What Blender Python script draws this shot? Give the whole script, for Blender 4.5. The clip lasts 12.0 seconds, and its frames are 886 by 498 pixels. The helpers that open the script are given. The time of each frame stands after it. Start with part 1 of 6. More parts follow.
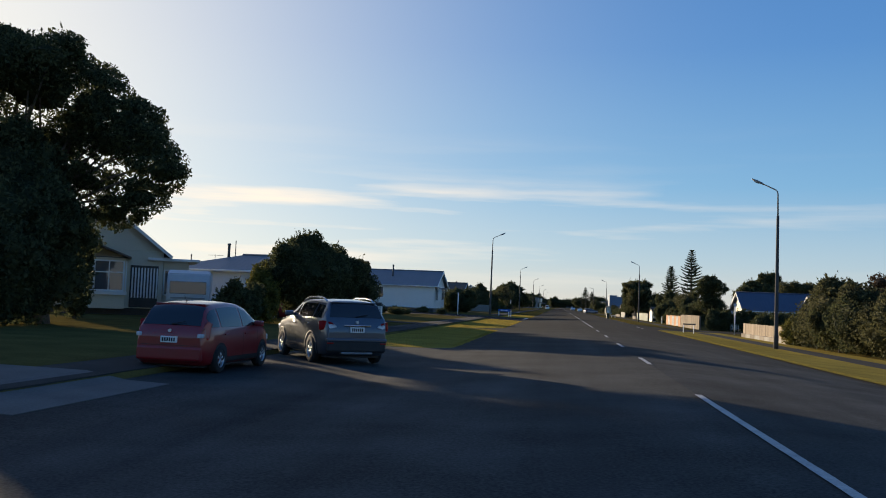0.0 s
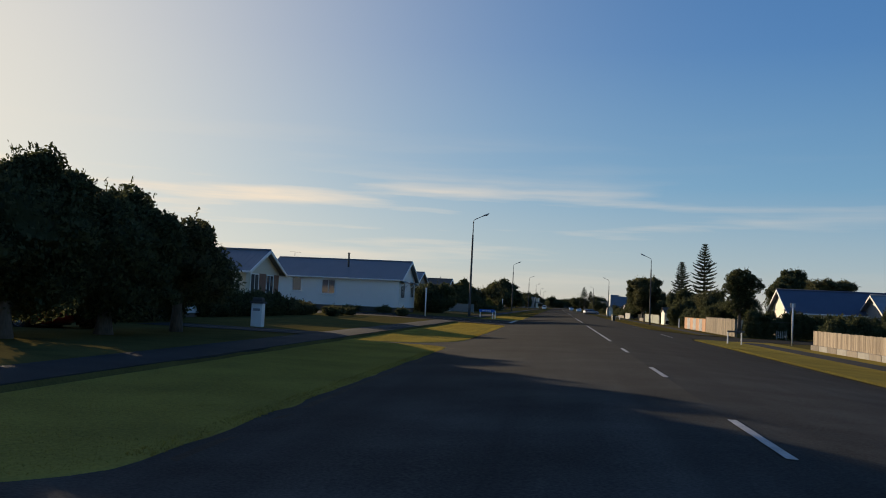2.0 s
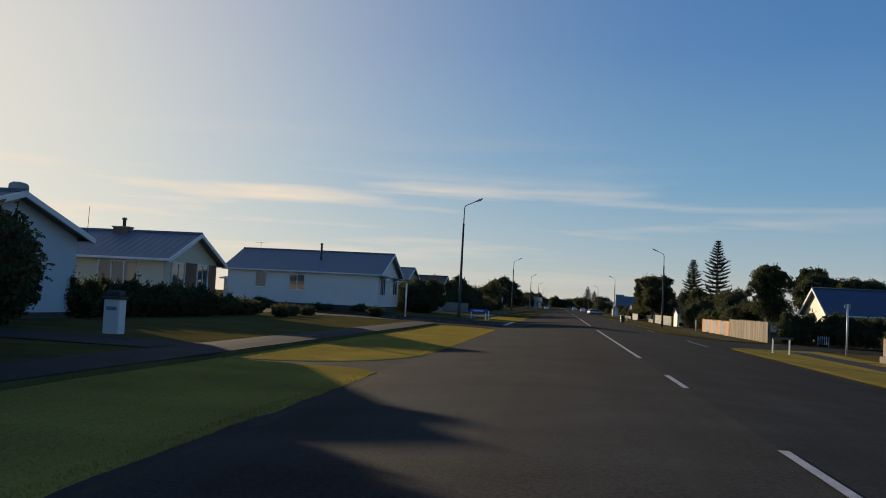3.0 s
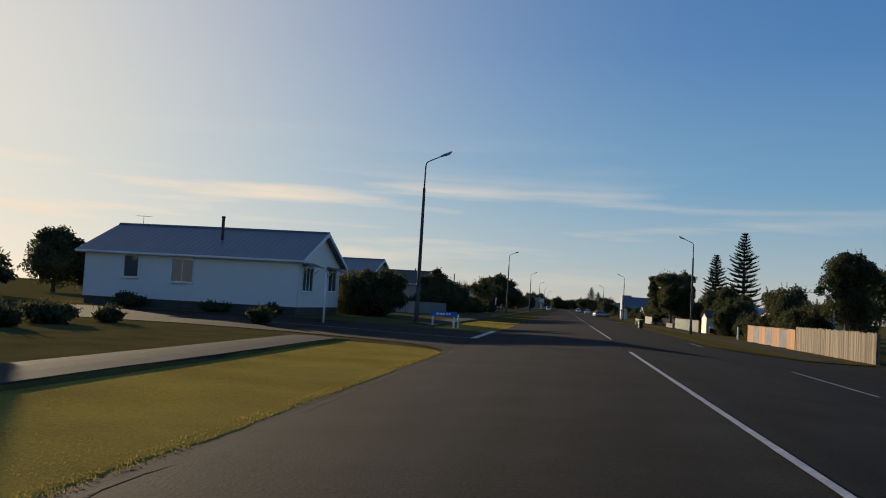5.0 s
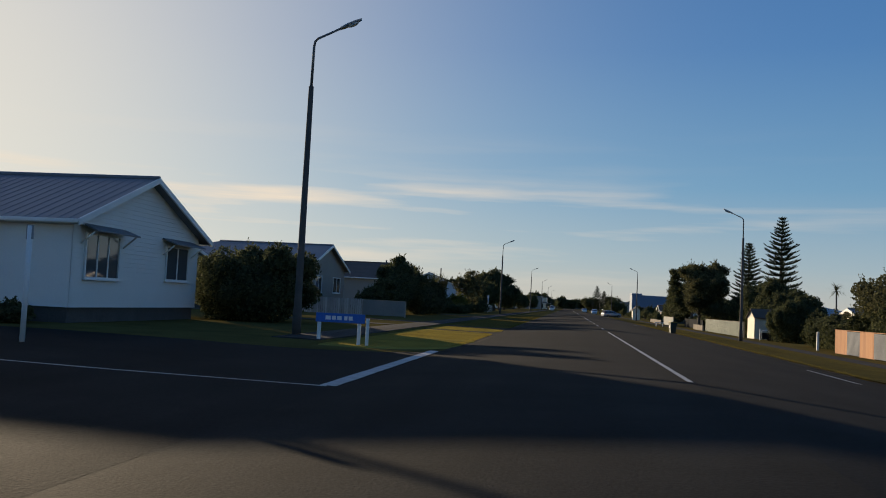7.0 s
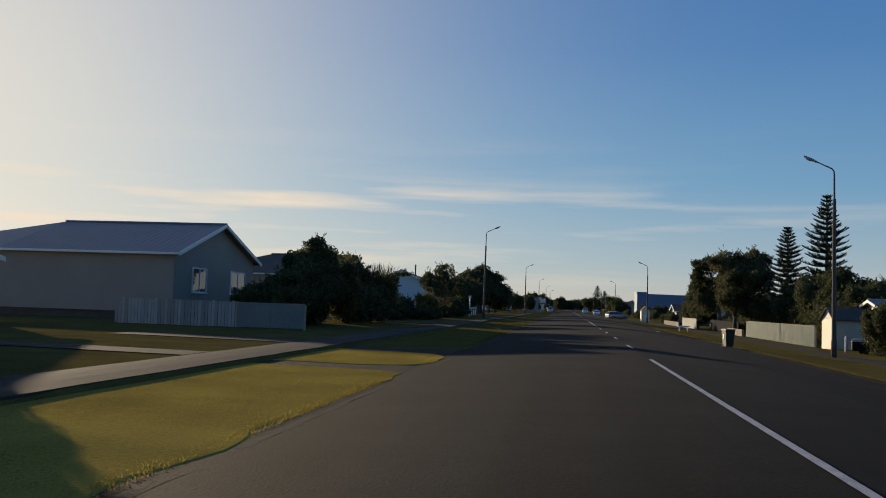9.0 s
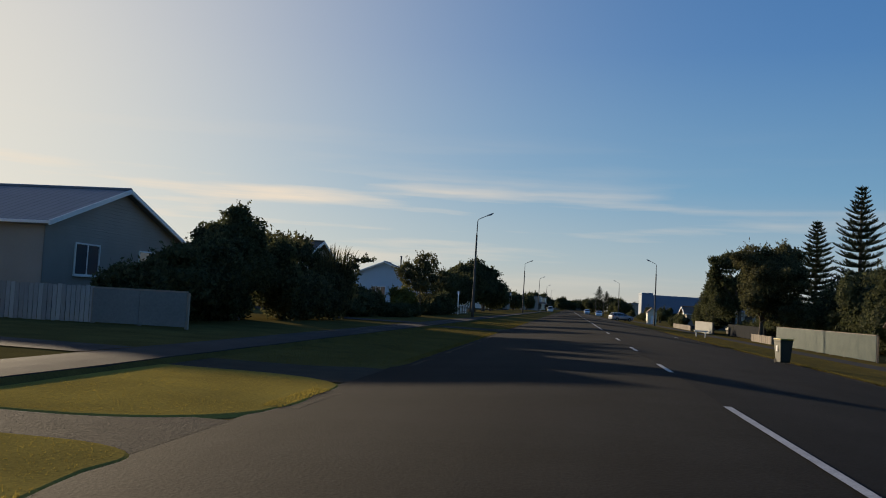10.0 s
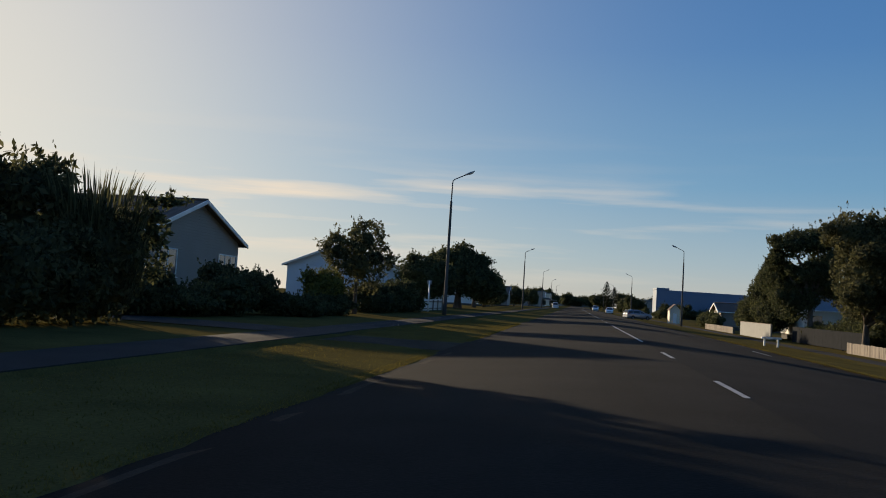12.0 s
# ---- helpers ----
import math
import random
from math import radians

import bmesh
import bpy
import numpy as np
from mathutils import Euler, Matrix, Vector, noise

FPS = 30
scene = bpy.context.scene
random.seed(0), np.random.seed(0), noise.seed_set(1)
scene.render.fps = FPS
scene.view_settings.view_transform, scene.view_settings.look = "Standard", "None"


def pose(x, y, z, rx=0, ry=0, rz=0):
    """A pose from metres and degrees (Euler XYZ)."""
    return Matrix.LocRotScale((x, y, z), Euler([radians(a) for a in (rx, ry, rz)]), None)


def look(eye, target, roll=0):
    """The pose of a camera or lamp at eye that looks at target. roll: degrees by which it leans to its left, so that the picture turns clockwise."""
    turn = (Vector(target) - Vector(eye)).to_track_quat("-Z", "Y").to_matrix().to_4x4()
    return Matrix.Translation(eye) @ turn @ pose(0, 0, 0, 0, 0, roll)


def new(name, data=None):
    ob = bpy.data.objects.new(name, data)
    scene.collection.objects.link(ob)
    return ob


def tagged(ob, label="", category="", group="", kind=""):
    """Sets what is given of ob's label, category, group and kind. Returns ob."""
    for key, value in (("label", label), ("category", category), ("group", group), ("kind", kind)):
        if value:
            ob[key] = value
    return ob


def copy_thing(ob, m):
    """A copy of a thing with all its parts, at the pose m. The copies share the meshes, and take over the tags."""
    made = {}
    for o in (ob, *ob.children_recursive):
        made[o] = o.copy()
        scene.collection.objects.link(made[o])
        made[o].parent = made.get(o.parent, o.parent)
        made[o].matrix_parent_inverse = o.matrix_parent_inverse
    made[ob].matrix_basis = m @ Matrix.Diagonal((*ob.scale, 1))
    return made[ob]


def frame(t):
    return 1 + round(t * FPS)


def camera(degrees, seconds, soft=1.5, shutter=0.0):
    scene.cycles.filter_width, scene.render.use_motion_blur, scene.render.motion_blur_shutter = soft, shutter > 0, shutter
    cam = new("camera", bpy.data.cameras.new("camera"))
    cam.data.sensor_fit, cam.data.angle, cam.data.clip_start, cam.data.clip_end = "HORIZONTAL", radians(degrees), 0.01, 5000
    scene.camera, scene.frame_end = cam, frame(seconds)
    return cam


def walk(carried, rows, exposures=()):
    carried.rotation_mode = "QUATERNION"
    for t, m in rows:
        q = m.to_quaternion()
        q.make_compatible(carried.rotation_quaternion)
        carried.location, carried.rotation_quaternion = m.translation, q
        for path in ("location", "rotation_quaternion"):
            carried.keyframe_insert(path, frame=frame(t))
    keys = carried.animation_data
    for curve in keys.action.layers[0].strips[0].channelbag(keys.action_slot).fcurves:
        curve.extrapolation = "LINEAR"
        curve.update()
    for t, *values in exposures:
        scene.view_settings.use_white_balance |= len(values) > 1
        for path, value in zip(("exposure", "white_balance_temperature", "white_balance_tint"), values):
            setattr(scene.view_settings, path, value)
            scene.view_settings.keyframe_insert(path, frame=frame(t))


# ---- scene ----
cam = camera(51.5, 12.0, soft=1.0)
PATH = [
    (0, (0.155, -0.606, 1.333), (-0.101, 1.374, 1.448), 2.3),
    (0.5, (0.18, 5.226, 1.335), (-0.075, 7.206, 1.451), 2.4),
    (1, (0.173, 11.433, 1.324), (-0.082, 13.414, 1.435), 2.4),
    (1.5, (0.306, 17.598, 1.29), (0.046, 19.578, 1.4), 2.5),
    (2, (0.207, 23.704, 1.314), (-0.045, 25.685, 1.428), 2.6),
    (2.5, (0.181, 29.957, 1.3), (-0.075, 31.938, 1.412), 2.7),
    (3, (0.187, 36.137, 1.308), (-0.072, 38.117, 1.42), 2.9),
    (3.2, (0.182, 38.76, 1.29), (-0.074, 40.74, 1.407), 3.0),
    (5, (0.152, 61.308, 1.34), (-0.113, 63.287, 1.453), 3.2),
    (5.5, (0.092, 67.868, 1.368), (-0.176, 69.847, 1.477), 3.1),
    (6, (0.102, 74.286, 1.323), (-0.165, 76.265, 1.436), 3.2),
    (6.5, (0.119, 80.748, 1.311), (-0.154, 82.726, 1.42), 3.1),
    (7, (0.142, 87.211, 1.251), (-0.132, 89.189, 1.365), 2.8),
    (9, (0.103, 112.893, 1.332), (-0.168, 114.871, 1.452), 1.9),
    (9.5, (0.21, 119.163, 1.253), (-0.061, 121.141, 1.372), 2.1),
    (10, (0.186, 125.629, 1.233), (-0.09, 127.606, 1.348), 3.1),
    (10.5, (0.004, 132.363, 1.306), (-0.269, 134.341, 1.418), 3.1),
    (11, (-0.018, 138.969, 1.246), (-0.295, 140.946, 1.353), 3.3),
    (11.5, (-0.057, 145.537, 1.186), (-0.337, 147.514, 1.296), 3.6),
    (12, (-0.116, 151.978, 1.187), (-0.404, 153.954, 1.292), 3.4),
]
walk(cam, [(t, look(eye, target, roll)) for t, eye, target, roll in PATH],
     exposures=[(0, 0.56, 6500, 10), (0.4, 0.72, 7150, 10), (0.8, 0.72, 7150, 10), (1.5, 0.52, 7050, 10), (2.2, 0.16, 6700, 10), (12, 0.14, 6650, 10)])

# ---- world ----
SUN_AZ, SUN_EL = radians(42.0), radians(9.9)   # azimuth counts from straight ahead to the left
world = bpy.data.worlds.new("sky")
scene.world = world
world.use_nodes = True
wn, wl = world.node_tree.nodes, world.node_tree.links
wn.clear()
w_out = wn.new("ShaderNodeOutputWorld")
w_bg = wn.new("ShaderNodeBackground")
w_sky = wn.new("ShaderNodeTexSky")
w_sky.sky_type, w_sky.sun_disc = "NISHITA", False
w_sky.sun_elevation, w_sky.sun_rotation = SUN_EL, -SUN_AZ
w_sky.air_density, w_sky.dust_density, w_sky.ozone_density = 1.0, 0.4, 2.6
w_bg.inputs["Strength"].default_value = 0.09
# thin streaks of high cloud near the horizon
w_co = wn.new("ShaderNodeTexCoord")
w_map = wn.new("ShaderNodeMapping")
w_map.inputs["Scale"].default_value = (2.2, 2.2, 30.0)
w_no = wn.new("ShaderNodeTexNoise")
w_no.inputs["Scale"].default_value, w_no.inputs["Detail"].default_value = 1.6, 5.0
w_ramp = wn.new("ShaderNodeValToRGB")
w_ramp.color_ramp.elements[0].position, w_ramp.color_ramp.elements[1].position = 0.51, 0.72
w_sep = wn.new("ShaderNodeSeparateXYZ")
w_band = wn.new("ShaderNodeValToRGB")
for p, v in ((0.0, 0.0), (0.03, 0.3), (0.075, 0.75), (0.11, 0.7), (0.14, 0.1), (0.2, 0.0)):
    e = w_band.color_ramp.elements.new(p)
    e.color = (v, v, v, 1)
w_band.color_ramp.elements[0].color = (0, 0, 0, 1)
w_band.color_ramp.elements[-1].color = (0, 0, 0, 1)
w_mul = wn.new("ShaderNodeMath")
w_mul.operation = "MULTIPLY"
w_mix = wn.new("ShaderNodeMixRGB")
# a clear evening gradient, cream at the horizon to blue overhead, softens the physical sky
w_grad = wn.new("ShaderNodeValToRGB")
while len(w_grad.color_ramp.elements) > 1:
    w_grad.color_ramp.elements.remove(w_grad.color_ramp.elements[-1])
w_grad.color_ramp.elements[0].position = 0.0
w_grad.color_ramp.elements[0].color = (5.2, 5.3, 5.2, 1)
for p, c in ((0.05, (3.4, 4.6, 5.7)), (0.13, (1.5, 3.4, 5.6)), (0.27, (0.65, 2.1, 4.9)), (0.4, (0.42, 1.6, 4.3)), (1.0, (0.2, 0.8, 2.7))):
    e = w_grad.color_ramp.elements.new(p)
    e.color = (*c, 1)
w_soft = wn.new("ShaderNodeMixRGB")
w_soft.inputs[0].default_value = 0.78
wl.new(w_co.outputs["Generated"], w_map.inputs["Vector"])
wl.new(w_map.outputs["Vector"], w_no.inputs["Vector"])
wl.new(w_no.outputs["Fac"], w_ramp.inputs["Fac"])
wl.new(w_co.outputs["Generated"], w_sep.inputs[0])
wl.new(w_sep.outputs["Z"], w_band.inputs["Fac"])
wl.new(w_ramp.outputs["Color"], w_mul.inputs[0])
wl.new(w_band.outputs["Color"], w_mul.inputs[1])
wl.new(w_sep.outputs["Z"], w_grad.inputs["Fac"])
wl.new(w_sky.outputs["Color"], w_soft.inputs[1])
wl.new(w_grad.outputs["Color"], w_soft.inputs[2])
# haze round the sun's place
w_dot = wn.new("ShaderNodeVectorMath")
w_dot.operation = "DOT_PRODUCT"
w_dot.inputs[1].default_value = (-math.sin(SUN_AZ) * math.cos(SUN_EL), math.cos(SUN_AZ) * math.cos(SUN_EL), math.sin(SUN_EL))
w_pos = wn.new("ShaderNodeMath")
w_pos.operation = "MAXIMUM"
w_pos.inputs[1].default_value = 0.0
w_pow = wn.new("ShaderNodeMath")
w_pow.operation = "POWER"
w_pow.inputs[1].default_value = 9.0
w_halo = wn.new("ShaderNodeMixRGB")
w_halo.inputs[2].default_value = (8.3, 7.8, 6.7, 1)
w_dim = wn.new("ShaderNodeMath")
w_dim.operation = "MULTIPLY"
w_dim.inputs[1].default_value = 0.85
wl.new(w_co.outputs["Generated"], w_dot.inputs[0])
wl.new(w_dot.outputs["Value"], w_pos.inputs[0])
wl.new(w_pos.outputs[0], w_pow.inputs[0])
wl.new(w_pow.outputs[0], w_dim.inputs[0])
wl.new(w_dim.outputs[0], w_halo.inputs[0])
wl.new(w_soft.outputs["Color"], w_halo.inputs[1])
# the cloud streaks catch more light towards the sun
w_near = wn.new("ShaderNodeMath")
w_near.operation = "POWER"
w_near.inputs[1].default_value = 3.0
w_lit = wn.new("ShaderNodeMath")
w_lit.operation, w_lit.use_clamp = "MULTIPLY", True
w_fac = wn.new("ShaderNodeMath")
w_fac.operation, w_fac.use_clamp = "MULTIPLY", True
w_fac.inputs[1].default_value = 1.7
wl.new(w_pos.outputs[0], w_near.inputs[0])
wl.new(w_near.outputs[0], w_lit.inputs[0])
wl.new(w_mul.outputs[0], w_lit.inputs[1])
wl.new(w_lit.outputs[0], w_fac.inputs[0])
wl.new(w_fac.outputs[0], w_mix.inputs[0])
wl.new(w_halo.outputs["Color"], w_mix.inputs[1])
w_mix.inputs[2].default_value = (9.0, 7.6, 6.0, 1)
wl.new(w_mix.outputs["Color"], w_bg.inputs["Color"])
wl.new(w_bg.outputs[0], w_out.inputs["Surface"])

sun_way = Vector((-math.sin(SUN_AZ) * math.cos(SUN_EL), math.cos(SUN_AZ) * math.cos(SUN_EL), math.sin(SUN_EL)))
sun = new("sun", bpy.data.lights.new("sun", "SUN"))
sun.data.energy, sun.data.angle, sun.data.color = 5.0, radians(0.6), (1.0, 0.80, 0.55)
sun.matrix_world = look(sun_way * 50, (0, 0, 0))



# ---- materials ----
def material(name, colors, rough=0.8, metal=0.0, scale=3.0, fine=40.0, bump=0.15, bump_dist=0.01, island=0.0, obrand=0.0,
             translucent=0.0, spec=0.5, coat=0.0, stretch=(1, 1, 1), spread=0.5):
    """Two-scale noise colour with relief. colors: dark, light."""
    m = bpy.data.materials.new(name)
    m.use_nodes = True
    n, l = m.node_tree.nodes, m.node_tree.links
    bsdf = n["Principled BSDF"]
    bsdf.inputs["Roughness"].default_value, bsdf.inputs["Metallic"].default_value = rough, metal
    bsdf.inputs["Specular IOR Level"].default_value = spec
    bsdf.inputs["Coat Weight"].default_value = coat
    geo = n.new("ShaderNodeNewGeometry")
    mp = n.new("ShaderNodeMapping")
    mp.inputs["Scale"].default_value = stretch
    l.new(geo.outputs["Position"], mp.inputs["Vector"])
    big, small = n.new("ShaderNodeTexNoise"), n.new("ShaderNodeTexNoise")
    big.inputs["Scale"].default_value, big.inputs["Detail"].default_value = scale, 4.0
    small.inputs["Scale"].default_value, small.inputs["Detail"].default_value = fine, 3.0
    l.new(mp.outputs[0], big.inputs["Vector"])
    l.new(mp.outputs[0], small.inputs["Vector"])
    add = n.new("ShaderNodeMath")
    add.operation = "ADD"
    half = n.new("ShaderNodeMath")
    half.operation = "MULTIPLY_ADD"
    half.inputs[1].default_value, half.inputs[2].default_value = 0.5, 0.0
    l.new(big.outputs["Fac"], add.inputs[0])
    l.new(small.outputs["Fac"], add.inputs[1])
    l.new(add.outputs[0], half.inputs[0])
    last = half.outputs[0]
    for amount, source, socket in ((island, geo, "Random Per Island"), (obrand, n.new("ShaderNodeObjectInfo"), "Random")):
        if amount:
            ma = n.new("ShaderNodeMath")
            ma.operation = "MULTIPLY_ADD"
            ma.inputs[1].default_value = amount
            l.new(source.outputs[socket], ma.inputs[0])
            l.new(last, ma.inputs[2])
            sub = n.new("ShaderNodeMath")
            sub.operation = "SUBTRACT"
            sub.inputs[1].default_value = amount / 2
            l.new(ma.outputs[0], sub.inputs[0])
            last = sub.outputs[0]
    ramp = n.new("ShaderNodeValToRGB")
    ramp.color_ramp.elements[0].position, ramp.color_ramp.elements[1].position = 0.5 - spread / 2, 0.5 + spread / 2
    ramp.color_ramp.elements[0].color, ramp.color_ramp.elements[1].color = (*colors[0], 1), (*colors[1], 1)
    l.new(last, ramp.inputs["Fac"])
    l.new(ramp.outputs["Color"], bsdf.inputs["Base Color"])
    if bump:
        b = n.new("ShaderNodeBump")
        b.inputs["Strength"].default_value, b.inputs["Distance"].default_value = bump, bump_dist
        l.new(add.outputs[0], b.inputs["Height"])
        l.new(b.outputs[0], bsdf.inputs["Normal"])
    if translucent:
        tr = n.new("ShaderNodeBsdfTranslucent")
        mx = n.new("ShaderNodeMixShader")
        mx.inputs[0].default_value = translucent
        l.new(ramp.outputs["Color"], tr.inputs["Color"])
        l.new(bsdf.outputs[0], mx.inputs[1])
        l.new(tr.outputs[0], mx.inputs[2])
        l.new(mx.outputs[0], n["Material Output"].inputs["Surface"])
    return m


def glass(name, tint, rough=0.03):
    m = material(name, (tint, tint), rough=rough, bump=0.0, spec=0.8)
    return m


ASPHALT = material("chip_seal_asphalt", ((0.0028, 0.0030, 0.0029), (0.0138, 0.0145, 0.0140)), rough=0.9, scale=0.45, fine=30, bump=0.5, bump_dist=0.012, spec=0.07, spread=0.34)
# long wheel tracks and worn lanes along the road
an, al = ASPHALT.node_tree.nodes, ASPHALT.node_tree.links
a_geo, a_map, a_noise, a_ramp, a_mul = an.new("ShaderNodeNewGeometry"), an.new("ShaderNodeMapping"), an.new("ShaderNodeTexNoise"), an.new("ShaderNodeValToRGB"), an.new("ShaderNodeMixRGB")
a_map.inputs["Scale"].default_value = (1.0, 0.025, 1.0)
a_noise.inputs["Scale"].default_value, a_noise.inputs["Detail"].default_value = 0.9, 4.0
a_ramp.color_ramp.elements[0].position, a_ramp.color_ramp.elements[1].position = 0.36, 0.66
a_ramp.color_ramp.elements[0].color, a_ramp.color_ramp.elements[1].color = (0.72, 0.73, 0.75, 1), (1.22, 1.20, 1.16, 1)
a_mul.blend_type = "MULTIPLY"
a_mul.inputs[0].default_value = 1.0
a_out = an["Principled BSDF"].inputs["Base Color"].links[0].from_socket
al.new(a_geo.outputs["Position"], a_map.inputs["Vector"])
al.new(a_map.outputs[0], a_noise.inputs["Vector"])
al.new(a_noise.outputs["Fac"], a_ramp.inputs["Fac"])
al.new(a_out, a_mul.inputs[1])
al.new(a_ramp.outputs["Color"], a_mul.inputs[2])
# light put into the colour: paler near the start, darker past the side street
a_sep, a_near_tone, a_toned = an.new("ShaderNodeSeparateXYZ"), an.new("ShaderNodeMapRange"), an.new("ShaderNodeVectorMath")
a_near_tone.inputs["From Min"].default_value, a_near_tone.inputs["From Max"].default_value = 20.0, 62.0
a_near_tone.inputs["To Min"].default_value, a_near_tone.inputs["To Max"].default_value = 5.6, 1.5
a_toned.operation = "SCALE"
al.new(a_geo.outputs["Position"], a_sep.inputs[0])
al.new(a_sep.outputs["Y"], a_near_tone.inputs["Value"])
a_far_tone, a_both = an.new("ShaderNodeMapRange"), an.new("ShaderNodeMath")
a_far_tone.inputs["From Min"].default_value, a_far_tone.inputs["From Max"].default_value = 84.0, 116.0
a_far_tone.inputs["To Min"].default_value, a_far_tone.inputs["To Max"].default_value = 1.0, 0.62
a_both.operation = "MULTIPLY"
al.new(a_sep.outputs["Y"], a_far_tone.inputs["Value"])
al.new(a_near_tone.outputs[0], a_both.inputs[0])
al.new(a_far_tone.outputs[0], a_both.inputs[1])
al.new(a_mul.outputs["Color"], a_toned.inputs[0])
al.new(a_both.outputs[0], a_toned.inputs["Scale"])
al.new(a_toned.outputs[0], an["Principled BSDF"].inputs["Base Color"])
GRAVEL = material("gritty_road_edge", ((0.024, 0.021, 0.016), (0.075, 0.064, 0.048)), rough=0.95, scale=1.6, fine=28, bump=0.7, bump_dist=0.02, spec=0.05)
PATH_SEAL = material("footpath_seal", ((0.028, 0.028, 0.027), (0.062, 0.060, 0.056)), rough=0.9, scale=0.8, fine=50, bump=0.3, spec=0.06)
CONCRETE = material("concrete", ((0.26, 0.25, 0.23), (0.42, 0.41, 0.38)), rough=0.9, scale=1.5, fine=40, bump=0.2, spec=0.15)
# concrete with the big tree's shade put into its colour
SHADED_CONCRETE = material("shaded_concrete", ((0.09, 0.088, 0.082), (0.17, 0.165, 0.155)), rough=0.9, scale=0.9, fine=30, bump=0.2, spec=0.1)
GRASS = material("mown_grass", ((0.165, 0.125, 0.036), (0.42, 0.318, 0.072)), rough=0.95, scale=0.5, fine=22, bump=0.18, bump_dist=0.02, spec=0.0)
BLADE = material("grass_blade", ((0.18, 0.138, 0.034), (0.40, 0.308, 0.066)), rough=0.8, scale=0.5, fine=9, bump=0, island=0.3, translucent=0.45, spec=0.0)
GRASS_DRY = material("dry_grass", ((0.062, 0.050, 0.020), (0.175, 0.140, 0.046)), rough=0.95, scale=0.7, fine=22, bump=0.25, bump_dist=0.02, spec=0.0)
BLADE_DRY = material("dry_grass_blade", ((0.09, 0.074, 0.020), (0.23, 0.18, 0.045)), rough=0.8, scale=0.5, fine=9, bump=0, island=0.35, translucent=0.4, spec=0.0)
LINE = material("road_paint", ((0.20, 0.20, 0.195), (0.56, 0.56, 0.54)), rough=0.7, scale=3, fine=45, bump=0.2, spread=0.45)
LEAF = material("dark_leaf", ((0.036, 0.045, 0.022), (0.115, 0.124, 0.058)), rough=0.8, scale=0.6, fine=5, bump=0, island=0.6, translucent=0.42, spec=0.12)
LEAF_OLIVE = material("olive_leaf", ((0.043, 0.048, 0.024), (0.138, 0.134, 0.063)), rough=0.8, scale=0.6, fine=5, bump=0, island=0.6, translucent=0.42, spec=0.12)
LEAF_YELLOW = material("yellow_green_leaf", ((0.06, 0.065, 0.014), (0.20, 0.18, 0.04)), rough=0.7, scale=0.6, fine=5, bump=0, island=0.6, translucent=0.3, spec=0.25)
LEAF_BROWN = material("brown_leaf", ((0.045, 0.030, 0.018), (0.14, 0.09, 0.05)), rough=0.75, scale=0.6, fine=5, bump=0, island=0.6, translucent=0.2, spec=0.2)
NEEDLE = material("pine_needle", ((0.020, 0.030, 0.018), (0.065, 0.082, 0.045)), rough=0.7, scale=0.6, fine=6, bump=0, island=0.5, translucent=0.1, spec=0.25)
BARK = material("bark", ((0.05, 0.04, 0.03), (0.16, 0.13, 0.10)), rough=0.95, scale=3, fine=22, bump=0.7, bump_dist=0.03, stretch=(1, 1, 0.25))
WHITE = material("white_weatherboard_paint", ((0.66, 0.66, 0.62), (0.80, 0.80, 0.76)), rough=0.55, scale=0.7, fine=25, bump=0.08, spread=0.8)
CREAM = material("cream_paint", ((0.55, 0.49, 0.36), (0.70, 0.64, 0.50)), rough=0.6, scale=0.7, fine=25, bump=0.08, spread=0.8)
PALE_BLUE = material("pale_blue_paint", ((0.42, 0.50, 0.56), (0.55, 0.62, 0.68)), rough=0.6, scale=0.7, fine=25, bump=0.08, spread=0.8)
TAUPE = material("taupe_paint", ((0.22, 0.20, 0.17), (0.34, 0.31, 0.27)), rough=0.7, scale=0.7, fine=25, bump=0.1, spread=0.8)
TRIM = material("white_trim_paint", ((0.70, 0.70, 0.67), (0.82, 0.82, 0.79)), rough=0.5, scale=2, fine=30, bump=0.05)
BASE_DARK = material("dark_base_boards", ((0.05, 0.045, 0.04), (0.11, 0.10, 0.09)), rough=0.9, scale=1.5, fine=18, bump=0.3)
ROOF_GREY = material("grey_painted_iron", ((0.10, 0.115, 0.135), (0.18, 0.195, 0.215)), rough=0.5, scale=0.8, fine=14, bump=0.1, spec=0.5, spread=0.7)
ROOF_BLUE = material("blue_painted_iron", ((0.050, 0.066, 0.105), (0.078, 0.098, 0.145)), rough=0.55, scale=0.8, fine=14, bump=0.08, spec=0.4, spread=0.7)
ROOF_BROWN = material("brown_concrete_tile", ((0.07, 0.05, 0.04), (0.15, 0.11, 0.085)), rough=0.9, scale=1.2, fine=16, bump=0.3)
BLUE_WALL = material("blue_cladding", ((0.10, 0.165, 0.27), (0.14, 0.22, 0.33)), rough=0.5, scale=0.4, fine=12, bump=0.05, spread=0.8)
GLASS = glass("window_glass", (0.085, 0.095, 0.105))
CAR_GLASS = glass("car_glass", (0.012, 0.014, 0.016))
CURTAIN = material("pale_curtain", ((0.45, 0.44, 0.40), (0.65, 0.64, 0.60)), rough=0.9, scale=3, fine=30, bump=0.2, stretch=(6, 6, 0.4))
WOOD = material("weathered_paling", ((0.19, 0.15, 0.108), (0.40, 0.325, 0.24)), rough=0.9, scale=2.0, fine=30, bump=0.4, obrand=0.5, stretch=(1, 1, 0.15))
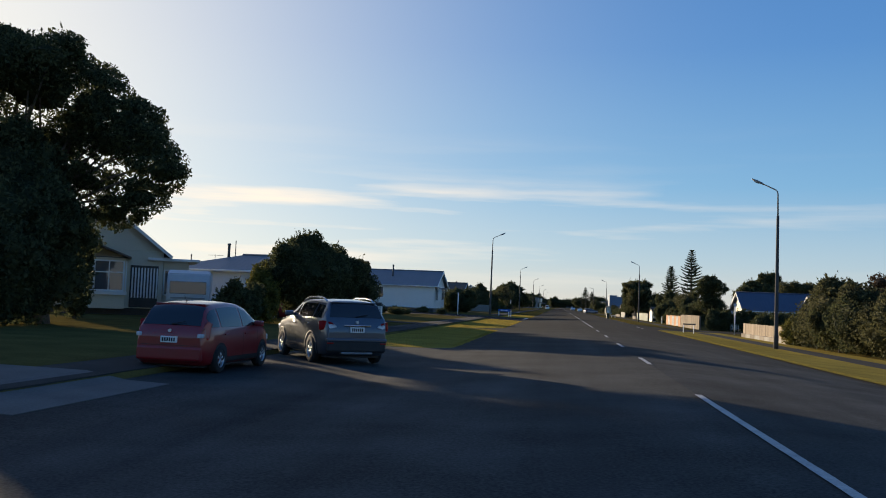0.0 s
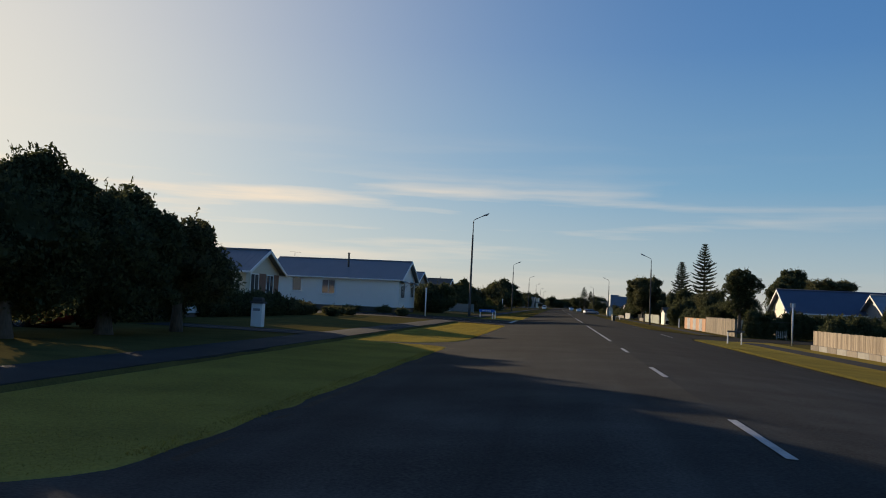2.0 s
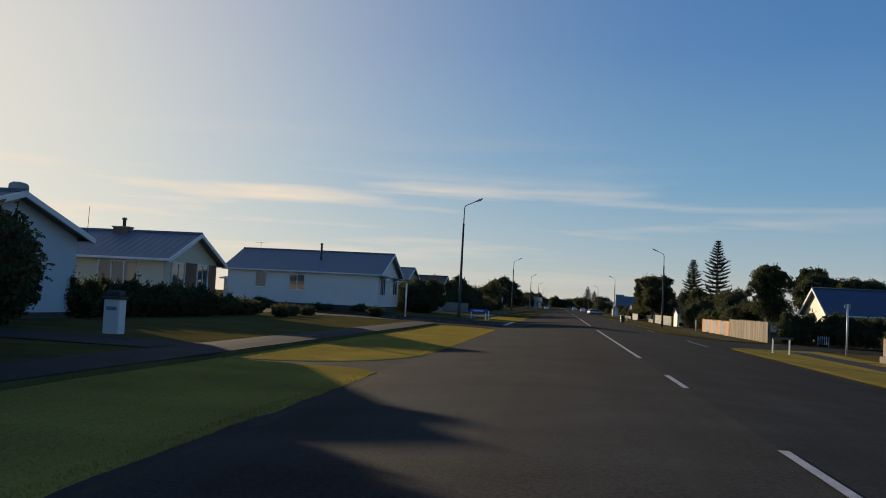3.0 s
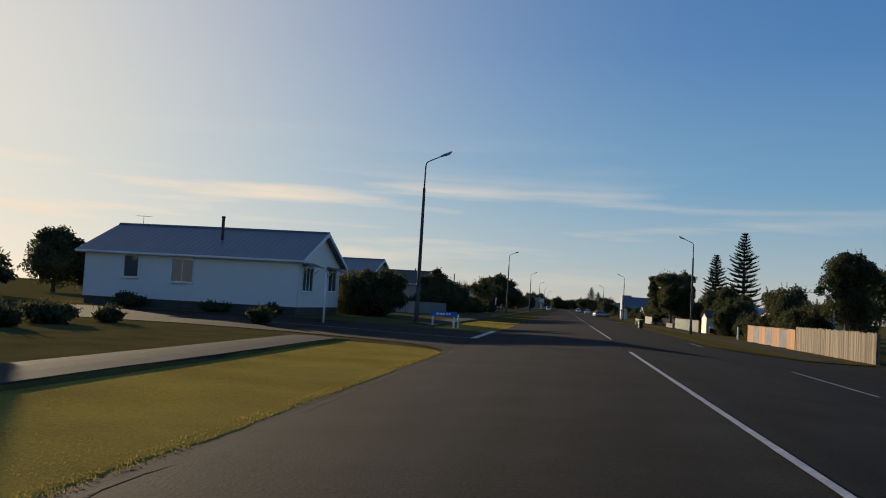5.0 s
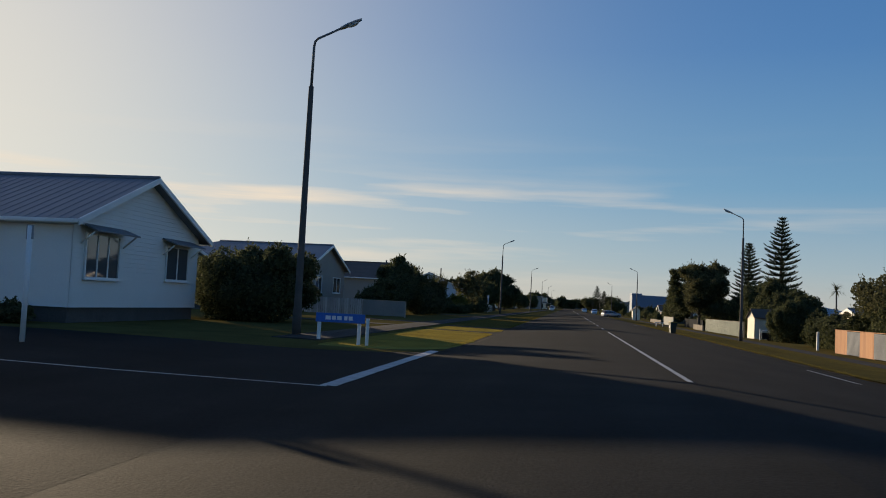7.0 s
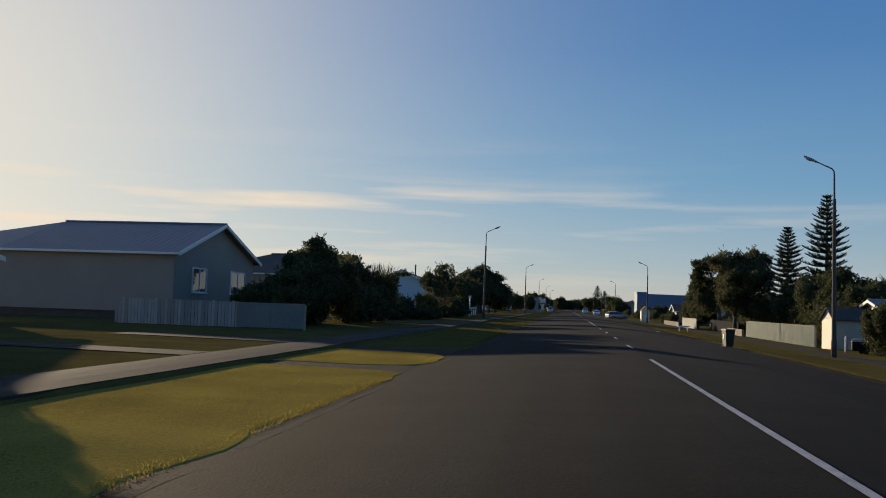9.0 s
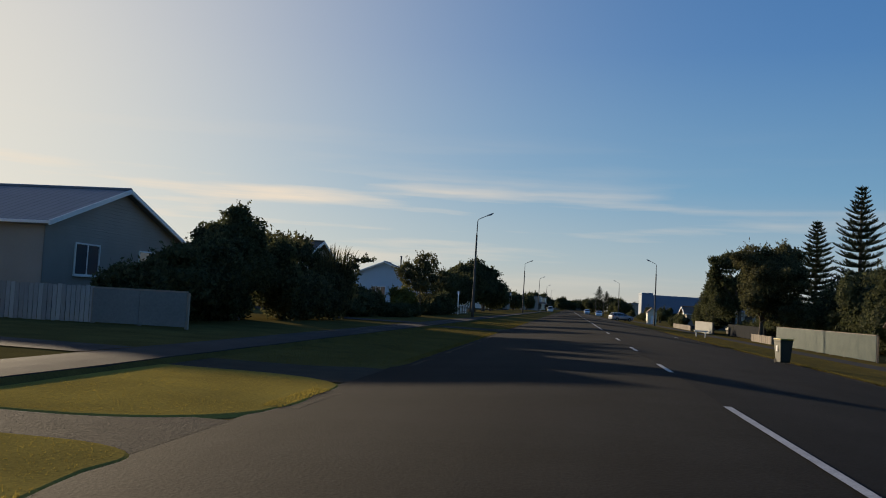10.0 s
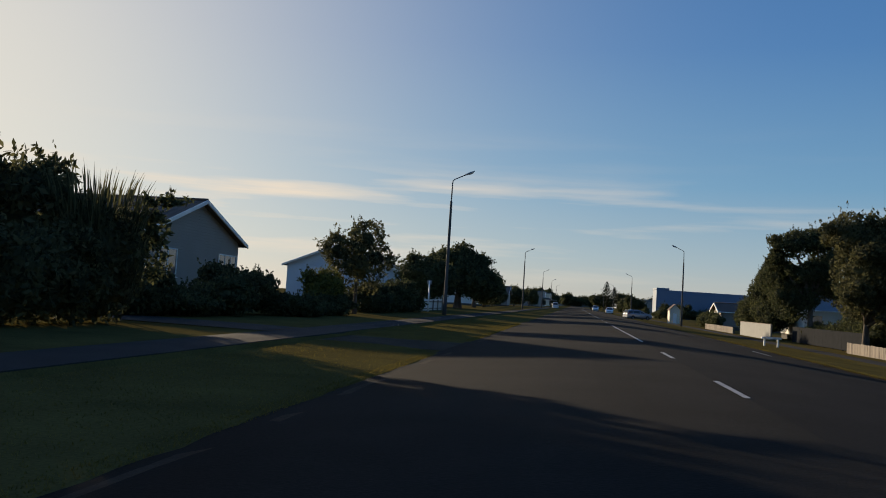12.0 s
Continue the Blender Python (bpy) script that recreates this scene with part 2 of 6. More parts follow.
WOOD_OLD = material("old_weathered_paling", ((0.135, 0.11, 0.078), (0.30, 0.245, 0.178)), rough=0.9, scale=2.0, fine=30, bump=0.4, obrand=0.7, stretch=(1, 1, 0.15))
WOOD_GREY = material("grey_timber", ((0.14, 0.12, 0.10), (0.30, 0.26, 0.21)), rough=0.9, scale=2.0, fine=30, bump=0.4, obrand=0.4, stretch=(1, 1, 0.15))
ORANGE_WOOD = material("orange_stained_timber", ((0.28, 0.115, 0.04), (0.44, 0.20, 0.075)), rough=0.75, scale=2.0, fine=30, bump=0.3, obrand=0.3, stretch=(1, 1, 0.2))
ZINC = material("grey_corrugated_iron", ((0.20, 0.21, 0.22), (0.34, 0.35, 0.36)), rough=0.5, metal=0.4, scale=1.0, fine=15, bump=0.05)
GREEN_IRON = material("pale_green_iron", ((0.108, 0.151, 0.115), (0.180, 0.230, 0.180)), rough=0.6, scale=1.0, fine=15, bump=0.05)
GREY_SHEET = material("pale_grey_sheet", ((0.13, 0.145, 0.14), (0.21, 0.225, 0.215)), rough=0.7, scale=1.0, fine=15, bump=0.08)
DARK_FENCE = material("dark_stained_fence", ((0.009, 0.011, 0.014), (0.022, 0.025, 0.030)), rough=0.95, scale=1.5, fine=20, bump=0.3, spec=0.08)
POLE = material("galvanised_pole", ((0.10, 0.10, 0.10), (0.19, 0.19, 0.185)), rough=0.7, metal=0.3, scale=2, fine=30, bump=0.1)
POLE_DARK = material("weathered_lamp_column", ((0.05, 0.045, 0.04), (0.10, 0.09, 0.08)), rough=0.85, scale=2, fine=30, bump=0.2)
LAMP_HEAD = material("lamp_head_grey", ((0.26, 0.26, 0.26), (0.38, 0.38, 0.37)), rough=0.5, scale=4, fine=40, bump=0.05)
LENS = material("lamp_lens", ((0.45, 0.45, 0.42), (0.60, 0.60, 0.56)), rough=0.25, bump=0)
RED_PAINT = material("red_car_paint", ((0.22, 0.010, 0.012), (0.27, 0.014, 0.016)), rough=0.32, bump=0.02, coat=0.8, scale=2, fine=60)
SILVER_PAINT = material("blue_grey_car_paint", ((0.16, 0.19, 0.24), (0.21, 0.24, 0.30)), rough=0.35, metal=0.35, bump=0.02, coat=0.8, scale=2, fine=60)
WHITE_PAINT = material("white_car_paint", ((0.68, 0.68, 0.68), (0.78, 0.78, 0.78)), rough=0.35, bump=0.01, coat=0.7, scale=2, fine=60)
SUV_PAINT = material("dark_blue_grey_car_paint", ((0.065, 0.080, 0.105), (0.09, 0.108, 0.138)), rough=0.28, metal=0.55, bump=0.02, coat=0.9, scale=2, fine=60)
BRICK = material("red_brown_brick", ((0.16, 0.075, 0.045), (0.30, 0.16, 0.10)), rough=0.9, scale=4, fine=30, bump=0.3)
PALE_PALING = material("pale_paling_paint", ((0.24, 0.235, 0.22), (0.40, 0.39, 0.36)), rough=0.8, scale=2.0, fine=30, bump=0.2, obrand=0.5, stretch=(1, 1, 0.15))
DARK_PAINT = material("dark_car_paint", ((0.035, 0.04, 0.048), (0.055, 0.06, 0.07)), rough=0.3, metal=0.2, bump=0.01, coat=0.8, scale=2, fine=60)
BLACK_PLASTIC = material("black_plastic", ((0.012, 0.012, 0.013), (0.03, 0.03, 0.032)), rough=0.65, scale=5, fine=80, bump=0.1)
RUBBER = material("tyre_rubber", ((0.010, 0.010, 0.010), (0.025, 0.025, 0.025)), rough=0.9, scale=8, fine=60, bump=0.3)
ALLOY = material("alloy_rim", ((0.42, 0.43, 0.45), (0.60, 0.61, 0.63)), rough=0.35, metal=0.8, bump=0.02)
CHROME = material("chrome", ((0.7, 0.7, 0.7), (0.8, 0.8, 0.8)), rough=0.12, metal=1.0, bump=0)
TAIL_RED = material("red_lens", ((0.30, 0.008, 0.008), (0.42, 0.015, 0.012)), rough=0.15, bump=0, coat=0.5)
CLEAR_LENS = material("clear_lens", ((0.55, 0.55, 0.57), (0.7, 0.7, 0.72)), rough=0.12, bump=0, coat=0.5)
PLATE = material("plate_white", ((0.72, 0.72, 0.70), (0.80, 0.80, 0.78)), rough=0.5, bump=0)
INK = material("black_ink", ((0.02, 0.02, 0.02), (0.03, 0.03, 0.03)), rough=0.6, bump=0)
SIGN_BLUE = material("blue_sign_face", ((0.010, 0.10, 0.42), (0.02, 0.14, 0.50)), rough=0.5, bump=0.02)
BIN_GREEN = material("dark_green_bin_plastic", ((0.010, 0.020, 0.014), (0.03, 0.045, 0.034)), rough=0.5, scale=3, fine=50, bump=0.05)
BIN_LID = material("yellow_lid_plastic", ((0.30, 0.24, 0.03), (0.42, 0.34, 0.05)), rough=0.5, bump=0.05)
CARAVAN = material("caravan_white_panel", ((0.52, 0.54, 0.56), (0.66, 0.67, 0.68)), rough=0.45, bump=0.03)


# ---- mesh helpers ----
def mesh_object(name, bm, mat, parent=None, label=""):
    data = bpy.data.meshes.new(name)
    bm.to_mesh(data)
    bm.free()
    for m in (mat if isinstance(mat, (list, tuple)) else [mat]):
        data.materials.append(m)
    ob = new(name, data)
    if parent is not None:
        ob.parent = parent
    if label:
        tagged(ob, label)
    return ob


def part(name, bm, mat, parent, label=""):
    return mesh_object(name, bm, mat, parent, label)


def raw(name, verts, faces, mat, parent=None, smooth=False):
    data = bpy.data.meshes.new(name)
    data.from_pydata([tuple(v) for v in verts], [], [tuple(f) for f in faces])
    data.materials.append(mat)
    if smooth:
        data.polygons.foreach_set("use_smooth", [True] * len(data.polygons))
    data.update()
    ob = new(name, data)
    if parent is not None:
        ob.parent = parent
    return ob


def thing(name, m, label, category, group="", kind=""):
    ob = new(name)
    ob.empty_display_size = 0.3
    ob.matrix_world = m
    return tagged(ob, label, category, group, kind)


def box(bm, x0, y0, z0, x1, y1, z1, bevel=0.0):
    r = bmesh.ops.create_cube(bm, size=1.0)
    for v in r["verts"]:
        v.co = Vector((x0 + (v.co.x + 0.5) * (x1 - x0), y0 + (v.co.y + 0.5) * (y1 - y0), z0 + (v.co.z + 0.5) * (z1 - z0)))
    if bevel:
        es = list({e for v in r["verts"] for e in v.link_edges})
        bmesh.ops.bevel(bm, geom=es, offset=bevel, segments=2, affect="EDGES", profile=0.5)
    return bm


def boxed(x0, y0, z0, x1, y1, z1, bevel=0.0):
    return box(bmesh.new(), x0, y0, z0, x1, y1, z1, bevel)


def tube(bm, points, radii, sides=8, caps=True):
    """A tapered tube along points."""
    rings = []
    for i, p in enumerate(points):
        p = Vector(p)
        a = Vector(points[max(i - 1, 0)])
        b = Vector(points[min(i + 1, len(points) - 1)])
        d = (b - a).normalized()
        u = d.orthogonal().normalized() if abs(d.z) < 0.99 else Vector((1, 0, 0))
        u = (u - d * u.dot(d)).normalized()
        w = d.cross(u)
        rings.append([bm.verts.new(p + (u * math.cos(t) + w * math.sin(t)) * radii[i]) for t in [2 * math.pi * k / sides for k in range(sides)]])
    for r0, r1 in zip(rings, rings[1:]):
        for k in range(sides):
            f = bm.faces.new((r0[k], r0[(k + 1) % sides], r1[(k + 1) % sides], r1[k]))
            f.smooth = True
    if caps:
        bm.faces.new(list(reversed(rings[0])))
        bm.faces.new(rings[-1])
    return bm


def prism(bm, outline, z0, z1):
    """An upright prism over a plan outline (list of x, y)."""
    low = [bm.verts.new((x, y, z0)) for x, y in outline]
    top = [bm.verts.new((x, y, z1)) for x, y in outline]
    bm.faces.new(top)
    bm.faces.new(list(reversed(low)))
    for k in range(len(outline)):
        j = (k + 1) % len(outline)
        bm.faces.new((low[k], low[j], top[j], top[k]))
    bmesh.ops.recalc_face_normals(bm, faces=bm.faces[:])
    return bm


# ---- ground, road and verges ----
PROFILE = [(-3000, -0.05), (-14, 0.0), (-8.75, -0.06), (-7.26, -0.085), (-7.18, -0.20), (-3.5, -0.25), (-0.6, -0.10), (2.41, 0.0), (5.7, -0.18), (9.2, -0.52), (13.0, -0.76), (17.0, -0.80), (3000, -0.80)]


# the mouth of the western side street has no step
STREET = [(-3000, -0.03), (-14, -0.03), (-10, -0.10), (-7.5, -0.17), (-3.5, -0.25)]


def zg(x, profile=PROFILE):
    for (xa, za), (xb, zb) in zip(profile, profile[1:]):
        if x <= xb:
            return za + (zb - za) * (x - xa) / (xb - xa)
    return profile[-1][1]


def zs(x):
    return zg(x, STREET) if x < -3.5 else zg(x)


def strip(name, x0, x1, y0, y1, lift, mat, nx=8, step=6.0, thick=0.0, wander=0.0, seed=0):
    """A sheet that follows the ground between two lines along the road; thick gives it sides, wander roughens its long edges."""
    ny = max(2, int((y1 - y0) / step) + 1)
    xs = [x0 + (x1 - x0) * i / nx for i in range(nx + 1)]
    verts, faces = [], []
    for j in range(ny + 1):
        y = y0 + (y1 - y0) * j / ny
        for i, x in enumerate(xs):
            dx = 0.0
            if wander and i in (0, nx):
                dx = wander * noise.noise(Vector((x * 3.1 + seed, y * 0.55, seed)))
            zz = zg(x) + lift
            if thick and i in (0, nx):
                zz -= 0.02
            verts.append((x + dx, y, zz))
    row = nx + 1
    for j in range(ny):
        for i in range(nx):
            a = j * row + i
            faces.append((a, a + 1, a + row + 1, a + row))
    if thick:
        n = len(verts)
        verts += [(x, y, z - thick) for x, y, z in verts]
        for j in range(ny):
            a, b = j * row, j * row + nx
            faces.append((a, a + row, a + row + n, a + n))
            faces.append((b + row, b, b + n, b + row + n))
        for i in range(nx):
            a, b = i, ny * row + i
            faces.append((a + 1, a, a + n, a + 1 + n))
            faces.append((b, b + 1, b + 1 + n, b + n))
    return raw(name, verts, faces, mat)


gx = [-3000, -400, -60, -30] + sorted([p[0] for p in PROFILE[1:-1]] + [-10, -7.5]) + [30, 60, 400, 3000]
gy = [-400, -60, 0, 50, 91.2, 93.2, 112.6, 114.4, 150, 200, 300, 500, 900, 1800, 3500]
gv = [(x, y, (zs(x) if 92 < y < 114 else zg(x)) - 0.016) for y in gy for x in gx]
gf = [(j * len(gx) + i, j * len(gx) + i + 1, (j + 1) * len(gx) + i + 1, (j + 1) * len(gx) + i) for j in range(len(gy) - 1) for i in range(len(gx) - 1)]
tagged(raw("ground", gv, gf, GRASS_DRY), "mown dry olive grass over flat ground", "ground", kind="structure")

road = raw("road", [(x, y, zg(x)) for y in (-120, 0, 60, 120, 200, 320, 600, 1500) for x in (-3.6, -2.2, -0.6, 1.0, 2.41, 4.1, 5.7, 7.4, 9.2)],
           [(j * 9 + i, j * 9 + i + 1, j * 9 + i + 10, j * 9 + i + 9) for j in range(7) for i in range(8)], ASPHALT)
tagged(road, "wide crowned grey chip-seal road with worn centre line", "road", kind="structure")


def corner(cx, cy, sx, sy, r, n=8):
    """The fillet between a side street's mouth and the road's edge: points from the road edge to the side street."""
    return [(cx + sx * r * (1 - math.sin(a)), cy + sy * r * (1 - math.cos(a))) for a in [math.pi / 2 * k / n for k in range(n + 1)]]


def sheet(name, outline, lift, mat, height=zg):
    """A flat-cut sheet over a plan outline that follows the ground, cut along the profile."""
    bm = bmesh.new()
    bm.faces.new([bm.verts.new((x, y, 0)) for x, y in outline])
    for px in [p[0] for p in PROFILE[1:-1]] + [-10, -7.5]:
        bmesh.ops.bisect_plane(bm, geom=bm.verts[:] + bm.edges[:] + bm.faces[:], plane_co=(px, 0, 0), plane_no=(1, 0, 0))
    for v in bm.verts:
        v.co.z = height(v.co.x) + lift
    bmesh.ops.recalc_face_normals(bm, faces=bm.faces[:])
    if sum(f.normal.z for f in bm.faces) < 0:
        bmesh.ops.reverse_faces(bm, faces=bm.faces[:])
    return mesh_object(name, bm, mat)


side_left = [(-3.55, 90.0)] + [(-3.55 - 4.5 * (1 - math.cos(a)), 90.0 + 4.5 * math.sin(a)) for a in [math.pi / 2 * k / 6 for k in range(1, 7)]] + \
    [(-70, 94.5), (-70, 111)] + [(-3.55 - 4.5 * (1 - math.sin(a)), 115.5 - 4.5 * math.cos(a)) for a in [math.pi / 2 * k / 6 for k in range(0, 7)]]
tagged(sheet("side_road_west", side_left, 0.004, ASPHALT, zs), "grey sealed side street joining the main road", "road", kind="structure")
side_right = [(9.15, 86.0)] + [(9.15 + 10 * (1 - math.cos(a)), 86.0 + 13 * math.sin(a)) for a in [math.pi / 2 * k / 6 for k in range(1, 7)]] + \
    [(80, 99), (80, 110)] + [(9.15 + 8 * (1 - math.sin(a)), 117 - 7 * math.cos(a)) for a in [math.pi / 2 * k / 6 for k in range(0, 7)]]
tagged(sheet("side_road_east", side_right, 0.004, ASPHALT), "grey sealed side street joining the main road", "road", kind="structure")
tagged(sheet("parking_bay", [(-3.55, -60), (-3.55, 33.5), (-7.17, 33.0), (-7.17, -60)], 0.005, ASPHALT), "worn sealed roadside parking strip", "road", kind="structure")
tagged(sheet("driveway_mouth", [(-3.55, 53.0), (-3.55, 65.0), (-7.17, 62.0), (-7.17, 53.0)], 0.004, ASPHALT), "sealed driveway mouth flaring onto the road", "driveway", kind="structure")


def quarter(cx, cy, rx, ry, a0, a1, n=7):
    """Points on a quarter of an ellipse from angle a0 to a1, in degrees."""
    return [(cx + rx * math.cos(radians(a0 + (a1 - a0) * k / n)), cy + ry * math.sin(radians(a0 + (a1 - a0) * k / n))) for k in range(n + 1)]


def verge(y0, y1, x0=-7.16, x1=-3.5, near=(2.2, 2.2), far=(2.2, 2.2), seed=0, mat=GRASS, label="yellow-green mown grass verge with a ragged sealed edge"):
    """A raised grass strip with rounded road-side corners and a ragged edge; near and far: the corners' reach across and along the road."""
    ya, yb = y0 + near[1], y1 - far[1]
    pts = quarter(x1 - near[0], ya, near[0], near[1], -90, 0)
    n = max(2, int((yb - ya) / 0.5))
    pts += [(x1 + 0.16 * noise.noise(Vector((seed, (ya + (yb - ya) * k / n) * 0.7, 3.1))) + 0.06 * noise.noise(Vector((seed, (ya + (yb - ya) * k / n) * 2.9, 8.1))), ya + (yb - ya) * k / n) for k in range(1, n)]
    pts += quarter(x1 - far[0], yb, far[0], far[1], 0, 90)
    n = max(2, int((y1 - y0) / 1.5))
    pts += [(x0 + 0.07 * noise.noise(Vector((seed + 9, (y1 + (y0 - y1) * k / n) * 0.6, 1.7))), y1 + (y0 - y1) * k / n) for k in range(n + 1)]
    bm = bmesh.new()
    top = [bm.verts.new((x, y, zg(max(x, -7.17)) + 0.018)) for x, y in pts]
    low = [bm.verts.new((x + (0.16 if x > x0 + 0.5 else -0.02), y - 0.2 * max(0, 1 - (y - y0) / (0.7 * near[1])) + 0.2 * max(0, 1 - (y1 - y) / (0.7 * far[1])), zg(max(x, -7.17)) - 0.03)) for x, y in pts]
    f = bm.faces.new(top)
    for k in range(len(pts)):
        j = (k + 1) % len(pts)
        bm.faces.new((low[k], low[j], top[j], top[k]))
    bmesh.ops.triangulate(bm, faces=[f])
    bmesh.ops.recalc_face_normals(bm, faces=bm.faces[:])
    ob = mesh_object("verge", bm, mat)
    return tagged(ob, label, "grass verge", kind="structure")


DRY = {"mat": GRASS_DRY, "label": "dry olive-brown grass verge with a ragged sealed edge"}
VERGES = [(29.8, 55.6), (55.9, 91.7), (114.0, 133.7), (135.2, 141.8), (144.2, 177.0), (181, 214), (217, 262), (266, 330), (335, 420)]
CORNERS = [((2.4, 1.9), (1.3, 0.9)), ((3.3, 6.6), (2.6, 2.6)), ((3.0, 5.0), (1.0, 0.7)), ((2.2, 2.0), (2.0, 1.6))]
for k, (a, b) in enumerate(VERGES):
    near, far = CORNERS[k] if k < 4 else ((2.2, 2.2), (2.2, 2.2))
    verge(a, b, near=near, far=far, seed=k * 7.3, **({} if k < 4 else DRY))
for nm, y0, y1, sd in (("pavement_west", -60, 91.3, 4), ("pavement_west_far", 114.3, 480, 5)):
    tagged(strip(nm, -8.75, -7.27, y0, y1, 0.024, PATH_SEAL, nx=3, step=1.5, thick=0.16, wander=0.06, seed=sd), "dark sealed footpath stepping down to the verge", "footpath", kind="structure")
for y0, y1 in ((55.6, 58.4), (133.6, 135.2), (141.8, 144.0), (177.2, 180.8)):
    tagged(strip("driveway", -15.0, -8.8, y0, y1, 0.006, PATH_SEAL, nx=4, step=1.5), "short sealed driveway beside the footpath", "driveway", kind="structure")
for y0, y1 in ((133.2, 135.8), (141.2, 144.8), (176.6, 181.4)):
    tagged(strip("driveway_mouth", -7.17, -3.56, y0, y1, 0.004, GRAVEL, nx=4, step=1.5), "short sealed driveway crossing the verge", "driveway", kind="structure")
tagged(strip("driveway", -15.0, -6.2, 9.6, 14.0, 0.034, SHADED_CONCRETE, nx=12, step=0.9, thick=0.12), "pale concrete driveway crossing the footpath, darkened for tree shade", "driveway", kind="structure")
tagged(sheet("verge_east", [(9.15, -60), (9.15, 85.5)] + [(9.3 + 10 * (1 - math.cos(a)), 85.5 + 13 * math.sin(a)) for a in [math.pi / 2 * k / 6 for k in range(1, 6)]] + [(16.8, 97.5), (16.8, -60)], 0.03, GRASS),
       "yellow-green mown grass verge along the road", "grass verge", kind="structure")
tagged(sheet("verge_east_far", [(9.3, 480), (9.3, 117)] + [(9.3 + 7 * (1 - math.cos(a)), 117 - 6 * math.sin(a)) for a in [math.pi / 2 * k / 6 for k in range(1, 6)]] + [(16.6, 111.2), (16.6, 480)], 0.03, GRASS_DRY),
       "dry mown grass verge along the road", "grass verge", kind="structure")
tagged(strip("pavement_east", 13.7, 15.3, -60, 94, 0.05, PATH_SEAL, nx=2, thick=0.05, wander=0.08, seed=6), "narrow dark sealed footpath in the grass", "footpath", kind="structure")
tagged(strip("pavement_east_far", 13.9, 15.3, 113, 480, 0.05, PATH_SEAL, nx=2, thick=0.05, wander=0.08, seed=8), "narrow dark sealed footpath in the grass", "footpath", kind="structure")

for k, (a, b) in enumerate(VERGES[:6]):
    tagged(strip("road_edge", -3.66, -3.14, a + CORNERS[min(k, 3)][0][1], b - 1.2, 0.005, GRAVEL, nx=3, step=0.7, wander=0.16, seed=20 + k), "gritty brown dirt along the sealed road edge", "road edge", kind="structure")
for a, b in ((-20, 85), (118, 260)):
    tagged(strip("road_edge_east", 8.84, 9.3, a, b, 0.006, GRAVEL, nx=3, step=0.7, wander=0.16, seed=31 + a), "gritty brown dirt along the sealed road edge", "road edge", kind="structure")

# painted lines
CL = 2.41


def marking(x0, y0, x1, y1, w=0.11):
    a, b = Vector((x0, y0)), Vector((x1, y1))
    d = (b - a).normalized()
    s = Vector((-d.y, d.x)) * w / 2
    n = max(1, int((b - a).length / 0.5))
    v, f = [], []
    for k in range(n + 1):
        p = a + (b - a) * k / n
        e = 1 + 0.12 * noise.noise(Vector((p.x * 3, p.y * 3, 7.0)))
        for q in (p + s * e, p - s * e):
            v.append((q.x, q.y, (zs if 91.5 < q.y < 114.8 else zg)(q.x) + 0.012))
    for k in range(n):
        f.append((2 * k, 2 * k + 2, 2 * k + 3, 2 * k + 1))
    ob = raw("lane_marking", v, f, LINE)
    tagged(ob, "worn white painted road line", "road marking", "white road lines", kind="structure")


marking(CL, -40, CL, 14.7)
for y in (25.6, 35.6, 45.6, 55.6, 148.7, 158.7, 168.7, 178.7, 225, 235, 245, 255, 265, 275, 325, 335, 345, 355):
    marking(CL, y - 3.0, CL, y)
for y0, y1 in ((62.0, 92.4), (104.5, 138.8), (186.1, 213.3), (282, 316), (365, 480)):
    marking(CL, y0, CL, y1)
marking(-3.75, 102.2, -3.75, 114.6, 0.28)
marking(-13.5, 101.6, -3.75, 102.1, 0.12)
marking(7.7, 84.5, 7.85, 93.6, 0.12)
marking(7.75, 112.5, 7.8, 118.0, 0.12)
marking(7.7, 190.0, 7.75, 194.0, 0.12)


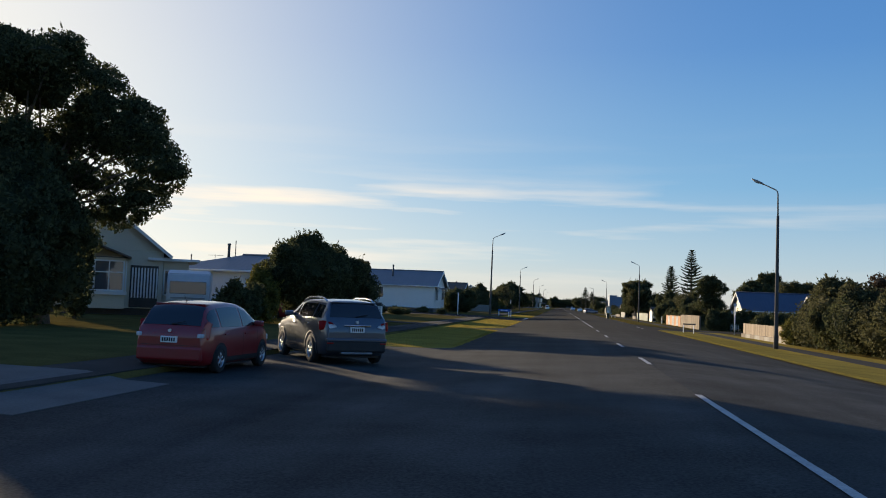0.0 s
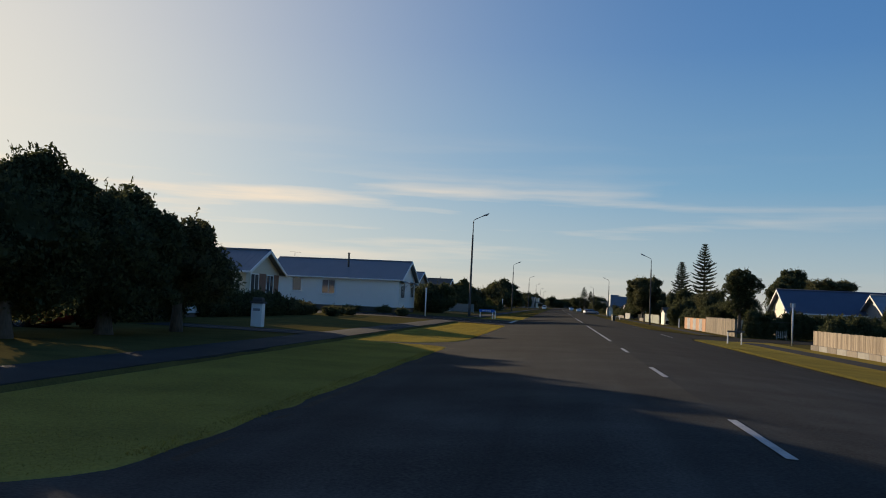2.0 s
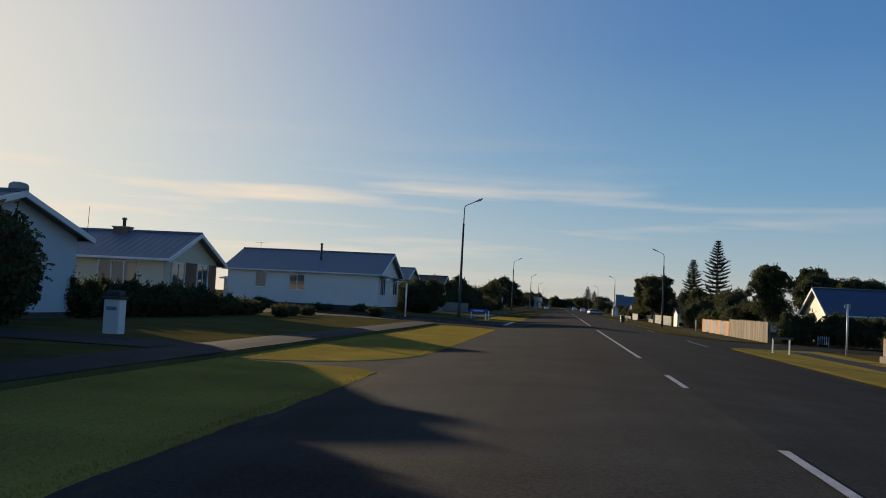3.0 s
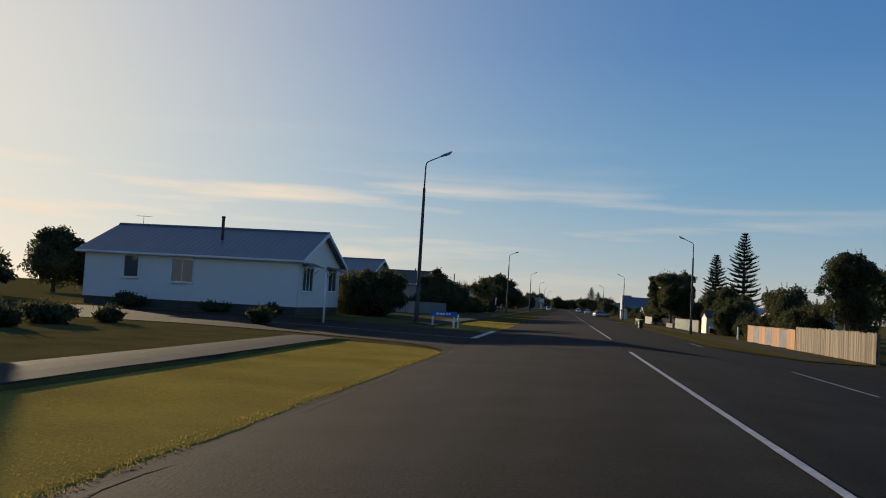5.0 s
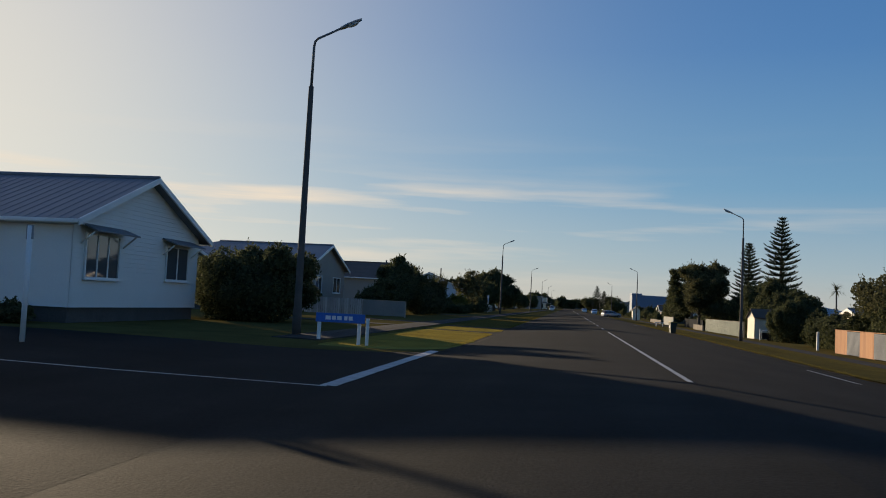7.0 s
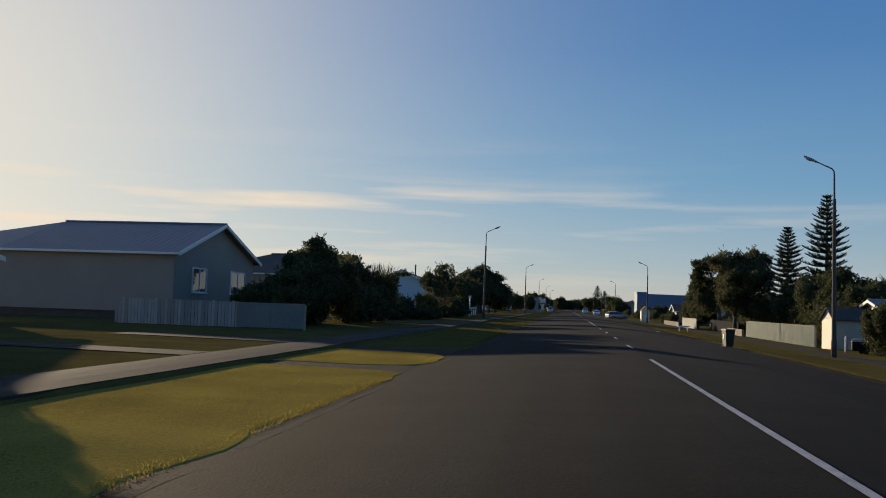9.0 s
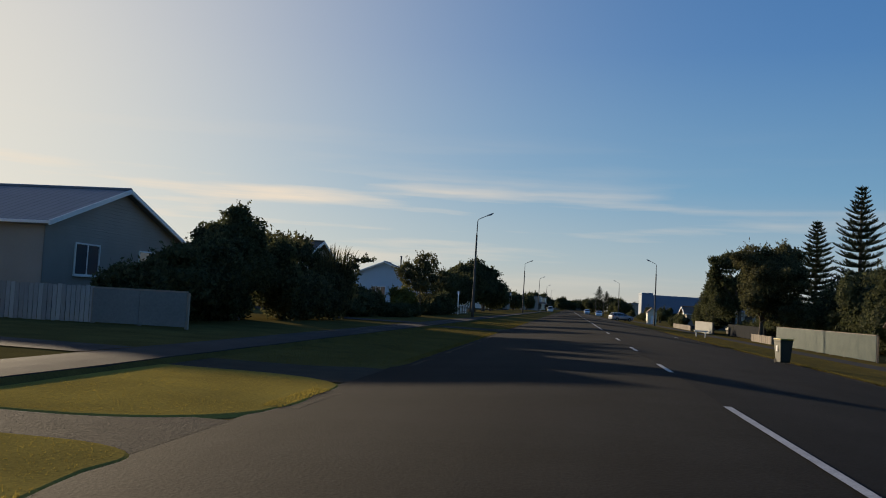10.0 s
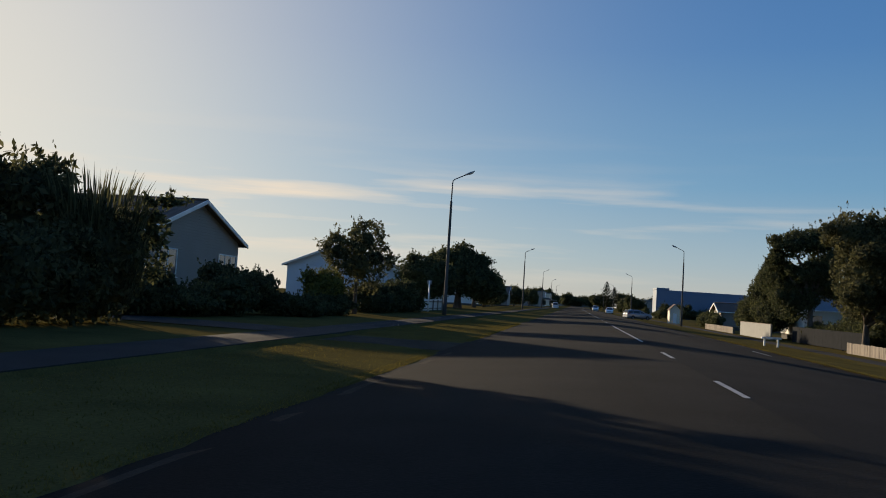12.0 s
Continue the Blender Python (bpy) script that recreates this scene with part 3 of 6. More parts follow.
# ---- street lamps ----
def lamp_post(x, y, toward, first=[]):
    m = pose(x, y, zg(x) - 0.08, 0, 0, 0 if toward > 0 else 180)
    if first:
        return copy_thing(first[0], m)
    t = thing("street_lamp", m, "tall weathered grey steel street lamp standing on the grass verge", "street lamp", "street lamps along the road")
    part("column", tube(bmesh.new(), [(0, 0, -0.1), (0, 0, 0.9), (0, 0, 1.0), (0.03, 0, 8.3), (0.03, 0, 8.35)], [0.15, 0.15, 0.125, 0.085, 0.05], 12), POLE_DARK, t)
    part("upper_pole", tube(bmesh.new(), [(0.03, 0, 8.3), (0.05, 0, 9.65), (0.08, 0, 9.83), (0.17, 0, 9.93), (1.0, 0, 10.31)], [0.05, 0.045, 0.042, 0.04, 0.034], 10), POLE, t)
    bm = bmesh.new()
    n = 9
    rings = []
    for k in range(n):
        s = k / (n - 1)
        w = 0.13 * (0.35 + 0.65 * math.sin(math.pi * min(1, 0.12 + s * 0.85)))
        h = 0.075 * (0.5 + 0.5 * math.sin(math.pi * min(1, 0.15 + s * 0.8)))
        c = Vector((0.92 + 0.70 * s, 0, 10.28 + 0.31 * s))
        rings.append([bm.verts.new(c + Vector((0, w * math.cos(a), h * math.sin(a)))) for a in [2 * math.pi * i / 10 for i in range(10)]])
    for r0, r1 in zip(rings, rings[1:]):
        for i in range(10):
            bm.faces.new((r0[i], r0[(i + 1) % 10], r1[(i + 1) % 10], r1[i])).smooth = True
    bm.faces.new(rings[0])
    bm.faces.new(rings[-1])
    bmesh.ops.recalc_face_normals(bm, faces=bm.faces[:])
    head = part("lamp_head", bm, LAMP_HEAD, t)
    bm = bmesh.new()
    bmesh.ops.create_uvsphere(bm, u_segments=12, v_segments=6, radius=1, matrix=pose(1.34, 0, 10.42, 0, -23, 0) @ Matrix.Diagonal((0.22, 0.10, 0.075, 1)))
    part("lens", bm, LENS, head, "pale moulded lamp lens")
    part("base_plate", boxed(-0.2, -0.2, -0.04, 0.2, 0.2, 0.03, 0.01), POLE, t)
    first.append(t)
    return t


for x, y in ((-8.63, 116.5), (-9.35, 217.9), (-8.8, 309.0), (-8.8, 403.0), (-8.8, 498.0), (-8.8, 592.0)):
    lamp_post(x, y, 1)
for x, y in ((13.4, 58.2), (13.82, 162.9), (13.75, 274.6), (13.8, 383.0), (13.8, 491.0), (13.8, 600.0)):
    lamp_post(x, y, -1)


# ---- trees and shrubs ----
RNG = np.random.default_rng(5)


def leaf_cloud(blobs, leaf, seed, density=1.0, core=0.80, tall=1.0, sprigs=0.7):
    """Leaves as small pointed quads over lumpy blobs, with a rough dark core inside. blobs: x, y, z, rx, ry, rz."""
    rng = np.random.default_rng(seed)
    V, F = [], []
    base = 0
    for bi, (cx, cy, cz, rx, ry, rz) in enumerate(blobs):
        area = 4 * math.pi * ((rx * ry) ** 1.6 / 3 + (rx * rz) ** 1.6 / 3 + (ry * rz) ** 1.6 / 3) ** (1 / 1.6)
        n = int(min(5200, density * 1.25 * area / (leaf * leaf)))
        d = rng.normal(size=(n, 3))
        d /= np.linalg.norm(d, axis=1)[:, None]
        lump = np.array([1 + 0.30 * noise.noise(Vector((a * 2.1 + bi * 5.3 + seed, b * 2.1, c * 2.1))) + 0.16 * noise.noise(Vector((a * 5.5, b * 5.5 + seed, c * 5.5))) for a, b, c in d])
        r = lump * (1.05 - 0.30 * rng.random(n) ** 2.0)
        p = np.array((cx, cy, cz)) + d * r[:, None] * np.array((rx, ry, rz))
        keep = np.ones(n, bool)
        for bj, (ox, oy, oz, ax, ay, az) in enumerate(blobs):
            if bj != bi:
                keep &= (((p[:, 0] - ox) / ax) ** 2 + ((p[:, 1] - oy) / ay) ** 2 + ((p[:, 2] - oz) / az) ** 2) > 0.42
        keep &= p[:, 2] > 0.02
        p = p[keep]
        n = len(p)
        u = rng.normal(size=(n, 3))
        u[:, 2] *= tall
        u /= np.linalg.norm(u, axis=1)[:, None]
        w = np.cross(u, rng.normal(size=(n, 3)))
        w /= np.linalg.norm(w, axis=1)[:, None] + 1e-6
        s = leaf * (0.55 + 0.9 * rng.random(n))[:, None]
        quad = np.stack([p - u * s, p + w * s * 0.48, p + u * s, p - w * s * 0.48], axis=1).reshape(-1, 3)
        V.append(quad)
        F.append(np.arange(n * 4).reshape(n, 4) + base)
        base += n * 4
        # sprigs that stand out of the outline
        for _ in range(int((6 + 5 * max(rx, rz)) * sprigs)):
            a, e = rng.uniform(0, 6.283), rng.uniform(-.3, 1.5)
            d = np.array((math.cos(a) * math.cos(e), math.sin(a) * math.cos(e), math.sin(e)))
            p0 = np.array((cx, cy, cz)) + d * np.array((rx, ry, rz)) * 0.92
            way = d + rng.normal(size=3) * 0.25 + np.array((0, 0, 0.25))
            ln = rng.uniform(1.5, 4.0) * leaf + 0.10 * rz
            m = 11
            q = p0 + way * (rng.random(m)[:, None] * ln) + rng.normal(size=(m, 3)) * leaf * 0.35
            u = way + rng.normal(size=(m, 3)) * 0.8
            u /= np.linalg.norm(u, axis=1)[:, None]
            w = np.cross(u, rng.normal(size=(m, 3)))
            w /= np.linalg.norm(w, axis=1)[:, None] + 1e-6
            s = leaf * (0.5 + 0.7 * rng.random(m))[:, None]
            V.append(np.stack([q - u * s, q + w * s * 0.4, q + u * s, q - w * s * 0.4], axis=1).reshape(-1, 3))
            F.append(np.arange(m * 4).reshape(m, 4) + base)
            base += m * 4
    faces = [tuple(f) for a in F for f in a.tolist()]
    verts = [tuple(v) for a in V for v in a.tolist()]
    if core:
        for bi, (cx, cy, cz, rx, ry, rz) in enumerate(blobs):
            bm = bmesh.new()
            bmesh.ops.create_icosphere(bm, subdivisions=3 if max(rx, ry, rz) > 1.6 else 2 if max(rx, ry, rz) > 0.6 else 1, radius=1.0)
            b0 = len(verts)
            bm.verts.ensure_lookup_table()
            for v in bm.verts:
                a, b, c = v.co
                k = core * (1 + 0.30 * noise.noise(Vector((a * 2.1 + bi * 5.3 + seed, b * 2.1, c * 2.1))) + 0.16 * noise.noise(Vector((a * 5.5, b * 5.5 + seed, c * 5.5))))
                verts.append((cx + a * rx * k, cy + b * ry * k, cz + c * rz * k))
            faces += [tuple(b0 + v.index for v in f.verts) for f in bm.faces]
            bm.free()
    return verts, faces


def limbs(trunk, tips, r0, r1=0.03, seed=0):
    """A tapered trunk with limbs that reach into the crown."""
    rng = random.Random(seed)
    bm = bmesh.new()
    n = len(trunk)
    tube(bm, trunk, [r0 * (1.25 - 0.65 * i / (n - 1)) if i else r0 * 1.5 for i in range(n)], 9)
    top = Vector(trunk[-1])
    for tip in tips:
        a, b = Vector(trunk[-2]).lerp(top, rng.uniform(0.2, 0.95)), Vector(tip)
        mid = a.lerp(b, 0.5) + Vector((rng.uniform(-.3, .3), rng.uniform(-.3, .3), rng.uniform(0, .4))) * (b - a).length * 0.3
        tube(bm, [a, a.lerp(mid, 0.5) + Vector((0, 0, 0.05)), mid, b], [r0 * 0.55, r0 * 0.42, r0 * 0.3, r1], 6)
    return bm


def tufted(blobs, seed, n=5):
    """Adds small clumps over the upper outside of each blob, so that the outline is uneven."""
    rng = random.Random(seed * 13 + 1)
    extra = []
    for cx, cy, cz, rx, ry, rz in blobs:
        for _ in range(n):
            a, e = rng.uniform(0, 6.283), rng.uniform(-.25, 1.35)
            k = rng.uniform(.22, .40)
            r = rng.uniform(.80, .98)
            extra.append((cx + math.cos(a) * math.cos(e) * rx * r, cy + math.sin(a) * math.cos(e) * ry * r, cz + math.sin(e) * rz * r, rx * k, ry * k, rz * k * rng.uniform(.8, 1.3)))
    return [(x, y, z, a * .90, b * .90, c * .90) for x, y, z, a, b, c in blobs] + extra


def tree(x, y, blobs, label, mat=LEAF, leaf=0.2, seed=1, trunk_r=0.18, category="tree", name="tree", group="", density=1.0, core=0.80, trunk_top=None, lean=(0, 0), tall=1.0, tufts=5, sprigs=0.7):
    """blobs are relative to the foot of the trunk."""
    t = thing(name, pose(x, y, zg(x) - 0.02), label, category, group)
    top = trunk_top or min(b[2] for b in blobs)
    lx, ly = lean
    tr = [(0, 0, -0.1), (lx * .2, ly * .2, top * 0.35), (lx * .6, ly * .6, top * 0.7), (lx, ly, top)]
    tips = [(b[0] + RNG.uniform(-.4, .4) * b[3], b[1] + RNG.uniform(-.4, .4) * b[4], b[2] + 0.3 * b[5]) for b in blobs for _ in range(2)]
    part("trunk", limbs(tr, tips, trunk_r, seed=seed), BARK, t)
    v, f = leaf_cloud(tufted(blobs, seed, tufts), leaf * 0.60, seed, density, core, tall, sprigs)
    raw("crown", v, f, mat, t)
    return t


def shrub(x, y, r, h, label, mat=LEAF, seed=1, leaf=0.13, ry=None, category="shrub", name="shrub"):
    ry = ry or r
    return tree(x, y, [(0, 0, h * 0.5, r, ry, h * 0.52), (r * 0.35, -ry * 0.3, h * 0.38, r * 0.7, ry * 0.7, h * 0.4), (-r * 0.4, ry * 0.35, h * 0.42, r * 0.65, ry * 0.65, h * 0.42)],
                label, mat, leaf, seed, 0.05, category, name, trunk_top=h * 0.35)


def hedge(x0, y0, x1, y1, h, w, label, mat=LEAF, seed=1, leaf=0.15, uneven=0.25, group=""):
    """A run of dense shrubs grown together."""
    rng = random.Random(seed)
    a, b = Vector((x0, y0)), Vector((x1, y1))
    n = max(2, int((b - a).length / (w * 1.1)))
    c = (a + b) / 2
    blobs = []
    for k in range(n):
        p = a.lerp(b, (k + 0.5) / n) - c
        hh = h * (1 + rng.uniform(-uneven, uneven))
        blobs.append((p.x + rng.uniform(-.2, .2) * w, p.y + rng.uniform(-.2, .2) * w, hh * 0.48, w * rng.uniform(.85, 1.2), w * rng.uniform(.85, 1.2), hh * 0.54))
    return tree(c.x, c.y, blobs, label, mat, leaf, seed, 0.07, "hedge", "hedge", group, trunk_top=h * 0.3)


def norfolk_pine(x, y, h, spread, label, seed=3):
    t = thing("norfolk_pine", pose(x, y, zg(x)), label, "pine tree", "norfolk pines")
    rng = random.Random(seed)
    part("trunk", tube(bmesh.new(), [(0, 0, -0.1), (0.05, 0, h * .3), (0, 0.04, h * .7), (0, 0, h)], [h * .022, h * .017, h * .009, 0.02], 10), BARK, t)
    V, F = [], []
    z = h * 0.16
    while z < h - 0.2:
        s = 1 - (z / h)
        length = spread * min(0.92, (s * 1.45) ** 0.80) * rng.uniform(.88, 1.08)
        m = 6 if z > h * 0.75 else 7
        off = rng.uniform(0, 6.28)
        for k in range(m):
            a = off + 2 * math.pi * k / m + rng.uniform(-.16, .16)
            ln = length * rng.uniform(.78, 1.12) + 0.15
            dx, dy = math.cos(a), math.sin(a)
            n = max(5, int(ln / 0.13))
            droop = rng.uniform(-0.03, 0.05) + 0.30 * (z / h) ** 1.5
            for i in range(n):
                q = (i + 0.6) / n
                r = ln * q
                zz = z + ln * (droop * q - 0.05 * math.sin(q * 2.2) + 0.22 * q ** 2.4)
                wide = (0.20 + 0.42 * math.sin(math.pi * min(1, 0.12 + q * 0.8))) * (0.75 + 0.16 * ln) * rng.uniform(.75, 1.25)
                c = Vector((dx * r, dy * r, zz))
                out, up, side = Vector((dx, dy, 0.35)), Vector((0, 0, 1)), Vector((-dy, dx, 0))
                for sgn in (-1, 1):
                    b = len(V)
                    d = (out * 0.45 + side * sgn * rng.uniform(.6, 1) + up * rng.uniform(.25, .7)).normalized() * wide
                    e = out.normalized() * 0.09
                    V += [c - e * .6, c + e, c + d + e * .4, c + d * .9 - e * .5]
                    F.append((b, b + 1, b + 2, b + 3))
                b = len(V)
                d = (out * 0.6 + up).normalized() * wide * 0.75
                V += [c - side * .045, c + side * .045, c + d + side * .03, c + d - side * .03]
                F.append((b, b + 1, b + 2, b + 3))
                if i % 3 == 0:
                    b = len(V)
                    p = Vector((dx * r * .3, dy * r * .3, z + ln * droop * q * .3))
                    V += [p - up * .025, p + up * .025, c + up * .02, c - up * .02]
                    F.append((b, b + 1, b + 2, b + 3))
        z += (0.36 + 0.46 * s) * (h / 13.0) * rng.uniform(.9, 1.1)
    raw("crown", V, F, NEEDLE, t)
    return t


def palm(x, y, h, label, seed=2):
    t = thing("cabbage_tree", pose(x, y, zg(x)), label, "palm tree")
    rng = random.Random(seed)
    part("trunk", tube(bmesh.new(), [(0, 0, -.1), (.08, 0, h * .5), (0, 0, h)], [.2, .15, .13], 9), BARK, t)
    V, F = [], []
    for k in range(70):
        a, e = rng.uniform(0, 6.28), rng.uniform(-.7, 1.3)
        ln = rng.uniform(1.3, 2.0)
        prev = Vector((0, 0, h))
        d = Vector((math.cos(a) * math.cos(e), math.sin(a) * math.cos(e), math.sin(e)))
        s = Vector((-math.sin(a), math.cos(a), 0)) * .09
        for i in range(4):
            nxt = prev + d * ln / 4
            d = (d + Vector((0, 0, -.22))).normalized()
            b = len(V)
            w0, w1 = 1 - i * .22, 1 - (i + 1) * .22
            V += [prev - s * w0, prev + s * w0, nxt + s * w1, nxt - s * w1]
            F.append((b, b + 1, b + 2, b + 3))
            prev = nxt
    raw("crown", V, F, LEAF_OLIVE, t)
    return t


def spiky_shrub(x, y, h, r, label, seed=2, n=1100):
    """Many narrow upright shoots from one clump."""
    t = thing("shrub", pose(x, y, zg(x)), label, "shrub")
    rng = random.Random(seed)
    V, F = [], []
    for k in range(n):
        a, q = rng.uniform(0, 6.28), r * math.sqrt(rng.random())
        b0 = Vector((math.cos(a) * q, math.sin(a) * q, h * rng.uniform(.1, .76)))
        d = Vector((math.cos(a) * .22 * q / r + rng.uniform(-.12, .12), math.sin(a) * .22 * q / r + rng.uniform(-.12, .12), 1)).normalized()
        ln = h * rng.uniform(.12, .24)
        s = Vector((-math.sin(a + 1), math.cos(a + 1), 0)) * .018
        b = len(V)
        m = b0 + d * ln * .55
        e = b0 + d * ln + Vector((math.cos(a), math.sin(a), -.1)) * ln * .10
        V += [b0 - s, b0 + s, m + s, m - s, e]
        F += [(b, b + 1, b + 2, b + 3), (b + 3, b + 2, b + 4)]
    raw("upright_foliage", V, F, LEAF_OLIVE, t)
    v, f = leaf_cloud([(0, 0, h * .36, r * .95, r * .95, h * .38)], .10, seed)
    raw("foliage", v, f, LEAF_OLIVE, t)
    return t


# ---- houses ----
def window_in(parent, face, u0, u1, z0, z1, at, lights=2, curtain=True, frame_w=0.07, sill=True, transom=0.0):
    """A window on a wall. face: '+x', '-x', '+y', '-y'; u runs along the wall, at is the wall's place; all in the house's own axes."""
    axis, sgn = face[1], 1 if face[0] == "+" else -1

    def slab(bm, ua, ub, za, zb, d0, d1, bevel=0.0):
        a, b = sorted((at + sgn * d0, at + sgn * d1))
        return box(bm, a, ua, za, b, ub, zb, bevel) if axis == "x" else box(bm, ua, a, za, ub, b, zb, bevel)

    bm = bmesh.new()
    f = frame_w

    def at_uz(u, z, d):
        return (at + sgn * d, u, z) if axis == "x" else (u, at + sgn * d, z)
    rings = [[bm.verts.new(at_uz(u, z, d)) for u, z in ((u0 - e, z0 - e), (u1 + e, z0 - e), (u1 + e, z1 + e), (u0 - e, z1 + e))] for e, d in ((f, 0.0), (f, 0.058), (0.0, 0.058), (0.0, 0.0))]
    for k in range(4):
        for i in range(4):
            p, q = rings[k], rings[(k + 1) % 4]
            bm.faces.new((p[i], p[(i + 1) % 4], q[(i + 1) % 4], q[i]))
    bmesh.ops.recalc_face_normals(bm, faces=bm.faces[:])
    w = part("window", bm, TRIM, parent)
    for k in range(1, lights):
        u = u0 + (u1 - u0) * k / lights
        part("mullion", slab(bmesh.new(), u - 0.03, u + 0.03, z0, z1, 0.0, 0.05), TRIM, w)
    if transom:
        zt = z0 + (z1 - z0) * transom
        part("transom", slab(bmesh.new(), u0, u1, zt - .03, zt + .03, 0.0, 0.052), TRIM, w)
    for k in range(lights):
        a, b = u0 + (u1 - u0) * k / lights, u0 + (u1 - u0) * (k + 1) / lights
        part("pane", slab(bmesh.new(), a + 0.03, b - 0.03, z0, z1, 0.008, 0.022), GLASS, w)
    if sill:
        part("sill", slab(bmesh.new(), u0 - f - .04, u1 + f + .04, z0 - f - .05, z0 - f, 0.0, 0.12, .008), TRIM, w)
    return w


def boards(bm, p0, p1, z0, z1, out, top_at=None, pitch=0.16):
    """Lapped weatherboards on one wall from p0 to p1 (plan), facing out; top_at(s) caps the height along the wall."""
    p0, p1, out = Vector((*p0, 0)), Vector((*p1, 0)), Vector((*out, 0))
    n = int((z1 - z0) / pitch + 0.999)
    for k in range(n):
        za, zb = z0 + k * pitch, min(z0 + (k + 1) * pitch, z1)
        s0, s1 = 0.0, 1.0
        if top_at:
            s0, s1 = top_at(za)
            t0, t1 = top_at(zb)
        else:
            t0, t1 = 0.0, 1.0
        a, b = p0.lerp(p1, s0), p0.lerp(p1, s1)
        c, d = p0.lerp(p1, t0), p0.lerp(p1, t1)
        up = Vector((0, 0, 1))
        v = [bm.verts.new(q) for q in (a + up * za + out * .028, b + up * za + out * .028, d + up * zb + out * .006, c + up * zb + out * .006, a + up * za, b + up * za)]
        bm.faces.new((v[0], v[1], v[2], v[3]))
        bm.faces.new((v[4], v[5], v[1], v[0]))


def house(label, x0, x1, y0, y1, floor, eave, ridge, wall=WHITE, roof=ROOF_GREY, front=1, hip=True, overhang=0.45, windows=(), gable_windows=(), clad=True, roof_pitch_lines=True, group="", base=BASE_DARK, turn=0, trim=TRIM):
    """A single-storey house whose ridge runs across the road's line, with a gable towards the road (front = +1: road at greater x)."""
    cx, cy = (x0 + x1) / 2, (y0 + y1) / 2
    g = min(zg(x0), zg(x1)) - 0.1
    t = thing("house", pose(cx, cy, 0), label, "house", group)
    hx, hy = (x1 - x0) / 2, (y1 - y0) / 2
    fx, bx = hx * front, -hx * front
    # shell
    bm = bmesh.new()
    vs = {}
    for nm, x, y, z in (("a", fx, -hy, floor), ("b", fx, hy, floor), ("c", bx, hy, floor), ("d", bx, -hy, floor),
                        ("A", fx, -hy, eave), ("B", fx, hy, eave), ("C", bx, hy, eave), ("D", bx, -hy, eave), ("R", fx, 0, ridge), ("S", bx, 0, ridge)):
        vs[nm] = bm.verts.new((x, y, z))
    bm.faces.new([vs[k] for k in "abBRA"])
    bm.faces.new([vs[k] for k in "daAD"])
    bm.faces.new([vs[k] for k in "bcCB"])
    bm.faces.new([vs[k] for k in ("cdDC" if hip else "cdDSC")])
    bm.faces.new([vs[k] for k in "dcba"])
    bmesh.ops.recalc_face_normals(bm, faces=bm.faces[:])
    w = part("wall", bm, wall, t)
    if clad:
        bm = bmesh.new()
        span = ridge - eave
        boards(bm, (bx, -hy), (fx, -hy), floor, eave, (0, -1))
        boards(bm, (bx, hy), (fx, hy), floor, eave, (0, 1))
        boards(bm, (fx, -hy), (fx, hy), floor, eave, (front, 0))
        boards(bm, (fx, -hy), (fx, hy), eave, ridge, (front, 0), top_at=lambda z: (0.5 * (z - eave) / span, 1 - 0.5 * (z - eave) / span))
        part("cladding", bm, wall, w)
    part("foundation", boxed(-hx + .08, -hy + .08, g, hx - .08, hy - .08, floor + .02), base, t)
    # roof: sheets with thickness, ridge cap, barge boards, gutters
    slope = (ridge - eave) / hy
    o = overhang
    ez = eave - slope * o
    bm = bmesh.new()
    xf, xb = fx + o * front, bx - o * front
    rb = bx + (hy * 0.9 * front if hip else -o * front)
    th = 0.10
    for sy in (-1, 1):
        top = [(xf, sy * (hy + o), ez + th), (xb, sy * (hy + o), ez + th), (rb, 0, ridge + th), (xf, 0, ridge + th)]
        va = [bm.verts.new(q) for q in top]
        vb = [bm.verts.new((q[0], q[1], q[2] - th)) for q in top]
        bm.faces.new(va)
        bm.faces.new(list(reversed(vb)))
        for k in range(4):
            bm.faces.new((va[k], va[(k + 1) % 4], vb[(k + 1) % 4], vb[k]))
    if hip:
        va = [bm.verts.new(q) for q in ((xb, -(hy + o), ez + th), (xb, hy + o, ez + th), (rb, 0, ridge + th))]
        bm.faces.new(va)
    bmesh.ops.recalc_face_normals(bm, faces=bm.faces[:])
    r = part("roof", bm, roof, t)
    if roof_pitch_lines:
        bm = bmesh.new()
        n = int(abs(xf - rb) / 0.38)
        for sy in (-1, 1):
            for k in range(n + 1):
                x = rb + (xf - rb) * k / n
                q0, q1 = Vector((x, 0, ridge + th + .004)), Vector((x, sy * (hy + o), ez + th + .004))
                for dx in (-.025,):
                    v = [bm.verts.new(p) for p in (q0 + Vector((-.03, 0, 0)), q0 + Vector((0, 0, .014)), q0 + Vector((.03, 0, 0)), q1 + Vector((.03, 0, 0)), q1 + Vector((0, 0, .014)), q1 + Vector((-.03, 0, 0)))]
                    bm.faces.new((v[0], v[1], v[4], v[5]))
                    bm.faces.new((v[1], v[2], v[3], v[4]))
        part("roof_ribs", bm, roof, r)
    part("ridge_cap", tube(bmesh.new(), [(rb, 0, ridge + th + .02), (xf, 0, ridge + th + .02)], [.09, .09], 8), roof, r)
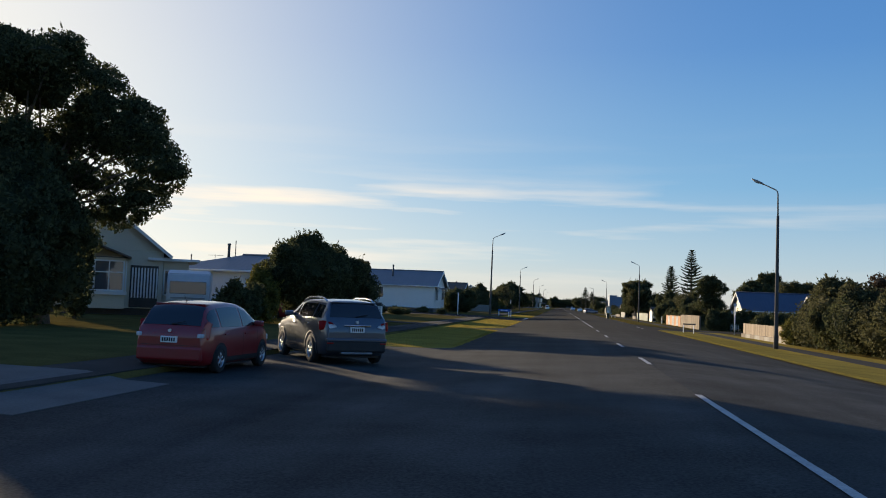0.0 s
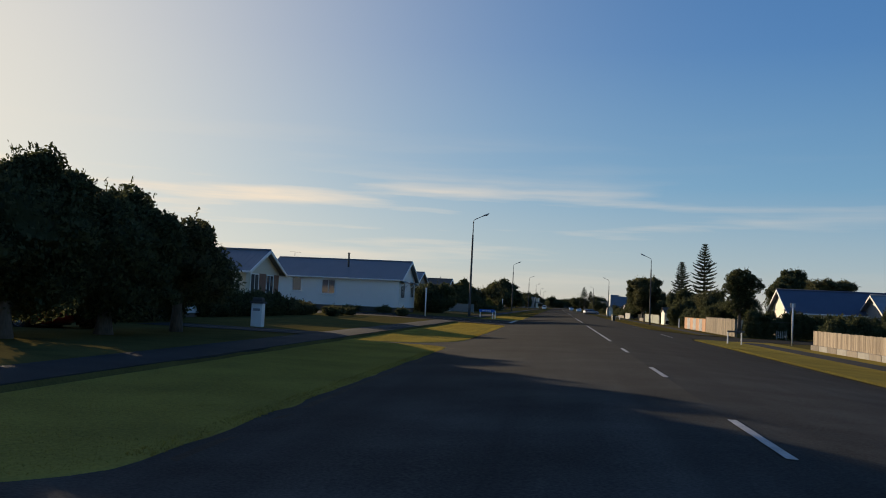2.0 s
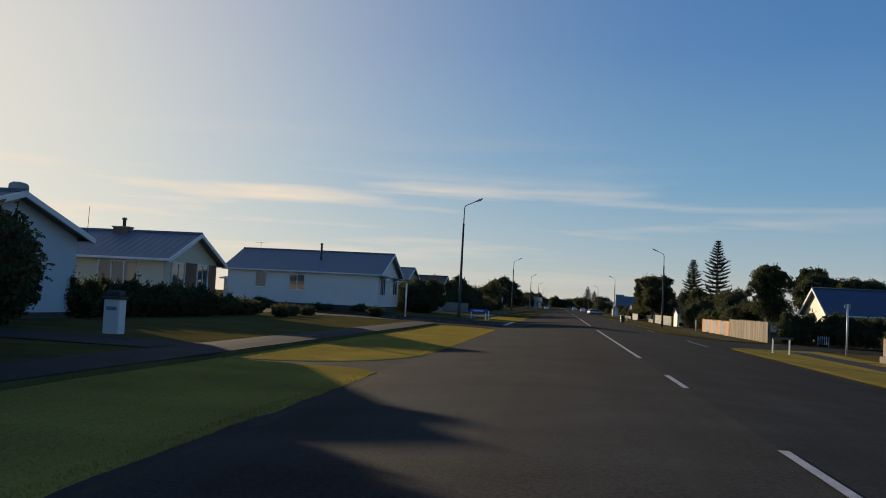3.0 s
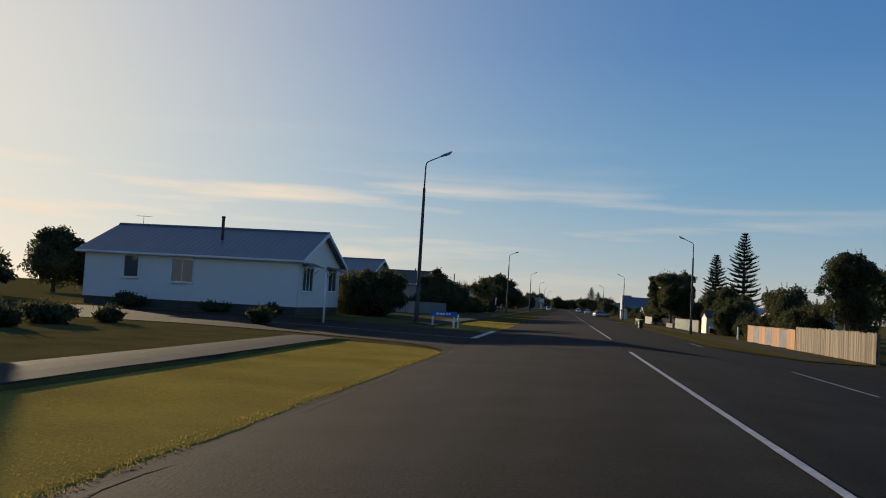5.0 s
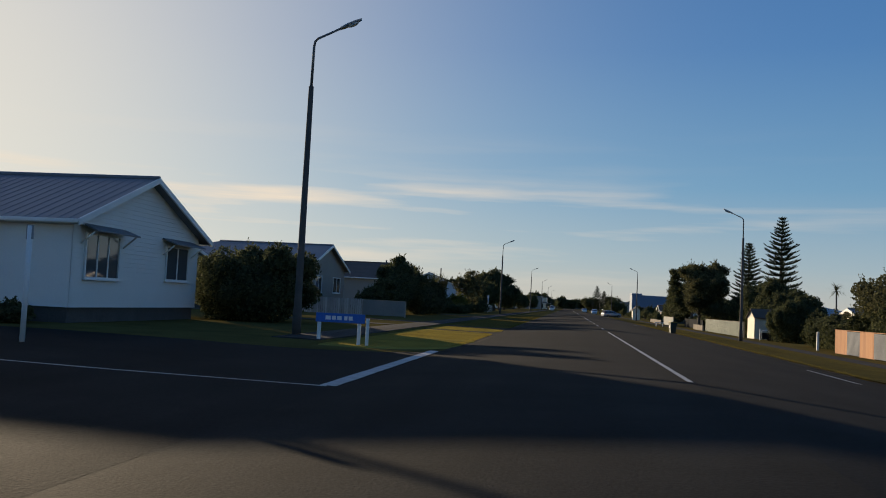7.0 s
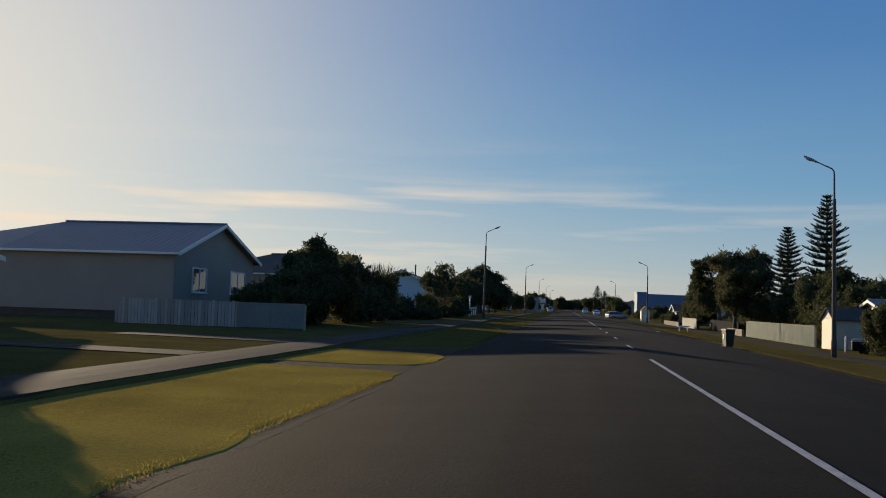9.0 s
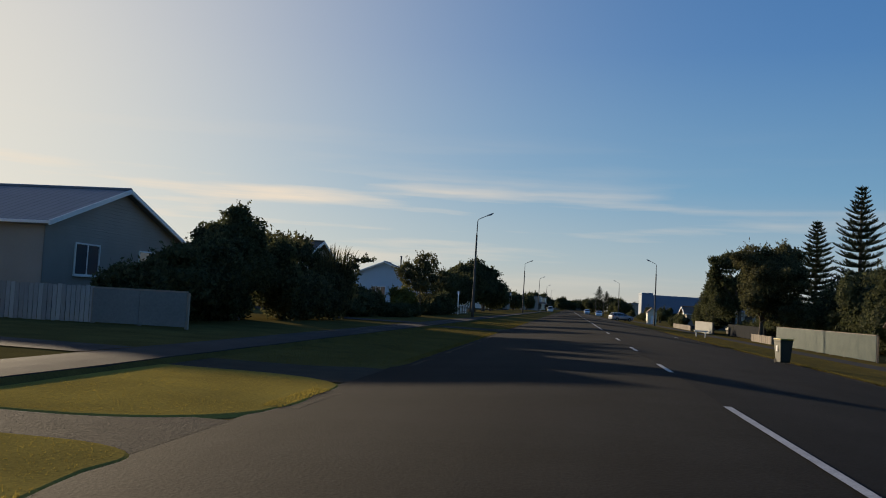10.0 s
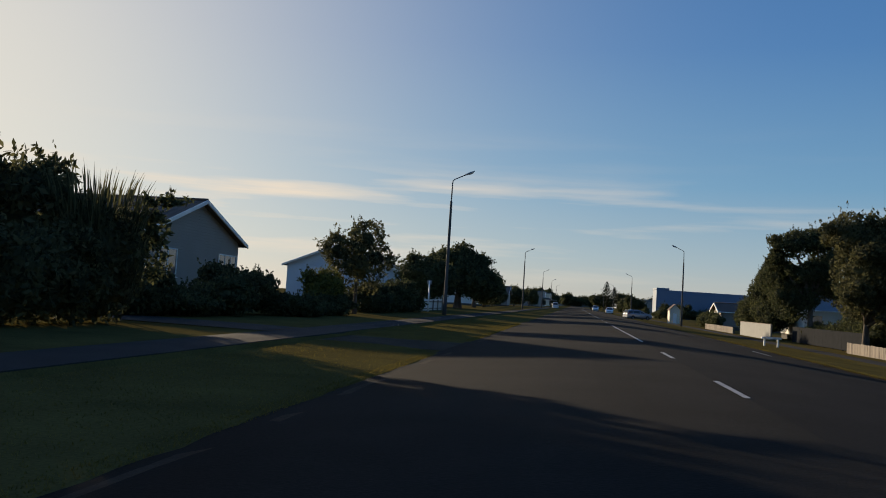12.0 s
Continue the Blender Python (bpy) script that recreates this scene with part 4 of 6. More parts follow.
    for sy in (-1, 1):
        bm = bmesh.new()
        e = Vector((xf, sy * (hy + o), ez + th + .02))
        a = Vector((xf, 0, ridge + th + .03))
        fr = Vector((front * .035, 0, 0))
        dn = Vector((0, 0, -.20))
        v = [bm.verts.new(q) for q in (e + fr, a + fr, a + fr + dn, e + fr + dn, e - fr, a - fr, a - fr + dn, e - fr + dn)]
        for q in ((0, 1, 2, 3), (4, 7, 6, 5), (0, 4, 5, 1), (3, 2, 6, 7), (0, 3, 7, 4), (1, 5, 6, 2)):
            bm.faces.new([v[k] for k in q])
        bmesh.ops.recalc_face_normals(bm, faces=bm.faces[:])
        part("barge_board", bm, trim, t)
        part("gutter", boxed(min(xf, xb), sy * (hy + o) - .06, ez - .02, max(xf, xb), sy * (hy + o) + .06, ez + .10, .02), trim, t)
        part("soffit", boxed(min(xf, xb) + .05, min(sy * hy, sy * (hy + o)), ez - .04, max(xf, xb) - .05, max(sy * hy, sy * (hy + o)), ez - .01), wall, t)
    for u0, u1, z0, z1, lights in windows:      # on the wall that faces back along the road
        window_in(t, "-y", u0 - cx, u1 - cx, z0, z1, -hy - .03, lights)
    for u0, u1, z0, z1, lights in gable_windows:
        window_in(t, "+x" if front > 0 else "-x", u0 - cy, u1 - cy, z0, z1, fx + .03 * front, lights)
    t.matrix_world = pose(cx, cy, 0, 0, 0, turn)
    return t, (cx, cy)


def flue(x, y, z0, z1, label="dark metal chimney flue with a cowl on the roof", r=0.10):
    t = thing("chimney", pose(x, y, z0), label, "chimney")
    part("pipe", tube(bmesh.new(), [(0, 0, 0), (0, 0, z1 - z0 - .1)], [r, r], 12), POLE_DARK, t)
    part("cowl", tube(bmesh.new(), [(0, 0, z1 - z0 - .14), (0, 0, z1 - z0 - .05), (0, 0, z1 - z0)], [r * 1.35, r * 1.4, r * .9], 12), POLE, t)
    part("flashing", tube(bmesh.new(), [(0, 0, -.05), (0, 0, .08), (0, 0, .22)], [r * 2.2, r * 1.9, r * 1.1], 12), ZINC, t)
    return t


def aerial(x, y, z0, h):
    t = thing("tv_aerial", pose(x, y, z0, 0, 0, 20), "thin metal television aerial on a roof ridge", "aerial")
    part("mast", tube(bmesh.new(), [(0, 0, 0), (0, 0, h)], [.02, .016], 6), POLE, t)
    part("boom", tube(bmesh.new(), [(-.5, 0, h - .05), (.6, 0, h - .05)], [.012, .012], 6), POLE, t)
    for k in range(6):
        part("element", tube(bmesh.new(), [(-.45 + k * .19, -.3 + k * .02, h - .04), (-.45 + k * .19, .3 - k * .02, h - .04)], [.008, .008], 5), POLE, t)
    return t


# ---- fences ----
def paling_fence(x, y0, y1, top, mat, label, width=0.15, gap=0.008, base=None, rails=True, seed=0):
    """A close-boarded fence along the road; each paling is a piece of its own."""
    rng = random.Random(seed)
    b = zg(x) if base is None else base
    t = thing("fence", pose(x, (y0 + y1) / 2, b), label, "fence")
    h = top - b
    n = int((y1 - y0) / (width + gap))
    meshes = []
    for k in range(4):
        ob = part("paling", boxed(-.012, -width / 2, 0.02, .012, width / 2, h * rng.uniform(.975, 1.01), .004), mat, t)
        meshes.append(ob.data)
        ob.location = (-.03, -(y1 - y0) / 2 + (width + gap) * (k + .5), 0)
    for k in range(4, n):
        ob = new("paling", meshes[rng.randrange(4)])
        ob.parent = t
        ob.location = (-.03 + rng.uniform(-.004, .004), -(y1 - y0) / 2 + (width + gap) * (k + .5), rng.uniform(-.015, .01))
        ob.rotation_euler = (rng.uniform(-.012, .012), 0, rng.uniform(-.03, .03))
    if rails:
        for z in (h * .2, h * .8):
            part("rail", boxed(0, -(y1 - y0) / 2, z - .045, .05, (y1 - y0) / 2, z + .045), WOOD_GREY, t)
        m = max(2, int((y1 - y0) / 2.4))
        for k in range(m + 1):
            yy = -(y1 - y0) / 2 + (y1 - y0) * k / m
            part("post", boxed(.05, yy - .05, -.2, .15, yy + .05, h * .97), WOOD_GREY, t)
    return t


def corrugated(bm, length, z0, z1, pitch=0.09, depth=0.018, x=0.0):
    n = int(length / pitch * 6)
    vs = []
    for k in range(n + 1):
        y = -length / 2 + length * k / n
        dx = depth * math.sin(2 * math.pi * y / pitch)
        vs.append((bm.verts.new((x + dx, y, z0)), bm.verts.new((x + dx, y, z1))))
    for (a, b), (c, d) in zip(vs, vs[1:]):
        bm.faces.new((a, c, d, b)).smooth = True
    return bm


def sheet_fence(x, y0, y1, top, mat, label, panel=2.4, corr=True, base=None, seed=0, post_mat=WOOD_GREY):
    b = zg(x) if base is None else base
    t = thing("fence", pose(x, (y0 + y1) / 2, b), label, "fence")
    h = top - b
    n = max(1, round((y1 - y0) / panel))
    ln = (y1 - y0) / n
    rng = random.Random(seed)
    for k in range(n):
        bm = bmesh.new()
        if corr:
            corrugated(bm, ln - .02, .04, h + rng.uniform(-.03, .03), x=rng.uniform(-.008, .008))
        else:
            box(bm, -.008, -ln / 2 + .008, .04, .008, ln / 2 - .008, h + rng.uniform(-.02, .02), .003)
        p = part("panel", bm, mat, t)
        p.location = (-.03, -(y1 - y0) / 2 + ln * (k + .5), 0)
    for k in range(n + 1):
        yy = -(y1 - y0) / 2 + ln * k
        part("post", boxed(0, yy - .05, -.2, .1, yy + .05, h * .98), post_mat, t)
    part("cap_rail", boxed(-.05, -(y1 - y0) / 2, h - .02, .05, (y1 - y0) / 2, h + .03, .006), post_mat, t)
    return t


# ---- vehicles ----
def wheel(parent, x, y, r, w, rim_mat=ALLOY):
    s = 1 if x > 0 else -1
    bm = bmesh.new()
    prof = [(-w / 2, r * .62), (-w / 2, r * .90), (-w * .36, r), (w * .36, r), (w / 2, r * .90), (w / 2, r * .62)]
    seg = 24
    rings = [[bm.verts.new((px, pr * math.cos(a), pr * math.sin(a))) for px, pr in prof] for a in [2 * math.pi * k / seg for k in range(seg)]]
    for k in range(seg):
        a, b = rings[k], rings[(k + 1) % seg]
        for i in range(len(prof) - 1):
            bm.faces.new((a[i], a[i + 1], b[i + 1], b[i])).smooth = True
    bmesh.ops.recalc_face_normals(bm, faces=bm.faces[:])
    t = part("tyre", bm, RUBBER, parent)
    t.location = (x, y, r)
    bm = bmesh.new()
    xo = s * w * .30
    tube(bm, [(xo - .03, 0, 0), (xo + s * .012, 0, 0)], [r * .13, r * .11], 12)
    for k in range(5):
        a = 2 * math.pi * k / 5 + .3
        for j in (-1, 1):
            tube(bm, [(xo, 0, 0), (xo + s * .02, r * .3 * math.cos(a + j * .10), r * .3 * math.sin(a + j * .10)), (xo - s * .005, r * .62 * math.cos(a + j * .16), r * .62 * math.sin(a + j * .16))], [r * .075, r * .06, r * .06], 5)
    tube(bm, [(xo - s * .07, 0, 0), (xo - s * .06, 0, 0)], [r * .6, r * .6], 20)
    for a in range(20):
        t0, t1 = 2 * math.pi * a / 20, 2 * math.pi * (a + 1) / 20
        q = [bm.verts.new((xx, rr * math.cos(tt), rr * math.sin(tt))) for xx, rr, tt in ((xo + s * .03, r * .64, t0), (xo + s * .03, r * .64, t1), (xo - s * .02, r * .57, t1), (xo - s * .02, r * .57, t0))]
        bm.faces.new(q)
    bmesh.ops.recalc_face_normals(bm, faces=bm.faces[:])
    part("rim", bm, rim_mat, t, "silver five-spoke alloy rim")
    return t


HATCH = [(0, .50), (.008, .60), (.026, .68), (.055, .79), (.085, .89), (.12, .945), (.17, .968), (.26, .99), (.40, 1.0), (.52, .985), (.62, .925), (.71, .81), (.775, .70), (.81, .655), (.88, .61), (.945, .53), (.985, .43), (1.0, .32)]
UTILITY = [(0, .50), (.006, .60), (.02, .69), (.045, .83), (.072, .93), (.11, .972), (.24, 1.0), (.46, .997), (.55, .95), (.64, .82), (.71, .715), (.745, .685), (.86, .645), (.945, .57), (.985, .46), (1.0, .34)]


def car(m, label, paint, L, W, H, wb, wheel_r, clearance, belt, profile=HATCH, lower=None, rails=False, group="parked cars", shift=0.03):
    """A car that points along its own +y, lofted from cross-sections; profile gives the roofline as shares of L and H, from the tail."""
    t = thing("car", m, label, "car", group)
    hw, y0 = W / 2, -L / 2
    ps, pz = [p[0] for p in profile], [p[1] * H for p in profile]
    rear_ax, front_ax = -wb / 2 + shift, wb / 2 + shift
    inset = 0.19

    def half(y):
        u = abs(2 * y / L)
        return hw * (1 - 0.025 * u * u - 0.15 * u ** 7)

    def ztop(y):
        return float(np.interp((y - y0) / L, ps, pz))

    def sec(y):
        """Half a cross-section, from the sill up to the roof's middle."""
        w, zt = half(y), ztop(y)
        end = max(0.0, abs(2 * y / L) - .86) / .14
        zb = clearance + .13 * end ** 2
        be = min(belt, zt - .03)
        up = max(0.0, zt - be)
        tw = w * .955 - inset * min(1.0, up / (H - belt))
        r = min(.075, up * .5)
        low, high = Vector((w * .955, be)), Vector((tw, zt - r))
        rows = [Vector((w * .80, zb)), Vector((w * .94, zb + .05)), Vector((w * .99, zb + .14)), Vector((w, zb + .45 * (be - zb))), Vector((w * .992, be - .25 * (be - zb))), Vector((w * .975, be - .05)), low]
        rows += [low.lerp(high, .35) + Vector((.014, 0)), low.lerp(high, .7) + Vector((.012, 0)), high, Vector((tw - .45 * r, zt - .32 * r)), Vector((tw * .80, zt - .06 * r)), Vector((tw * .45, zt + .012 * min(1, up * 3))), Vector((0, zt + .018 * min(1, up * 3)))]
        return rows

    def side(y, z):
        rows = sec(y)[1:10]
        return float(np.interp(z, [p.y for p in rows], [p.x for p in rows]))

    def over(y, x):
        rows = sec(y)[9:]
        return float(np.interp(x, [p.x for p in reversed(rows)], [p.y for p in reversed(rows)]))

    ys = sorted(set([y0 + L * p for p in ps] + [y0 + L * k / 30 for k in range(31)]))
    bm = bmesh.new()
    rings = []
    for y in ys:
        rows = sec(y)
        rings.append([bm.verts.new((-p.x, y, p.y)) for p in rows] + [bm.verts.new((p.x, y, p.y)) for p in reversed(rows[:-1])])
    n = len(rings[0])
    for a, b in zip(rings, rings[1:]):
        for i in range(n):
            bm.faces.new((a[i], a[(i + 1) % n], b[(i + 1) % n], b[i])).smooth = True
    for ring in (rings[0], rings[-1]):
        bm.faces.new(ring)
    bmesh.ops.recalc_face_normals(bm, faces=bm.faces[:])
    part("body", bm, paint, t)

    def patch(name, grid, mat, smooth=True):
        """A thin panel laid over the body; grid is rows of points."""
        bm = bmesh.new()
        vs = [[bm.verts.new(p) for p in row] for row in grid]
        for a, b in zip(vs, vs[1:]):
            for i in range(len(a) - 1):
                bm.faces.new((a[i], a[i + 1], b[i + 1], b[i])).smooth = smooth
        bmesh.ops.recalc_face_normals(bm, faces=bm.faces[:])
        return part(name, bm, mat, t)

    # side windows between the pillars
    def glass_top(y):
        return min(ztop(y) - .10, H - .105)
    zl = belt + .025
    fy = y0 + L * float(np.interp(-(zl + .15), [-z for z in pz[len(pz) // 2:]], ps[len(ps) // 2:])) - .03
    ry = y0 + L * float(np.interp(zl + .16, pz[:5], ps[:5])) + .10
    door = (front_ax + rear_ax) / 2 - .02
    spans = [(door + .04, fy), (rear_ax + .06, door - .04), (ry, rear_ax - .02)]
    for s in (-1, 1):
        for a, b in spans:
            if b - a > .1:
                cols = [a + (b - a) * k / 8 for k in range(9)]
                patch("side_window", [[(s * (side(y, z) + .007), y, z) for z in [zl + (max(glass_top(y), zl + .01) - zl) * k / 3 for k in range(4)]] for y in cols], CAR_GLASS)
    # windscreen and rear window
    def across(name, share0, share1, z0, z1, off, keep):
        rows = []
        for k in range(6):
            z = z0 + (z1 - z0) * k / 5
            if share1 < .5:
                y = y0 + L * float(np.interp(z, pz[:7], ps[:7]))
            else:
                y = y0 + L * float(np.interp(-z, [-q for q in pz[9:]], ps[9:]))
            tw = sec(y)[9].x * keep
            rows.append([(x, y + off[0], over(y, abs(x)) + off[1]) for x in [tw * (j / 4 - 1) for j in range(9)]])
        patch(name, rows, CAR_GLASS)
        return rows
    rear = across("rear_window", 0, .3, belt + .05, H * .935, (-.010, .004), .93)
    across("windscreen", .5, 1, belt + .05, H * .93, (.008, .008), .90)
    for s in (-1, 1):
        yb = y0 + .10
        x0, x1 = s * hw * .68, s * (half(yb) + .004)
        if lower:
            # wedge lamps that wrap round the corners, red outside and clear inside
            for nm, mat, pts in (("tail_light", TAIL_RED, ((.60, -.20), (.99, -.27), (1.0, -.05), (.90, -.035), (.72, -.075))), ("reverse_light", CLEAR_LENS, ((.575, -.185), (.80, -.225), (.82, -.12), (.66, -.115)))):
                bm = bmesh.new()
                lift = .012 if nm == "reverse_light" else 0
                front_v = [bm.verts.new((s * hw * u, y0 - .02 - lift + max(0, u - .76) * 1.05, belt + dz)) for u, dz in pts]
                back_v = [bm.verts.new((s * hw * (u - .05), y0 + .20 + max(0, u - .76) * 1.05, belt + dz)) for u, dz in pts]
                bm.faces.new(front_v)
                bm.faces.new(list(reversed(back_v)))
                for k in range(len(pts)):
                    j = (k + 1) % len(pts)
                    bm.faces.new((front_v[k], front_v[j], back_v[j], back_v[k]))
                bmesh.ops.recalc_face_normals(bm, faces=bm.faces[:])
                bmesh.ops.bevel(bm, geom=bm.edges[:], offset=.012, segments=2, affect="EDGES")
                part(nm, bm, mat, t)
            part("rear_reflector", boxed(min(s * hw * .66, s * hw * .84), y0 - .045, .50, max(s * hw * .66, s * hw * .84), y0 + .1, .535, .008), TAIL_RED, t)
        else:
            bm = bmesh.new()
            pts = ((.70, -.20), (.93, -.24), (.95, .10), (.88, .16), (.80, -.02))
            front_v = [bm.verts.new((s * hw * u, y0 - .012 + max(0, u - .76) * 1.15 + max(0, dz) * .45, belt + dz)) for u, dz in pts]
            back_v = [bm.verts.new((s * hw * (u - .06), y0 + .22 + max(0, u - .76) * 1.15, belt + dz)) for u, dz in pts]
            bm.faces.new(front_v)
            bm.faces.new(list(reversed(back_v)))
            for k in range(5):
                j = (k + 1) % 5
                bm.faces.new((front_v[k], front_v[j], back_v[j], back_v[k]))
            bmesh.ops.recalc_face_normals(bm, faces=bm.faces[:])
            bmesh.ops.bevel(bm, geom=bm.edges[:], offset=.012, segments=2, affect="EDGES")
            part("tail_light", bm, TAIL_RED, t)
            x0, x1 = s * hw * .72, s * hw * .86
            part("reverse_light", boxed(min(x0, x1), y0 - .02, belt - .19, max(x0, x1), y0 + .1, belt - .11, .02), CLEAR_LENS, t)
        yf = -y0 - .22
        x0, x1 = s * hw * .55, s * (half(yf) - .02)
        part("headlight", boxed(min(x0, x1), yf - .18, ztop(yf) - .20, max(x0, x1), yf + .14, ztop(yf) - .04, .04), CLEAR_LENS, t)
        x0, x1 = s * (half(fy) - .06), s * (half(fy) + .17)
        part("wing_mirror", boxed(min(x0, x1), fy - .16, belt + .01, max(x0, x1), fy - .05, belt + .14, .04), paint, t)
        for yy in (door + .18, rear_ax + .28):
            x0 = s * side(yy, belt - .13)
            part("door_handle", boxed(min(x0, x0 + s * .03), yy - .1, belt - .15, max(x0, x0 + s * .03), yy + .09, belt - .115, .012), CHROME if rails else paint, t)
        for yy in (door, fy - .02):
            patch("door_seam", [[(s * (side(yy + d, z) + .004), yy + d, z) for d in (-.006, .006)] for z in [clearance + .16 + (belt - clearance - .18) * k / 6 for k in range(7)]], BLACK_PLASTIC)
        patch("sill_trim", [[(s * (side(y, z) + .008), y, z) for y in [rear_ax + wheel_r + (wb - 2 * wheel_r) * k / 5 for k in range(6)]] for z in (clearance + .06, clearance + .13, clearance + (.24 if lower else .17))], lower or BLACK_PLASTIC)
        for ax in (rear_ax, front_ax):
            ring = [math.pi * 1.16 * k / 20 - .25 for k in range(21)]
            patch("wheel_arch", [[(s * (side(ax + r * math.cos(a), wheel_r + r * math.sin(a)) + e), ax + r * math.cos(a), wheel_r + r * math.sin(a)) for a in ring] for r, e in ((.02, .005), (wheel_r * .6, .005), (wheel_r * 1.0, .005), (wheel_r * 1.13, .006))], BLACK_PLASTIC)
            if lower:
                patch("arch_cladding", [[(s * (side(ax + r * math.cos(a), wheel_r + r * math.sin(a)) + e), ax + r * math.cos(a), wheel_r + r * math.sin(a)) for a in ring] for r, e in ((wheel_r * 1.12, .008), (wheel_r * 1.16, .018), (wheel_r * 1.28, .014), (wheel_r * 1.30, .003))], lower)
            wheel(t, s * (side(ax, wheel_r) - .072), ax, wheel_r, .19)
    # bumpers, plate, badge, seams
    zb = clearance + .10
    part("rear_bumper", boxed(-hw * .84, y0 - .035, zb, hw * .84, y0 + .3, zb + .30, .05), lower or paint, t)
    if lower:
        part("bumper_lip", boxed(-hw * .86, y0 - .05, .54, hw * .86, y0 + .28, .64, .035), paint, t)
        part("skid_plate", boxed(-hw * .45, y0 - .045, clearance + .06, hw * .45, y0 + .2, clearance + .11, .02), ZINC, t)
        part("plate_garnish", boxed(-.34, y0 - .028, belt - .155, .34, y0 + .02, belt - .125, .01), CHROME, t)
    part("front_bumper", boxed(-hw * .80, -y0 - .25, zb, hw * .80, -y0 + .025, zb + .22, .05), lower or paint, t)
    part("grille", boxed(-hw * .48, -y0 - .14, zb + .26, hw * .48, -y0 + .012, zb + .36, .02), BLACK_PLASTIC, t)
    zp = belt - .24
    p = part("number_plate", boxed(-.18, y0 - .030, zp - .065, .18, y0 + .03, zp + .065, .006), PLATE, t)
    for k in range(6):
        part("plate_bar", boxed(-.145 + k * .05, y0 - .033, zp - .038, -.112 + k * .05, y0 - .028, zp + .038), INK, p)
    zc = belt - .06
    part("badge", tube(bmesh.new(), [(0, y0 - .012, zc), (0, y0 + .12, zc)], [.035, .035], 14), ALLOY, t)
    part("tailgate_seam", boxed(-hw * .72, y0 - .006, zb + .315, hw * .72, y0 + .03, zb + .325), BLACK_PLASTIC, t)
    lo = rear[0]
    wp = Vector(lo[4]) + Vector((0, -.012, .015))
    part("rear_wiper", tube(bmesh.new(), [wp, wp + Vector((.30, .01, .06))], [.012, .007], 6), BLACK_PLASTIC, t)
    ysp = y0 + L * float(np.interp(H * .955, pz[:7], ps[:7]))
    tw = sec(ysp)[9].x
    part("spoiler", boxed(-tw * .9, ysp - .10, H * .945, tw * .9, ysp + .14, H * .945 + .035, .014), paint, t)
    if rails:
        for s in (-1, 1):
            pts = [y0 + L * q for q in (.13, .17, .25, .35, .45, .52, .545)]
            lift = [0, .055, .065, .065, .065, .05, -.005]
            part("roof_rail", tube(bmesh.new(), [(s * (sec(y)[9].x - .05), y, ztop(y) - .02 + e) for y, e in zip(pts, lift)], [.02] * 7, 8), CHROME, t)
    else:
        ya = y0 + L * .2
        part("aerial", tube(bmesh.new(), [(0, ya, ztop(ya) - .01), (0, ya - .16, ztop(ya) + .16)], [.011, .004], 6), BLACK_PLASTIC, t)
    part("underbody", boxed(-hw * .76, y0 + .3, clearance - .04, hw * .76, -y0 - .3, clearance + .1), BLACK_PLASTIC, t)
    return t


# ---- parked vehicles ----
car(pose(-7.0, 17.6, zg(-7.0), 0, 0, -2) @ Matrix.Scale(0.915, 4), "red five-door hatchback parked on the roadside", RED_PAINT, 3.83, 1.68, 1.48, 2.45, 0.30, 0.16, 0.935)
car(pose(-5.62, 22.2, zg(-5.6), 0, 0, 33) @ Matrix.Scale(0.975, 4), "dark blue-grey compact SUV with bright roof rails, parked at an angle", SUV_PAINT, 4.17, 1.78, 1.55, 2.5, 0.34, 0.20, 1.08, UTILITY, BLACK_PLASTIC, True)
car(pose(-16.9, 50.5, -0.1, 0, 0, 80), "old dark red car parked on a lawn under trees", RED_PAINT, 4.6, 1.75, 1.5, 2.7, 0.32, 0.2, 0.95)
car(pose(10.4, 308.0, zg(10.4), 0, 0, -62), "silver estate car parked at the road edge", SILVER_PAINT, 4.7, 1.8, 1.6, 2.75, 0.33, 0.2, 1.0, UTILITY)
car(pose(8.2, 372.0, zg(8), 0, 0, 178), "white car parked at the road edge", WHITE_PAINT, 4.5, 1.8, 1.5, 2.7, 0.32, 0.18, 0.97)
car(pose(6.0, 420.0, zg(6), 0, 0, 180), "white car standing on the far road", WHITE_PAINT, 4.5, 1.8, 1.6, 2.7, 0.32, 0.18, 0.97)
car(pose(-5.6, 430.0, zg(-5.6), 0, 0, 0), "white van-like car parked beside the verge", WHITE_PAINT, 4.8, 1.9, 1.9, 2.8, 0.33, 0.2, 1.1, UTILITY)


